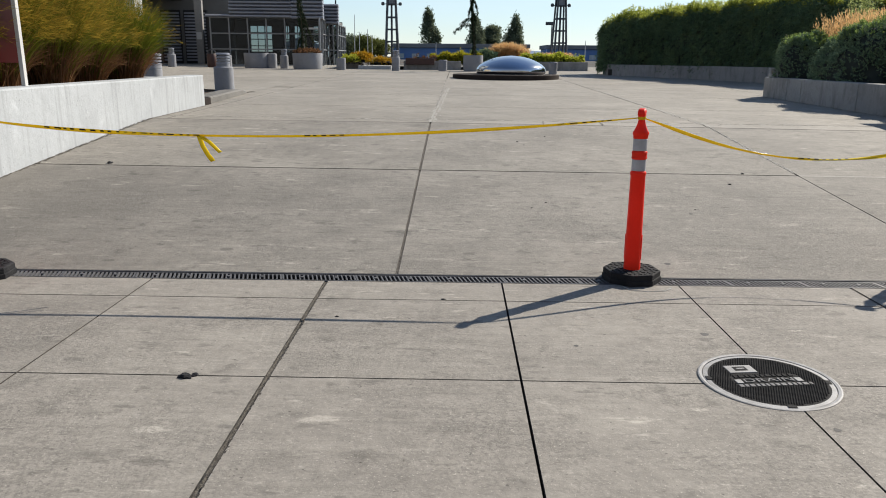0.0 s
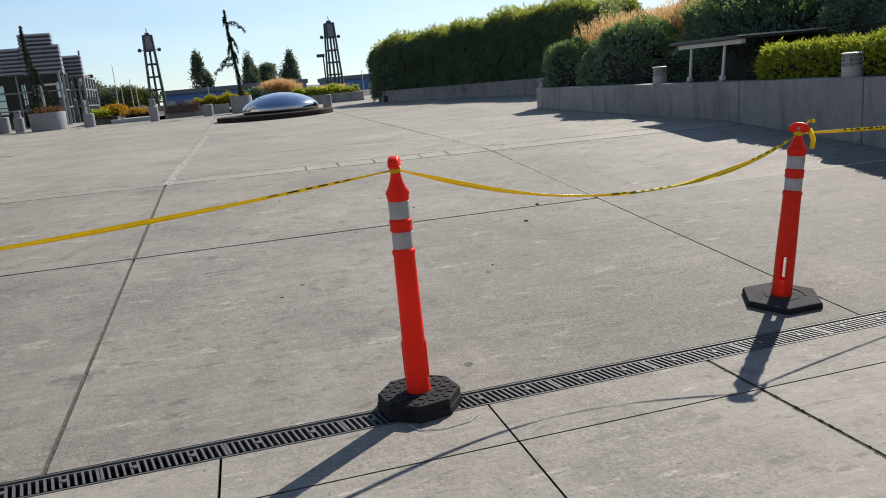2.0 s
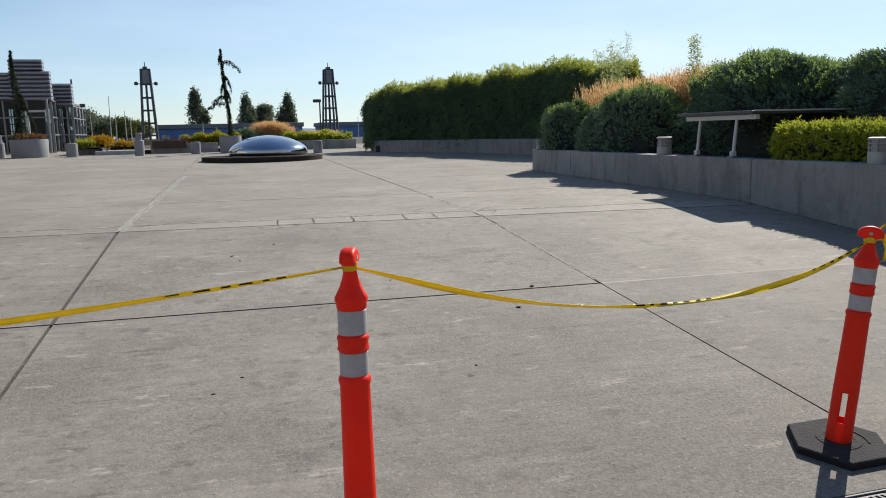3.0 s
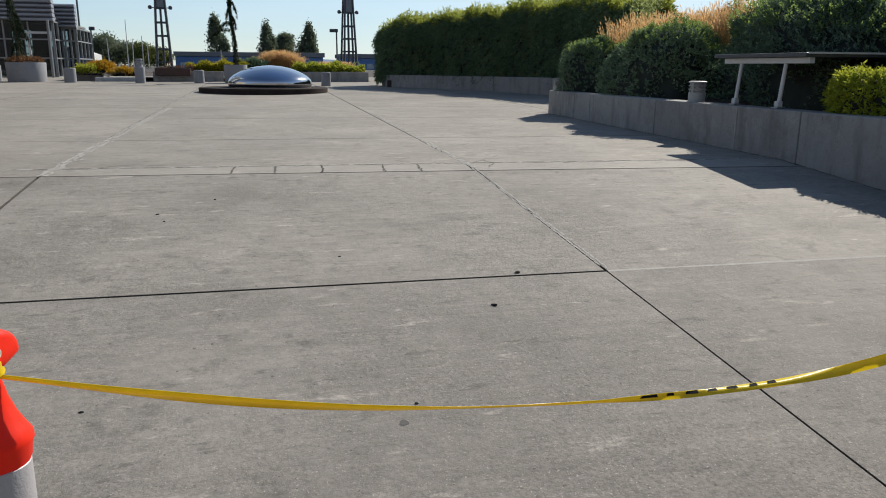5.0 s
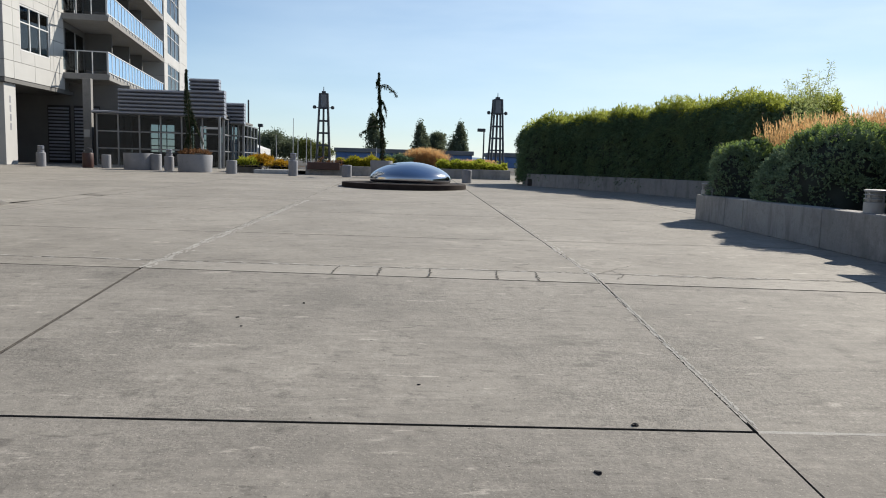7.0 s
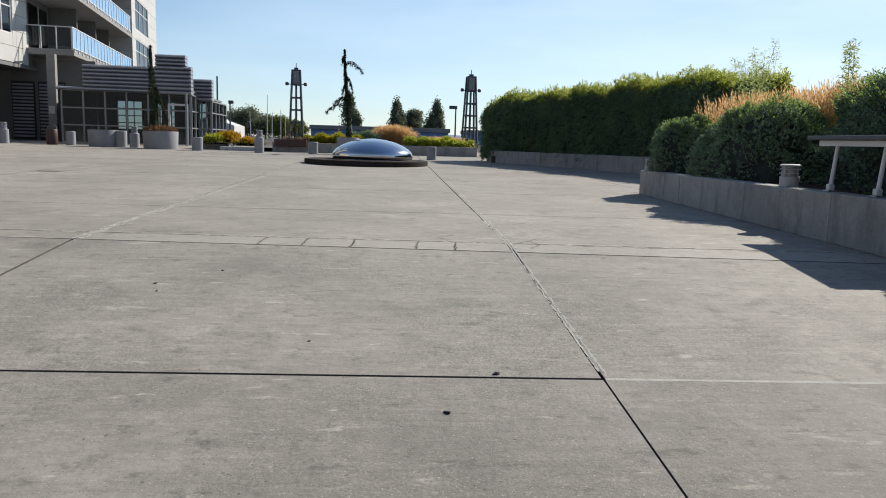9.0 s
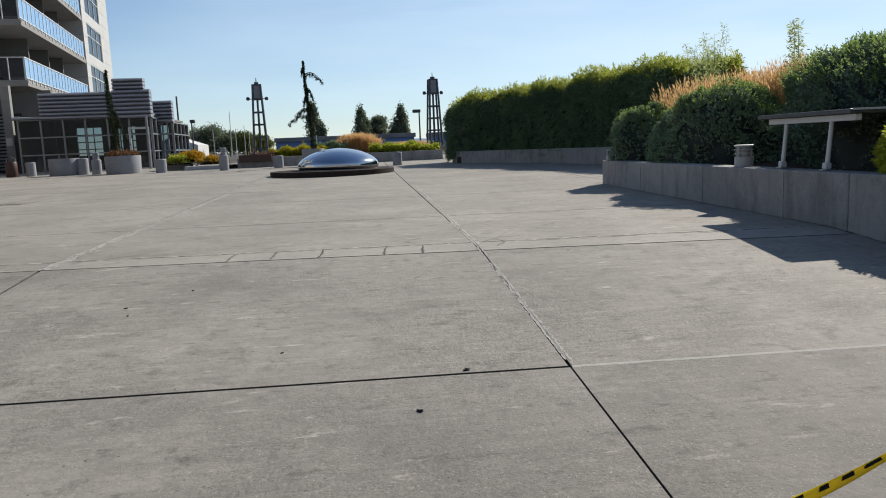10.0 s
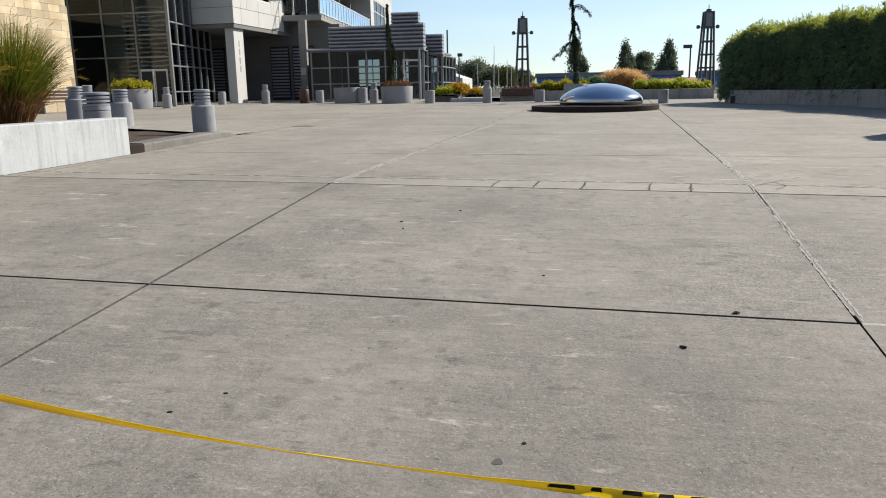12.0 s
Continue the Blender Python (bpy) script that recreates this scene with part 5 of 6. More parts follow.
MB = at_world(-14.2, 47.05, ZB, 8.9)


def window(m, y0, y1, z0, z1, lights, parent, transom=0.62, sx=1.0):
    """A window in a wall whose face is local x = 0, outward +x."""
    w = part("window", box(-0.14, -0.02, y0, y1, z0, z0 + 0.06, 0, None, m), M_FRAME, parent, "white-framed window")
    for a, b, c, d in ((y0, y1, z1 - 0.07, z1), (y0, y0 + 0.07, z0 + 0.06, z1 - 0.07), (y1 - 0.07, y1, z0 + 0.06, z1 - 0.07)):
        part("frame", box(-0.14, -0.02, a, b, c, d, 0, None, m), M_FRAME, w)
    zt = z0 + (z1 - z0) * transom
    part("transom", box(-0.12, -0.03, y0 + 0.07, y1 - 0.07, zt - 0.03, zt + 0.03, 0, None, m), M_FRAME, w)
    for k in range(1, lights):
        yk = y0 + (y1 - y0) * k / lights
        part("mullion", box(-0.121, -0.029, yk - 0.035, yk + 0.035, z0 + 0.06, z1 - 0.07, 0, None, m), M_FRAME, w)
    for k in range(lights):
        ya, yb = y0 + (y1 - y0) * k / lights, y0 + (y1 - y0) * (k + 1) / lights
        pane = part("pane", box(-0.08, -0.07, ya + 0.03, yb - 0.03, z0 + 0.05, z1 - 0.05, 0, None, m), M_GLASS, w)
        pane.visible_shadow = False
    part("blind", box(-0.42, -0.40, y0 + (y1 - y0) * 0.1, y0 + (y1 - y0) * 0.55, z0 + 0.1, z1, 0, None, m), M_CURTAIN, w, "pale blind")
    part("room_back", box(-1.6, -1.5, y0 - 0.4, y1 + 0.4, z0 - 0.4, z1 + 0.4, 0, None, m), M_UNLITROOM, w)
    return w


def panel_wall(m, y0, y1, z0, z1, holes, pitch_z, pitch_y, parent, start=0.0, facing_x=True, back=True):
    """Rain-screen panels on a wall whose face is local x = 0: rows and columns of thin boards with open seams, cut round holes."""
    zs = [z0]
    while zs[-1] + pitch_z < z1 - 0.1:
        zs.append(zs[-1] + pitch_z)
    zs.append(z1)
    for za, zb in zip(zs, zs[1:]):
        cuts = {y0, y1}
        y = y0 + start
        while y < y1 - 0.2:
            if y > y0 + 0.2:
                cuts.add(y)
            y += pitch_y
        near = [h for h in holes if h[2] < zb and h[3] > za]
        for h in near:
            cuts |= {h[0], h[1]}
        ys = sorted(c for c in cuts if y0 <= c <= y1)
        for ya, yb in zip(ys, ys[1:]):
            hit = [h for h in near if h[0] < (ya + yb) / 2 < h[1]]
            spans = [(za, zb)]
            for h in hit:
                spans = [s for a, b in spans for s in ((a, min(b, h[2])), (max(a, h[3]), b)) if s[1] - s[0] > 0.04]
            for a, b in spans:
                if yb - ya > 0.04:
                    part("panel", box(-0.03, 0.0, ya + 0.010, yb - 0.010, a + 0.010, b - 0.010, 0, None, m), M_PANEL, parent)
    # backing wall with the same openings
    bm = bmesh.new()
    ycuts = sorted({y0, y1} | {h[0] for h in holes} | {h[1] for h in holes})
    for ya, yb in zip(ycuts, ycuts[1:]):
        col = sorted((h[2], h[3]) for h in holes if h[0] < (ya + yb) / 2 < h[1])
        z = z0
        for a, b in col + [(z1, z1)]:
            if a - z > 0.02:
                box(-0.30, -0.032, ya + (0.04 if ya == y0 else 0), yb - (0.04 if yb == y1 else 0), z, a, 0, bm, m)
            z = b
    return part("wall", bm, M_SEAM, parent)


# near block: east face with a window a storey, and the shaded south face
LV = 3.1
win_a = [(1.6, 4.7, 5.35 + LV * k, 7.5 + LV * k) for k in range(6)]
panel_wall(MA, 0.0, 6.4, 3.95, 24.0, win_a, 0.8, 2.1, building, 0.9)
for h in win_a:
    window(MA, *h, 3, building)
MS = MA @ pose(0, 0, 0, 0, 0, -90)
panel_wall(MS, -14.0, 0.0, 3.95, 24.0, [], 0.8, 4.1, building, 1.9)
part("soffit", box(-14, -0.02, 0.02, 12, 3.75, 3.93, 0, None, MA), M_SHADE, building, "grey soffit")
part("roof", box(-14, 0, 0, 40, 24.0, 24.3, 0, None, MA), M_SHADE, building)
part("rear_wall", box(-14.3, -14.0, 0, 40, 0, 24, 0, None, MA), M_SEAM, building)

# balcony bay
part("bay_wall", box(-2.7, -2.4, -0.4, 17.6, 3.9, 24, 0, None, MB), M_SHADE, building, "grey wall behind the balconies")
for k in range(7):
    z = 4.55 + LV * k
    bal = part("balcony", box(-2.38, 0.0, 0.0, 17.4, z, z + 0.32, 0.02, None, MB), M_COLUMN, building, "concrete balcony slab with a blue glass railing")
    part("top_rail", box(-0.10, -0.04, 0.02, 17.38, z + 1.47, z + 1.52, 0, None, MB), M_FRAME, bal)
    part("bottom_rail", box(-0.09, -0.05, 0.02, 17.38, z + 0.42, z + 0.46, 0, None, MB), M_FRAME, bal)
    part("side_rail", box(-2.36, -0.10, 0.03, 0.08, z + 1.47, z + 1.52, 0, None, MB), M_FRAME, bal)
    n = 20
    for j in range(n):
        ya, yb = 0.05 + 17.3 * j / n, 0.05 + 17.3 * (j + 1) / n
        g = part("railing_pane", box(-0.075, -0.065, ya + 0.05, yb - 0.05, z + 0.47, z + 1.46, 0, None, MB), M_BALGLASS, bal, "blue tinted railing glass" if j == 0 else "")
        g.visible_shadow = False
        part("railing_post", box(-0.10, -0.04, ya - 0.022, ya + 0.022, z + 0.18, z + 1.47, 0, None, MB), M_FRAME, bal)
        part("bracket", box(-0.05, 0.05, ya - 0.05, ya + 0.05, z + 0.20, z + 0.36, 0.01, None, MB), M_FRAME, bal)
    for j in range(3):
        xa, xb = -2.36 + 0.75 * j, -2.36 + 0.75 * (j + 1)
        g = part("railing_pane", box(xa + 0.04, xb - 0.04, 0.05, 0.06, z + 0.47, z + 1.46, 0, None, MB), M_GLASS, bal, "clear railing glass")
        g.visible_shadow = False
        part("railing_post", box(xb - 0.02, xb + 0.02, 0.03, 0.08, z + 0.18, z + 1.47, 0, None, MB), M_FRAME, bal)
    # openings behind the balcony
    for a, b in ((0.8, 4.2), (5.4, 9.0), (10.4, 13.4), (14.2, 16.8)):
        d = part("balcony_door", box(-2.40, -2.36, a, b, z + 0.36, z + 2.75, 0, None, MB), M_UNLITROOM, building, "dark glazed balcony door")
        part("frame", box(-2.40, -2.33, (a + b) / 2 - 0.04, (a + b) / 2 + 0.04, z + 0.36, z + 2.75, 0, None, MB), M_FRAME, d)
        part("pane", box(-2.352, -2.345, a + 0.05, b - 0.05, z + 0.40, z + 2.7, 0, None, MB), M_GLASS, d)
    for y in (4.8, 9.7, 13.8):
        part("fin", box(-2.38, -0.9, y - 0.08, y + 0.08, z + 0.33, z + LV - 0.01, 0, None, MB), M_SHADE, building)
# far block
win_b = [(19.2, 25.4, 5.45 + LV * k, 7.85 + LV * k) for k in range(6)]
panel_wall(MB, 17.6, 30.0, 3.6, 24.0, win_b, 1.03, 3.1, building)
for h in win_b:
    window(MB, *h, 3, building)
panel_wall(MB @ pose(0, 17.6, 0, 0, 0, -90), -2.4, 0.0, 3.6, 24.0, [], 1.03, 2.4, building)
part("rear_block", box(-12, -2.6, 4, 30, 3.8, 24, 0, None, MB), M_SEAM, building)

# ground floor: columns, recess, louvred doors
for m, x0, x1, y0, y1, top, mt in ((MA, -0.66, -0.18, 0.25, 1.35, 3.74, M_PANEL), (MA, 1.35, 1.78, 5.2, 5.5, 4.5, M_COLUMN), (MA, -8.5, -7.7, 0.25, 1.1, 3.74, M_COLUMN)):
    part("column", box(x0, x1, y0, y1, -0.3, top, 0.02, None, m), mt, building, "bare concrete column")
for k in range(4):
    zc = 3.0 - 0.42 * k
    part("painted_mark", box(-0.1795, -0.175, 0.72, 0.86, zc - 0.16, zc + 0.16, 0, None, MA), M_DRUM, building)
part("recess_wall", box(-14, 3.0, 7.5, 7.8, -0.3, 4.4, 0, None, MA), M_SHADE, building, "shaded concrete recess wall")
for a, b in ((-6.0, -4.4), (-1.4, -0.2), (0.0, 1.4)):
    door = part("louvred_door", box(a, b, 7.42, 7.48, 0.05, 3.2, 0, None, MA), M_UNLITROOM, building, "dark louvred door")
    for k in range(16):
        part("slat", box(a + 0.06, b - 0.06, 7.36, 7.42, 0.2 + 0.185 * k, 0.30 + 0.185 * k, 0, None, MA), M_LOUVRE, door)
part("notice", box(1.4, 1.7, 5.16, 5.19, 1.45, 1.85, 0, None, MA), M_WHITE, building, "small pale notice")


def louvres(m, x0, x1, y_front, z0, z1, n, parent, depth=0.5):
    """Stacked horizontal louvre blades across a face that looks towards local -y."""
    step = (z1 - z0) / n
    for k in range(n):
        z = z0 + step * k
        bm = bmesh.new()
        prof = [(0.0, 0.0), (-0.10, 0.25 * step), (-0.10, 0.62 * step), (0.0, 0.80 * step), (depth, 0.80 * step), (depth, 0.0)]
        a = [bm.verts.new((x0, y_front + p, z + q)) for p, q in prof]
        b = [bm.verts.new((x1, y_front + p, z + q)) for p, q in prof]
        bm.faces.new(a)
        bm.faces.new(list(reversed(b)))
        for i in range(len(prof)):
            bm.faces.new((a[i], b[i], b[(i + 1) % len(prof)], a[(i + 1) % len(prof)]))
        bmesh.ops.recalc_face_normals(bm, faces=bm.faces)
        bmesh.ops.transform(bm, matrix=m, verts=bm.verts)
        part("louvre", bm, M_LOUVRE, parent)
    part("louvre_backing", box(x0 + 0.02, x1 - 0.02, y_front + 0.05, y_front + depth, z0, z1 - 0.02, 0, None, m), M_DARKSTEEL, parent)


def storefront(m, x0, x1, y, z0, z1, nx, zbars, parent, mat=None):
    """A glazed front that looks towards local -y: mullions, rails, a pane a bay."""
    for k in range(nx + 1):
        x = x0 + (x1 - x0) * k / nx
        part("mullion", box(x - 0.035, x + 0.035, y - 0.06, y + 0.06, z0, z1, 0, None, m), mat or M_MULLION, parent)
    for z in (z0 + 0.04, *zbars, z1 - 0.04):
        part("rail", box(x0, x1, y - 0.05, y + 0.05, z - 0.03, z + 0.03, 0, None, m), mat or M_MULLION, parent)
    for k in range(nx):
        xa, xb = x0 + (x1 - x0) * k / nx, x0 + (x1 - x0) * (k + 1) / nx
        g = part("pane", box(xa + 0.03, xb - 0.03, y - 0.01, y + 0.01, z0, z1, 0, None, m), M_GLASS, parent)
        g.visible_shadow = False


# low louvred entrance pavilion
pav = holder("entrance_pavilion", -10.4, 44.0, ZB, 0, "low entrance pavilion with grey louvred fascia over dark glass", "building")
MP = pose(0, 0, 0, 0, 0, 3)
storefront(MP, -3.2, 3.0, 0.0, 0.0, 2.65, 6, (0.9, 1.75), pav)
louvres(MP, -3.4, -2.06, -0.10, 2.62, 2.80, 1, pav)
louvres(MP, -2.05, 1.35, -0.28, 2.6, 3.88, 7, pav)
louvres(MP, 1.38, 3.12, -0.36, 2.55, 3.95, 7, pav)
louvres(MP, 1.40, 2.85, -0.30, 3.96, 4.5, 3, pav)
louvres(MP, 2.55, 3.75, 1.7, 2.38, 3.5, 6, pav)
storefront(MP, 2.9, 3.65, 2.0, 0.0, 2.4, 3, (0.9, 1.75), pav)
storefront(MP @ pose(3.65, 2.0, 0, 0, 0, 90), 0.0, 4.5, 0.0, 0.0, 2.4, 4, (0.9, 1.75), pav)
storefront(MP @ pose(3.0, 0.0, 0, 0, 0, 90), 0.0, 2.0, 0.0, 0.0, 2.6, 2, (0.9, 1.75), pav)
rear = bmesh.new()
HOLES = ((-2.20, -0.85, 0.75), (0.02, 0.24, 0.75), (0.58, 0.95, 0.75), (1.78, 2.70, 0.45))
edge = -3.3
for a, b, lo in HOLES:
    box(edge, a, 5.5, 5.7, 0, 2.7, 0, rear, MP)
    box(a, b, 5.5, 5.7, 0, lo, 0, rear, MP)
    box(a, b, 5.5, 5.7, 2.36, 2.7, 0, rear, MP)
    edge = b
box(edge, 3.0, 5.5, 5.7, 0, 2.7, 0, rear, MP)
part("back_wall", rear, M_UNLITROOM, pav, "dark interior wall with windows")
for a, b, lo in HOLES:
    back = part("rear_window", box(a, b, 5.56, 5.64, lo, lo + 0.05, 0, None, MP), M_MULLION, pav, "rear window on to bright daylight")
    for k in range(1, 4):
        zk = lo + (2.36 - lo) * k / 4
        part("glazing_bar", box(a, b, 5.57, 5.63, zk - 0.025, zk + 0.025, 0, None, MP), M_MULLION, back)
    for k in range(1, 3 if b - a > 1 else 2):
        xk = a + (b - a) * k / (3 if b - a > 1 else 2)
        part("glazing_bar", box(xk - 0.022, xk + 0.022, 5.565, 5.635, lo, 2.36, 0, None, MP), M_MULLION, back)
part("ceiling_slab", box(-3.3, 3.0, 0.1, 5.6, 2.7, 2.8, 0, None, MP), M_SHADE, pav)
part("ceiling_slab", box(3.02, 3.6, 2.1, 5.6, 2.45, 2.55, 0, None, MP), M_SHADE, pav)
part("light_stop_wall", box(-3.4, -3.22, 0.1, 5.6, 0, 2.7, 0, None, MP), M_UNLITROOM, pav)
part("entrance_post", tube([(3.0, -0.7, -0.1), (3.0, -0.7, 2.6)], 0.06, None, 10), M_MULLION, pav)
part("door_frame", box(1.9, 2.0, -0.1, -0.06, 0, 2.1, 0, None, MP), M_FRAME, pav)
part("door_frame", box(2.8, 2.9, -0.1, -0.06, 0, 2.1, 0, None, MP), M_FRAME, pav)
part("door_frame", box(2.0, 2.8, -0.1, -0.06, 2.0, 2.1, 0, None, MP), M_FRAME, pav)

# tall glass corner pavilion and stone wall
gp = holder("glass_pavilion", -17.75, 37.0, 0.80, 6, "tall dark glazed lobby with a louvred cornice", "building")
I4 = Matrix.Identity(4)
storefront(I4, -4.85, 0.0, 0.0, 0.0, 6.4, 3, (0.7, 2.3, 3.3, 4.3, 5.35), gp, M_MULLION)
storefront(pose(0, 0, 0, 0, 0, 97), 0.0, 6.2, 0.0, 0.0, 6.4, 6, (0.7, 1.9, 2.9, 3.9, 5.2), gp, M_MULLION)
louvres(I4, -5.6, 0.15, -0.5, 6.3, 7.5, 6, gp, 0.8)
louvres(pose(0.15, 0, 0, 0, 0, 97), 0.0, 2.2, -0.05, 6.3, 7.5, 6, gp, 0.3)
part("light_stop_wall", box(-5.75, -5.45, 0.1, 4.2, 0, 6.6), M_UNLITROOM, gp)
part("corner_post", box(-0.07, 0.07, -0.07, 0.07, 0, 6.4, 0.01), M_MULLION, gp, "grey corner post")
part("back_wall", box(-6, -0.9, 4.0, 4.2, 0, 7), M_UNLITROOM, gp, "dark interior wall")
part("ceiling_slab", box(-5.6, -0.6, 0.3, 4.2, 6.45, 6.6), M_SHADE, gp)
for k in range(21):
    bm = bmesh.new()
    zk = 0.45 + 0.205 * k
    line = [(-3.05 + 0.145 * j, zk + 0.025 * math.sin(0.55 * j + 1.3 * k) + 0.012 * math.sin(1.7 * j + k)) for j in range(21)]
    lo = [bm.verts.new((x, 0.34, zz)) for x, zz in line]
    hi = [bm.verts.new((x, 0.36, zz + 0.075)) for x, zz in line]
    for j in range(20):
        bm.faces.new((lo[j], lo[j + 1], hi[j + 1], hi[j]))
    bmesh.ops.solidify(bm, geom=bm.faces[:], thickness=0.02)
    part("screen_slat", bm, M_WHITE, gp, "wavy pale screen slat behind the glass" if k == 0 else "")
part("stone_core", box(-4.5, -3.4, 2.0, 2.3, 0.0, 6.4), M_STONE, gp, "sandstone wall inside the lobby")
part("lobby_door", box(-1.55, -0.90, -0.07, -0.05, 0.05, 1.75), M_FRAME, gp, "pale-framed lobby door")
part("lobby_door", box(-0.86, -0.20, -0.07, -0.05, 0.05, 1.75), M_FRAME, gp, "pale-framed lobby door")
for a in (-1.49, -0.80):
    part("door_glass", box(a, a + 0.53, -0.085, -0.072, 0.25, 1.65), M_UNLITROOM, gp)
stone = obj_from("wall_stone", box(-20.6, -20.16, 22.0, 33.3, 0.4, 9.0), M_SEAM)
tagged(stone, "sunlit sandstone-tiled wall beside the glass lobby", "wall", kind="structure")
part("wall_return", box(-30.0, -20.61, 33.0, 33.3, 0.4, 9.0), M_STONE, stone)
s_rng = random.Random(17)
z = 0.6
while z < 8.7:
    h = s_rng.choice((0.30, 0.42, 0.55))
    y = 22.0 + s_rng.uniform(-0.5, 0)
    while y < 33.25:
        w = s_rng.uniform(0.35, 0.95)
        ya, yb = max(y, 22.0), min(y + w, 33.31)
        if yb - ya > 0.08:
            part("stone_tile", box(-20.159, -20.11 + s_rng.uniform(0, 0.014), ya + 0.004, yb - 0.004, z + 0.004, z + h - 0.004), M_STONE, stone)
        y += w
    z += h


# ---------------------------------------------------------------- planters, bin, bench
def round_planter(x, y, r, h, label):
    root = holder("planter", x, y, gz(y), 0, label, "planter")
    part("bowl", lathe([(r * 0.92, -0.05), (r * 0.96, 0.05), (r, h - 0.05), (r - 0.01, h), (r - 0.08, h), (r - 0.09, h - 0.08)], 40), M_DRUM, root, "", True)
    part("soil", lathe([(r - 0.10, h - 0.12), (r - 0.10, h - 0.07)], 32), M_SOIL, root)
    return root


round_planter(-18.3, 34.6, 0.85, 0.85, "pale round planter with a yellow-green shrub")
mound("shrub", (-18.3, 34.6, gz(34.6) + 0.77), (0.75, 0.75, 0.28), 2.0, 4500, L_YELLOW, 0.09, 90, "yellow-green shrub in a round planter", "shrub")
round_planter(-7.0, 37.7, 0.72, 0.74, "large round concrete planter with a weeping conifer")
mound("shrub", (-7.0, 37.7, gz(37.7) + 0.66), (0.6, 0.6, 0.14), 2.0, 1500, L_FOUNTDRY, 0.08, 91, "dry low planting in a round planter", "shrub")
round_planter(-9.7, 38.6, 0.62, 0.72, "round concrete planter by the entrance")
round_planter(0.96, 36.6, 0.46, 0.72, "round concrete planter holding a thin weeping tree")


def weeping_conifer(x, y, z, h, arms, seed, label, lean=0.0, girth=0.14):
    """A thin dark weeping conifer: a bent leader, few drooping arms, hanging needles."""
    rng = np.random.default_rng(seed)
    root = holder("weeping_conifer", x, y, z, 0, label, "tree")
    path = [(lean * f + 0.03 * math.sin(6 * f), 0.03 * math.cos(4 * f), h * f) for f in np.linspace(0, 1, 14)]
    part("trunk", tube(path, 0.05, 0.008, 8), M_BARK, root)
    pts, dirs = [], []
    for i in range(4200):
        f = rng.uniform(0.0, 1) ** 0.9
        k = f * 13
        a, b = path[int(k) if k < 13 else 12], path[min(13, int(k) + 1)]
        p = np.array(a) + (np.array(b) - a) * (k - int(k))
        rr = (girth * (1 - f) ** 0.75 + 0.012) * (1 + 0.22 * math.sin(11 * f + seed) + 0.15 * math.sin(29 * f))
        ang = rng.uniform(0, 2 * np.pi)
        pts.append(p + [rr * math.cos(ang) * rng.uniform(0.2, 1), rr * math.sin(ang) * rng.uniform(0.2, 1), 0])
        dirs.append([0.4 * math.cos(ang), 0.4 * math.sin(ang), -0.9])
    for f0, ang, ln, dp in arms:
        c = np.array(path[int(f0 * 13)])
        arm = [tuple(c + np.array([math.cos(ang) * ln * s, math.sin(ang) * ln * s, 0.12 * ln * math.sin(math.pi * min(1, s * 1.3)) - dp * s ** 3])) for s in np.linspace(0, 1, 8)]
        part("limb", tube(arm, 0.018, 0.005, 6), M_BARK, root)
        for i in range(420):
            s = rng.uniform(0.05, 1)
            k = min(6, int(s * 7))
            p = np.array(arm[k]) + (np.array(arm[k + 1]) - arm[k]) * (s * 7 - k)
            pts.append(p + rng.normal(0, 0.02, 3) - [0, 0, rng.uniform(0, 0.17) * (0.3 + 0.7 * math.sin(11 * s + seed) ** 4)])
            dirs.append([0, 0, -1])
    leaves("foliage", np.array(pts), np.array(dirs), 0.085, 0.010, L_CONIFER, rng, root, spread=0.32)
    return root


weeping_conifer(1.0, 36.6, gz(36.6) + 0.6, 3.72, [(0.46, 3.1, 0.92, 0.22), (0.50, 2.9, 0.6, 0.16), (0.70, 0.0, 0.30, 0.55), (0.86, 0.05, 0.75, 0.30), (0.66, 3.0, 0.16, 0.45), (0.55, 0.2, 0.18, 0.4), (0.93, 3.0, 0.10, 0.2)], 95, "thin crooked weeping conifer in a planter behind the dome", -0.20, 0.085)
weeping_conifer(-7.2, 37.7, gz(37.7) + 0.6, 3.7, [(0.42, 0.1, 0.55, 0.85), (0.5, 0.6, 0.4, 0.7), (0.3, 3.0, 0.3, 0.5), (0.6, 0.2, 0.3, 0.6)], 96, "slim dark weeping conifer in a planter by the entrance", -0.12, 0.24)

binr = holder("litter_bin", -12.2, 39.4, gz(39.4), 0, "rusty red round litter bin with a black hood", "litter bin")
part("body", lathe([(0.22, 0.0), (0.24, 0.05), (0.24, 0.62), (0.22, 0.66)], 24), M_BIN, binr, "", True)
part("hood", tube([(-0.2, 0, 0.62), (-0.17, 0, 0.8), (0, 0, 0.88), (0.17, 0, 0.8), (0.2, 0, 0.62)], 0.03, None, 8), M_DARKSTEEL, binr, "dark bent hood", True)

bench = holder("bench", -18.9, 30.6, gz(30.6), 80, "wooden slatted bench by the stone wall", "bench")
for k in range(4):
    part("seat_slat", box(-0.9, 0.9, -0.2 + 0.11 * k, -0.11 + 0.11 * k, 0.42, 0.46, 0.005), M_BIN, bench)
for k in range(3):
    part("back_slat", box(-0.9, 0.9, 0.24, 0.27, 0.52 + 0.13 * k, 0.62 + 0.13 * k, 0.005), M_BIN, bench)
for x in (-0.7, 0.7):
    part("leg", box(x - 0.03, x + 0.03, -0.18, 0.27, 0.0, 0.42, 0.005), M_DARKSTEEL, bench)

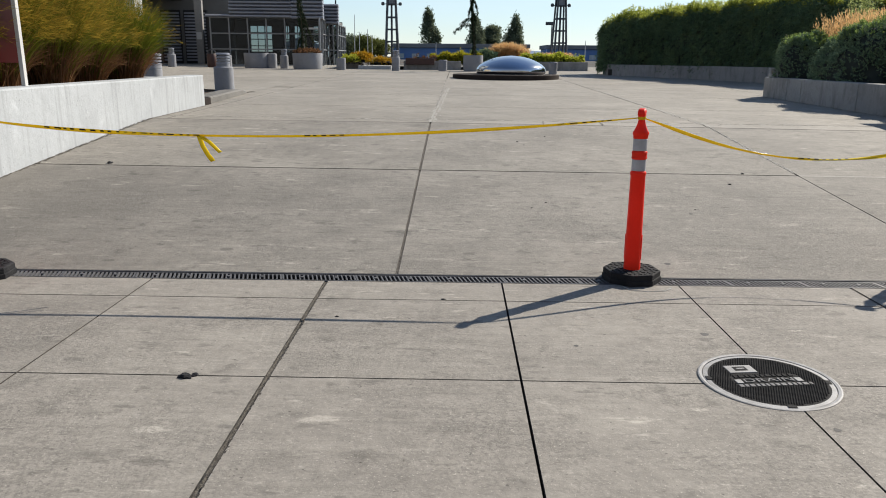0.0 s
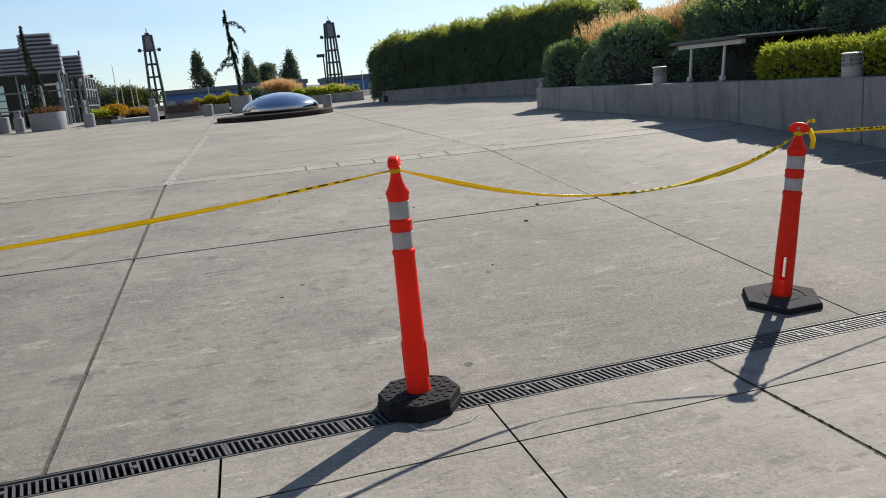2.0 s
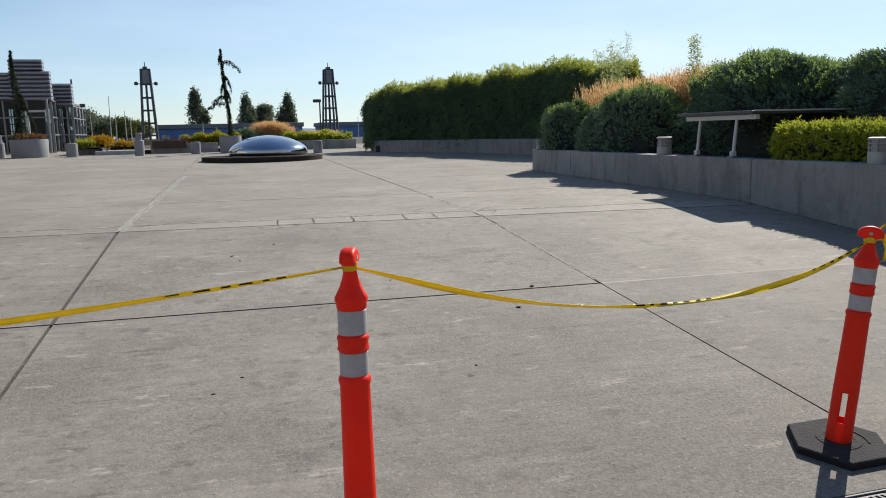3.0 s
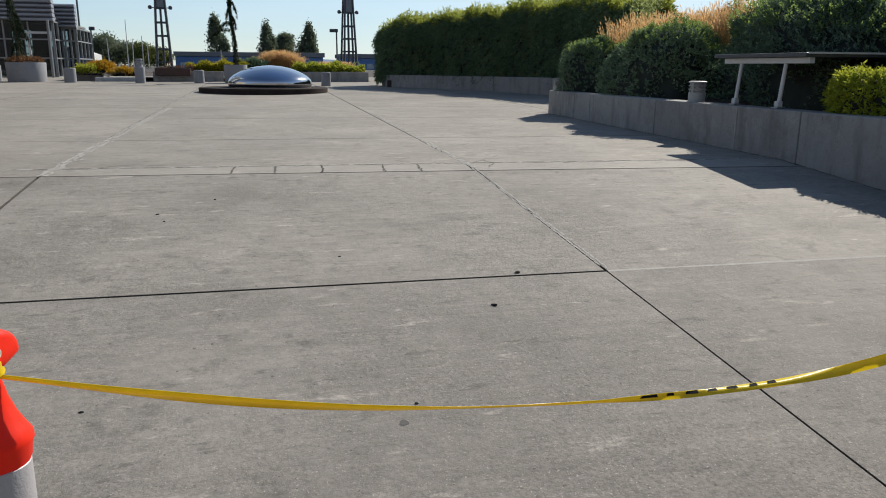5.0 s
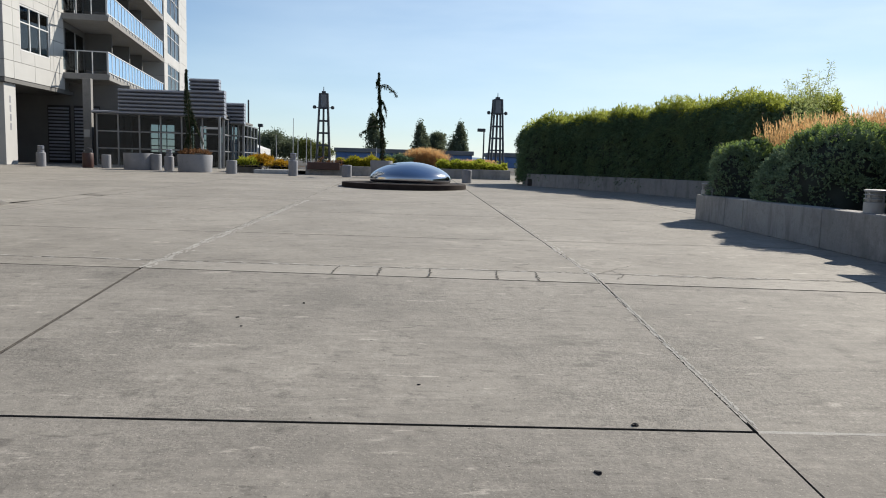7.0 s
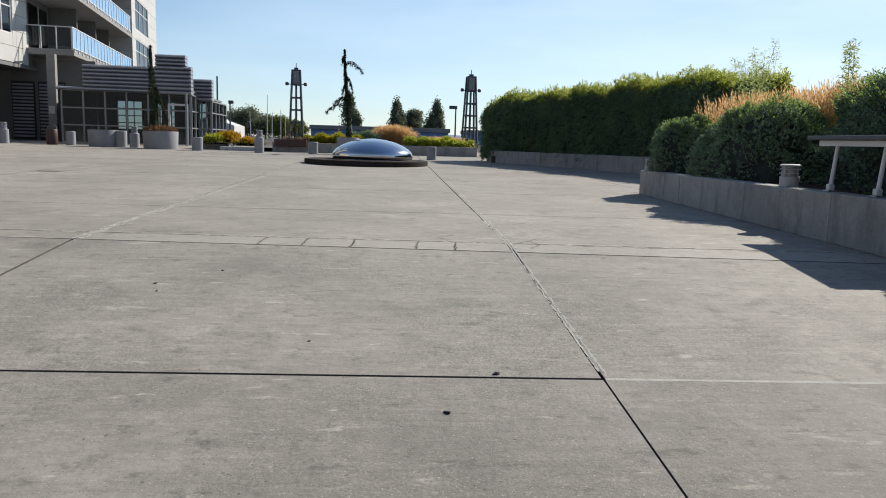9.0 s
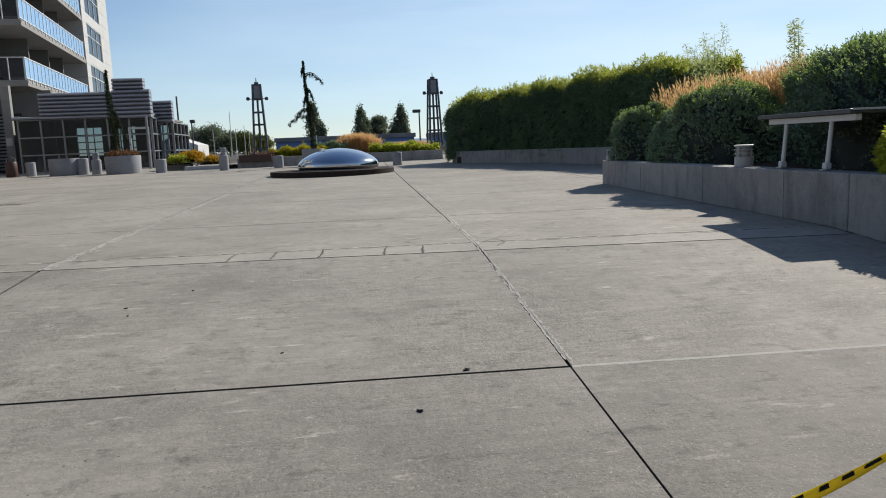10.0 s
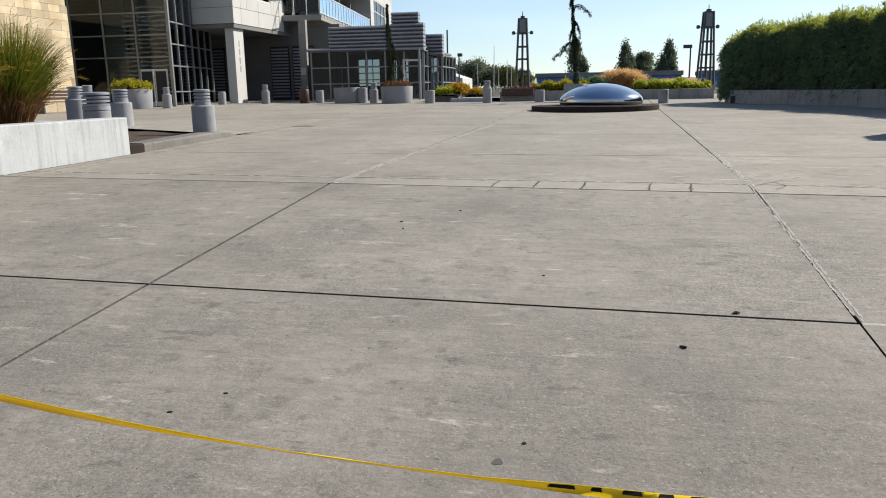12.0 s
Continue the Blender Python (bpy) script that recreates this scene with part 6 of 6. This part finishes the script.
# ---------------------------------------------------------------- beds behind the dome
def bed(x0, x1, y0, y1, h, label, mat=None):
    ob = obj_from("planter_wall", box(x0, x1, y0, y1, gz(y0) - 0.3, gz(y0) + h, 0.015), mat or M_WALL)
    return tagged(ob, label, "planter wall", "planter walls behind the dome")


bed(-4.6, -3.0, 38.0, 38.6, 0.17, "very low white planter wall", M_WHITEWALL)
bed(-2.4, 0.4, 38.2, 38.5, 0.42, "low concrete planter wall")
bed(0.5, 6.6, 38.4, 38.7, 0.42, "low concrete planter wall")
bed(-5.6, -4.5, 39.0, 39.3, 0.25, "low concrete planter wall")
redp = obj_from("planter_box", box(-2.3, -0.9, 38.0, 38.19, gz(38) + 0.24, gz(38) + 0.55, 0.02), M_BIN)
tagged(redp, "dark red planter box front", "planter")
beds = np.array([[[x, y, gz(38) + 0.32] for x in np.linspace(-6, 7.0, 8)] for y in (38.5, 40, 42.5, 45)])
tagged(grid_mesh("soil_bed", beds, M_SOIL), "planted soil behind the dome", "soil", kind="structure")
zb = gz(38) + 0.3
hedge("low_hedge", [(-1.1, 39.2), (0.1, 39.3), (1.3, 39.4)], 0.45, zb, [1.40, 1.52, 1.54], 14000, L_YELLOW, 0.09, 101, "yellow-green low hedge behind the dome", "hedge")
hedge("low_hedge", [(3.4, 39.2), (5.0, 39.3), (6.5, 39.4)], 0.5, zb, [1.42, 1.48, 1.40], 14000, L_BOX, 0.09, 102, "bright green low hedge behind the dome", "hedge")
hedge("low_hedge", [(0.9, 40.4), (2.2, 40.5)], 0.5, zb, [1.68, 1.7], 9000, L_JUNIPER, 0.09, 103, "dark green low hedge behind the dome", "hedge")
mound("flower_bush", (-4.7, 40.0, zb), (0.58, 0.5, 0.36), 2.0, 3000, L_ORANGE, 0.08, 104, "orange-yellow flowering bush by the path", "bush")
mound("flower_bush", (-3.6, 39.2, zb - 0.1), (0.6, 0.4, 0.25), 2.0, 2200, L_ORANGE, 0.07, 105, "low orange flowers by the path", "bush")
mound("flower_bush", (-5.2, 39.6, zb - 0.1), (0.5, 0.4, 0.35), 2.0, 2200, L_BOX, 0.07, 106, "low green planting by the path", "bush")
hedge("low_hedge", [(-2.2, 38.6), (-0.8, 38.6)], 0.16, zb, [1.33, 1.33], 1500, L_FOUNTDRY, 0.07, 107, "rusty dry planting in the red box", "hedge")
for i, (x, hh) in enumerate(((2.15, 0.72), (2.5, 0.92), (2.85, 0.98), (3.2, 0.9), (3.5, 0.7))):
    reed_clump(x, 40.9, zb, 0.55, hh, 700, 110 + i, "golden tan reed grass mound behind the dome", 0.008)
for i, x in enumerate((4.9, 5.4, 5.9)):
    reed_clump(x, 41.5, zb, 0.5, 0.52, 220, 120 + i, "tan reed grass behind the bright hedge", 0.008)


# ---------------------------------------------------------------- light towers, lamps, masts
def light_tower(x, y, label):
    root = holder("light_tower", x, y, 0.85, 8, label, "tower", "steel light towers")
    b, t, h = 0.66, 0.37, 7.1
    for sx in (-1, 1):
        for sy in (-1, 1):
            part("leg", tube([(sx * b, sy * b, 0), (sx * t, sy * t, h)], 0.115, 0.10, 6), M_DARKSTEEL, root)
    part("core_pole", tube([(0, 0, 0), (0, 0, h)], 0.12, 0.10, 8), M_DARKSTEEL, root)
    for z in (0.9, 2.06, 3.26, 4.44, 5.70):
        q = b + (t - b) * z / h
        bm = bmesh.new()
        for s in (-1, 1):
            box(-q, q, s * q - 0.05, s * q + 0.05, z - 0.07, z + 0.07, 0, bm)
            box(s * q - 0.05, s * q + 0.05, -q, q, z - 0.07, z + 0.07, 0, bm)
        part("brace_ring", bm, M_DARKSTEEL, root)
    part("lantern", prism([(-0.37, -0.37), (0.37, -0.37), (0.37, 0.37), (-0.37, 0.37)], 5.77, 7.0, bevel=0.02), M_MULLION, root, "grey louvred lantern head")
    part("cap", box(-0.40, 0.40, -0.40, 0.40, 7.0, 7.12, 0.02), M_DARKSTEEL, root)
    part("cap_block", box(-0.2, 0.2, -0.2, 0.2, 7.12, 7.32, 0.02), M_DARKSTEEL, root)
    part("finial", tube([(0, 0, 7.3), (0, 0, 7.75)], 0.05, 0.03, 6), M_DARKSTEEL, root)
    for s in (-1, 1):
        arm = part("arm", tube([(s * 0.4, 0, 5.72), (s * 0.80, 0, 5.75)], 0.04, None, 6), M_DARKSTEEL, root)
        part("lamp_head", lathe([(0.10, -0.16), (0.17, -0.1), (0.17, 0.1), (0.08, 0.17)], 10, None, pose(s * 0.88, 0, 5.76)), M_DARKSTEEL, arm)
    part("plinth", box(-0.8, 0.8, -0.8, 0.8, -0.3, 0.5, 0.03), M_STONE, root, "pale stone plinth")
    return root


light_tower(-6.6, 80.0, "dark steel lattice light tower on a stone plinth")
light_tower(10.6, 80.3, "dark steel lattice light tower beyond the hedge")


def street_lamp(x, y, h, side, label):
    root = holder("street_lamp", x, y, 0.85, 0, label, "street lamp")
    part("pole", tube([(0, 0, 0), (0, 0, h)], 0.07, 0.05, 8), M_DARKSTEEL, root)
    part("head", box(min(0, side) - 0.1, max(0, side) + 0.1, -0.15, 0.15, h - 0.12, h + 0.12, 0.03), M_DARKSTEEL, root, "flat lamp head")


street_lamp(-9.2, 62.0, 3.05, 0.15, "dark street lamp by the water")
street_lamp(7.6, 62.0, 3.2, -0.4, "dark street lamp near the hedge")
flag = obj_from("flag_pole", tube([(-7.85, 52, 0.8), (-7.85, 52, 5.0)], 0.06, 0.05, 8), M_DARKSTEEL)
tagged(flag, "plain dark pole beside the pavilion", "pole")
m_rng = random.Random(6)
for x, h in ((-15.6, 7.5), (-14.9, 5.0), (-13.6, 5.4), (-12.9, 4.6), (-18.0, 5.0), (-3.2, 3.6), (19.5, 4.0)):
    mast = obj_from("boat_mast", tube([(x, 118, 0.5), (x + m_rng.uniform(-0.1, 0.1), 118, h)], 0.07, 0.04, 6), M_GALV)
    tagged(mast, "thin pale boat mast in the far marina", "mast", "boat masts")


def shed(x0, x1, y, z1, label, wall_mat, roof_mat, bays, seed):
    root = holder("waterfront_building", (x0 + x1) / 2, y, 0.4, 0, label, "building")
    w = (x1 - x0) / 2
    part("wall", box(-w, w, 0, 12, -0.5, z1 - 0.4 - 0.8, 0.0), wall_mat, root)
    part("roof", box(-w - 0.3, w + 0.3, -0.4, 12.4, z1 - 1.19, z1 - 0.4, 0.05), roof_mat, root, "flat grey roof edge")
    for k in range(bays):
        x = -w + 2 * w * (k + 0.5) / bays
        win = part("window", box(x - 0.7, x + 0.7, -0.06, 0.02, 0.7, 1.6), M_CURTAIN, root, "small pale window")
        part("frame", box(x - 0.04, x + 0.04, -0.10, -0.061, 0.7, 1.6), M_FRAME, win)
    for k in range(bays * 3):
        x = -w + 2 * w * k / (bays * 3)
        part("cladding_rib", box(x - 0.05, x + 0.05, -0.05, -0.001, -0.5, z1 - 1.2), wall_mat, root)


shed(-12.5, 13.8, 150, 3.9, "long low blue-clad waterfront building with a grey roof", M_BLUE, M_ROOFGREY, 9, 1)
shed(18.0, 40.0, 155, 3.9, "blue-clad waterfront shed beyond the hedge", M_BLUE, M_ROOFGREY, 6, 2)
boat = holder("boat_shed", -24.5, 120.0, 0.4, 0, "white pitched marina roof", "building")
bm = bmesh.new()
tri = [(-3.7, -0.4), (3.7, -0.4), (3.7, 2.5), (0, 3.8), (-3.7, 2.5)]
fa = [bm.verts.new((x, 0, z)) for x, z in tri]
fb2 = [bm.verts.new((x, 8, z)) for x, z in tri]
bm.faces.new(fa), bm.faces.new(list(reversed(fb2)))
for k in range(5):
    bm.faces.new((fa[k], fb2[k], fb2[(k + 1) % 5], fa[(k + 1) % 5]))
bmesh.ops.recalc_face_normals(bm, faces=bm.faces)
part("roof", bm, M_WHITE, boat)


def far_tree(x, y, z, h, w, shape, leaf, seed, label):
    """A far tree: tapered trunk, limbs, a crown of clumped leaves."""
    rng = np.random.default_rng(seed)
    root = holder("tree", x, y, z, 0, label, "tree")
    part("trunk", tube([(0, 0, 0), (0.1, 0, h * 0.45), (0.0, 0.1, h * 0.9)], 0.03 * h, 0.005 * h, 7), M_BARK, root)
    pts, dirs = [], []
    clumps = 34
    for c in range(clumps):
        f = rng.uniform(0.12 if shape == "spire" else 0.35, 1.0)
        if shape == "spire":
            rr = w * min(1.0, 2.2 * (1.02 - f)) * rng.uniform(0.35, 1.0)
        else:
            rr = w * math.sqrt(max(0.05, 1 - ((f - 0.62) / 0.42) ** 2)) * rng.uniform(0.3, 1.0)
        a = rng.uniform(0, 2 * np.pi)
        ctr = np.array([rr * math.cos(a), rr * math.sin(a), h * f])
        if c < 9:
            part("limb", tube([(0, 0, h * f * 0.72), tuple(ctr * [0.5, 0.5, 0.88]), tuple(ctr)], 0.012 * h, 0.004 * h, 5), M_BARK, root)
        s = w * (0.30 if shape == "spire" else 0.34)
        q = rng.normal(0, s * 0.55, (260, 3)) * ([0.8, 0.8, 1.9] if shape == "spire" else [1.1, 1.1, 0.8])
        pts.append(ctr + q)
        dirs.append(unit(q + [0, 0, 0.3]))
    leaves("crown", np.concatenate(pts), np.concatenate(dirs), 0.075 * h ** 0.5 * 1.6, 0.05 * h ** 0.5, leaf, rng, root, spread=0.7)
    return root


far_tree(-6.2, 165, 0.5, 9.2, 2.3, "spire", L_TREE, 201, "dark poplar-shaped tree beyond the blue building")
far_tree(3.7, 168, 0.5, 8.4, 2.2, "spire", L_TREE, 202, "dark upright tree beyond the blue building")
far_tree(12.5, 168, 0.5, 8.2, 2.3, "spire", L_TREE, 203, "dark upright tree beyond the blue building")
far_tree(7.8, 172, 0.5, 7.0, 2.4, "round", L_TREE, 204, "loose rounded tree beyond the blue building")
far_tree(-25.0, 150, 0.3, 5.6, 3.4, "round", L_TREE, 205, "broad dark tree by the marina")
far_tree(-21.5, 152, 0.3, 4.6, 2.4, "round", L_TREE, 206, "broad dark tree by the marina")
far_tree(-16.6, 140, 0.3, 4.2, 2.3, "round", L_TREELIT, 207, "pale green tree by the marina")
far_tree(-14.4, 142, 0.3, 3.6, 1.8, "round", L_TREELIT, 208, "pale green tree by the marina")
hill = np.array([[[x, 1300 + 40 * k, -5 + (k * (13 + 7 * math.sin(x * 0.006) + 4 * math.sin(x * 0.017 + 1)))] for x in np.linspace(-1300, 1300, 60)] for k in (0, 1)])
tagged(grid_mesh("backdrop", hill, M_HILL), "hazy blue hills across the water", "hill", kind="structure")


# ---------------------------------------------------------------- litter, spots, chips
def debris(x, y, s, seed):
    r = random.Random(seed)
    bm = bmesh.new()
    bmesh.ops.create_icosphere(bm, subdivisions=2, radius=1.0)
    for v in bm.verts:
        n = noise.noise(v.co * 1.7 + Vector((seed, 0, 0)))
        v.co = Vector((v.co.x * s * (1 + 0.5 * n), v.co.y * s * 0.7 * (1 + 0.5 * n), max(-0.2, v.co.z) * s * 0.42 * (1 + 0.6 * n)))
    bmesh.ops.transform(bm, matrix=pose(x, y, gz(y) + s * 0.06, 0, 0, r.uniform(0, 360)), verts=bm.verts)
    ob = obj_from("dead_leaf", bm, M_RUBBER)
    return tagged(ob, "small dark crumpled dead leaf on the slab", "leaf litter", "dead leaves on the paving")


for i, (x, y, s) in enumerate(((3.05, 8.44, 0.021), (3.35, 8.92, 0.022), (-0.96, 4.03, 0.034), (-0.92, 4.05, 0.022), (-3.6, 9.1, 0.04), (1.05, 10.6, 0.015), (1.45, 11.0, 0.014), (1.12, 10.4, 0.011),
                                (2.415, 7.486, 0.011), (1.10, 7.67, 0.011), (0.95, 7.48, 0.011), (0.2, 5.25, 0.014), (-0.4, 4.9, 0.012), (1.6, 3.9, 0.01), (2.3, 9.4, 0.012))):
    debris(x, y, s, i)


def spot(x, y, rx, ry, seed):
    rng = random.Random(seed)
    bm = bmesh.new()
    ring = []
    for k in range(18):
        a = 2 * math.pi * k / 18
        f = 1 + 0.12 * math.sin(3 * a + seed) + rng.uniform(-0.05, 0.05)
        px, py = x + rx * f * math.cos(a), y + ry * f * math.sin(a)
        ring.append(bm.verts.new((px, py, gz(py) + 0.0012)))
    bm.faces.new(ring)
    return tagged(obj_from("gum_spot", bm, M_STAIN), "old dark gum spot trodden into the concrete", "stain", "gum spots")


for i, (x, y, r) in enumerate(((1.79, 6.06, 0.022), (1.62, 4.70, 0.022), (1.80, 3.62, 0.014), (2.337, 7.35, 0.019), (2.4, 3.4, 0.02), (0.9, 4.5, 0.012))):
    spot(x, y, r, r * 1.1, i)


def chips(name, a, b, n, width, size, seed, label, mat=None):
    """Broken, chalky edges along a joint: many thin flakes."""
    rng = np.random.default_rng(seed)
    vs, loops = [], []
    for i in range(n):
        f = rng.uniform(0, 1)
        side = rng.choice([-1, 1])
        c = np.array(a) + (np.array(b) - np.array(a)) * f
        d = (np.array(b) - np.array(a)) / np.linalg.norm(np.array(b) - np.array(a))
        nn = np.array([-d[1], d[0]])
        c = c + nn * side * (0.008 + abs(rng.normal(0, width)))
        L, W = size * rng.uniform(0.4, 1.8), size * rng.uniform(0.12, 0.4)
        base = len(vs)
        m = 6
        for k in range(m):
            t = 2 * np.pi * k / m + rng.uniform(-0.3, 0.3)
            q = c + d * L * np.cos(t) + nn * W * np.sin(t)
            vs.append((q[0], q[1], gz(q[1]) + 0.0014 + 0.0002 * (i % 5)))
        loops += list(range(base, base + m))
    ob = raw_mesh(name, np.array(vs), 6, loops, mat or M_SPALL)
    return tagged(ob, label, "chipped concrete", kind="stuff")


chips("joint_chips", (3.935, 8.9), (3.925, 12.0), 620, 0.007, 0.018, 1, "pale chipped edge along a slab joint")
chips("joint_chips", (3.93, 12.0), (4.0, 21.5), 420, 0.02, 0.035, 2, "pale chipped edge along a slab joint")
chips("joint_chips", (-0.12, 12.1), (0.0, 21.5), 900, 0.025, 0.04, 3, "pale chipped edge along a slab joint")
chips("joint_chips", (-4.3, 12.76), (7.4, 12.10), 420, 0.02, 0.04, 5, "pale chipped edges along the repaired strip")
def joint_fill(xa, ya, xb, yb, w, label):
    bm = bmesh.new()
    n = 40
    jr = random.Random(3)
    prev = None
    for k in range(n + 1):
        x, y = xa + (xb - xa) * k / n, ya + (yb - ya) * k / n
        ww = w * jr.uniform(0.7, 1.2)
        a, b = bm.verts.new((x, y - ww, gz(y - ww) - 0.0006)), bm.verts.new((x, y + ww, gz(y + ww) + 0.0008))
        if prev:
            bm.faces.new((prev[0], a, b, prev[1]))
        prev = (a, b)
    return tagged(obj_from("joint_filler", bm, M_SPALL), label, "joint filler", kind="structure")


def joint_fill_y(x, ya, yb, w, label):
    bm = bmesh.new()
    n = int((yb - ya) * 14)
    jr = random.Random(9)
    prev = None
    for k in range(n + 1):
        y = ya + (yb - ya) * k / n
        a = bm.verts.new((x - w * jr.uniform(0.0, 1.1), y, gz(y) - 0.0015))
        b = bm.verts.new((x + w * jr.uniform(0.3, 1.6), y, gz(y) + 0.0012))
        if prev and jr.random() < 0.72:
            bm.faces.new((prev[0], prev[1], b, a))
        prev = (a, b)
    return tagged(obj_from("joint_filler", bm, M_SPALL), label, "joint filler", kind="structure")


joint_fill(3.93, 8.86, 7.5, 8.79, 0.014, "pale dust filling a slab joint")
joint_fill_y(-0.13, 12.2, 27.5, 0.012, "pale sealant in a lengthwise joint")
joint_fill_y(3.92, 12.1, 13.6, 0.010, "pale sealant in a lengthwise joint")
joint_fill_y(3.928, 9.0, 11.4, 0.007, "broken pale sealant beside a lengthwise joint")
def packed_joint(x, ya, yb, w, seed, label, depth=0.004):
    """Dirt and moss packed into an open joint: a lumpy ragged strip just below the slab faces."""
    jr = np.random.default_rng(seed)
    n = int((yb - ya) * 70)
    ys = np.linspace(ya, yb, n)
    cols = np.array([-1.0, -0.45, 0.1, 0.55, 1.0])
    pts = np.array([[[x + w * c, y, gz(y) - depth + jr.normal(0, 0.0018) - 0.002 * (abs(c) < 0.5)] for c in cols] for y in ys])
    return tagged(grid_mesh("joint_filler", pts, M_JOINTFILL), label, "joint filler", kind="structure")


packed_joint(-0.585, -3.2, 5.61, 0.0100, 1, "brown grit and moss packed in a wide slab joint", 0.006)
packed_joint(2.87, -3.2, 5.61, 0.0068, 2, "brown grit packed in a slab joint", 0.0035)
packed_joint(-0.13, 5.80, 8.88, 0.010, 3, "grey grit packed in the ramp joint", 0.003)
packed_joint(-0.13, 8.95, 11.98, 0.012, 4, "grey grit packed in the ramp joint", 0.003)
chips("joint_grit", (-0.58, 2.6), (-0.58, 5.62), 150, 0.003, 0.010, 6, "dark grit and moss along a wide joint", M_JOINT)
chips("joint_grit", (2.87, 3.0), (2.87, 5.62), 90, 0.002, 0.010, 7, "dark grit along a joint", M_JOINT)


chips("wall_foot_dirt", (-4.41, 5.9), (-4.41, 14.8), 900, 0.012, 0.03, 8, "dark dirt and moss along the foot of the white wall", M_JOINTFILL)
chips("wall_foot_dirt", (7.56, 6.0), (7.56, 19.0), 700, 0.010, 0.03, 9, "dark dirt along the foot of the grey wall", M_JOINTFILL)


def crack(points, width, seed):
    """A fine broken crack in a slab."""
    r = random.Random(seed)
    bm = bmesh.new()
    prev = None
    pts = []
    for (xa, ya), (xb, yb) in zip(points, points[1:]):
        for k in range(8):
            f = k / 8
            pts.append((xa + (xb - xa) * f + r.uniform(-0.014, 0.014), ya + (yb - ya) * f + r.uniform(-0.014, 0.014)))
    pts.append(points[-1])
    for i, (x, y) in enumerate(pts):
        qx, qy = pts[min(i + 1, len(pts) - 1)]
        ox, oy = pts[max(i - 1, 0)]
        d = Vector((qx - ox, qy - oy)).normalized()
        w = width * r.uniform(0.3, 1.2) * (0.3 if i in (0, len(pts) - 1) else 1)
        a = bm.verts.new((x - d.y * w, y + d.x * w, gz(y) + 0.0022))
        b = bm.verts.new((x + d.y * w, y - d.x * w, gz(y) + 0.0022))
        if prev:
            bm.faces.new((prev[0], prev[1], b, a))
        prev = (a, b)
    return tagged(obj_from("crack", bm, M_JOINT), "fine dark crack across the worn slab", "crack", "cracks in the paving")


def strip_y(x):
    return 11.95 - 0.055 * (x - 1.9)


for i, x in enumerate((1.55, 1.95, 2.4, 3.02, 3.38)):
    crack([(x, strip_y(x)), (x + 0.012 * (i % 3), strip_y(x) + 0.23), (x + 0.03, strip_y(x) + 0.47)], 0.007, i)
crack([(3.38, 12.35), (3.25, 12.6), (3.45, 12.85), (3.1, 13.0)], 0.004, 9)
crack([(4.0, 12.3), (4.5, 12.9), (5.0, 12.75)], 0.004, 10)
crack([(0.0, 12.4), (0.6, 12.75), (0.9, 12.6)], 0.005, 11)
crack([(4.1, 12.0), (4.25, 12.25), (4.15, 12.5)], 0.006, 12)
crack([(4.6, 14.9), (5.1, 14.6), (5.9, 14.9)], 0.004, 13)
crack([(0.4, 14.9), (1.4, 15.0), (3.2, 14.8)], 0.004, 14)

# ---------------------------------------------------------------- paving slabs
XS_A = [-5.1, -4.08, -2.915, -1.75, -0.585, 0.58, 1.745, 2.87, 4.04, 5.2, 6.37, 7.53]
YS_A = [-3.3, -2.1, -0.85, 0.38, 1.6, 2.83, 4.05, 5.235, 5.622]
for ya, yb in zip(YS_A, YS_A[1:]):
    for xa, xb in zip(XS_A, XS_A[1:]):
        wide = {-0.585: 0.011, 2.87: 0.008, 0.58: 0.0045, -4.08: 0.004}
        slab([(xa, ya), (xb, ya), (xb, yb), (xa, yb)], apron, M_APRON, 0.06, 0.0035, 0.003, 0.0032, 0.0008 if yb == 5.622 else 0.0032, wide.get(xa, 0.0032), wide.get(xb, 0.0032), 0.0015)
ROWS_P = [(5.782, 0.0), (8.90, -0.02), (11.95, -0.055), (12.42, -0.055), (14.98, -0.045), (18.5, -0.04), (21.6, -0.03), (24.7, -0.02), (27.8, 0.0), (30.9, 0.0), (34.0, 0.0), (37.1, 0.0), (40.2, 0.0), (43.3, 0.0), (46.4, 0.0)]
XS_RAMP = [-4.6, -0.13, 3.92, 7.9]
XS_P = [-0.13 + 4.05 * k for k in range(-8, 4)]
for k, (ra, rb) in enumerate(zip(ROWS_P, ROWS_P[1:])):
    for xa, xb in zip(XS_RAMP if k < 2 else XS_P, (XS_RAMP if k < 2 else XS_P)[1:]):
        if k < 5 and k > 1 and xb < -4.0:
            if xb < -4.3:
                continue
            xa = -4.72
        c = [(xa, joint_y(ra, xa)), (xb, joint_y(ra, xb)), (xb, joint_y(rb, xb)), (xa, joint_y(rb, xa))]
        west = {-0.13: 0.008 if k == 0 else 0.011, 3.92: 0.003 if k == 0 else 0.007}.get(xa) if k < 2 else None
        east = {-0.13: 0.008 if k == 0 else 0.011, 3.92: 0.003 if k == 0 else 0.007}.get(xb) if k < 2 else None
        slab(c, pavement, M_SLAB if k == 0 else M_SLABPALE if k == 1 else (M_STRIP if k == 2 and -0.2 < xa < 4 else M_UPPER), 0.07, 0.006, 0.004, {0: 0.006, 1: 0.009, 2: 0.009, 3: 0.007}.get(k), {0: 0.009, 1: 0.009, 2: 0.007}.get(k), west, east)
# slabs round the soil island
for xa, xb in zip(XS_P[:7], XS_P[1:8]):
    for ya, yb in ((21.2, 21.55),):
        slab([(xa, ya), (xb, ya), (xb, yb), (xa, yb)], pavement, M_SLAB)
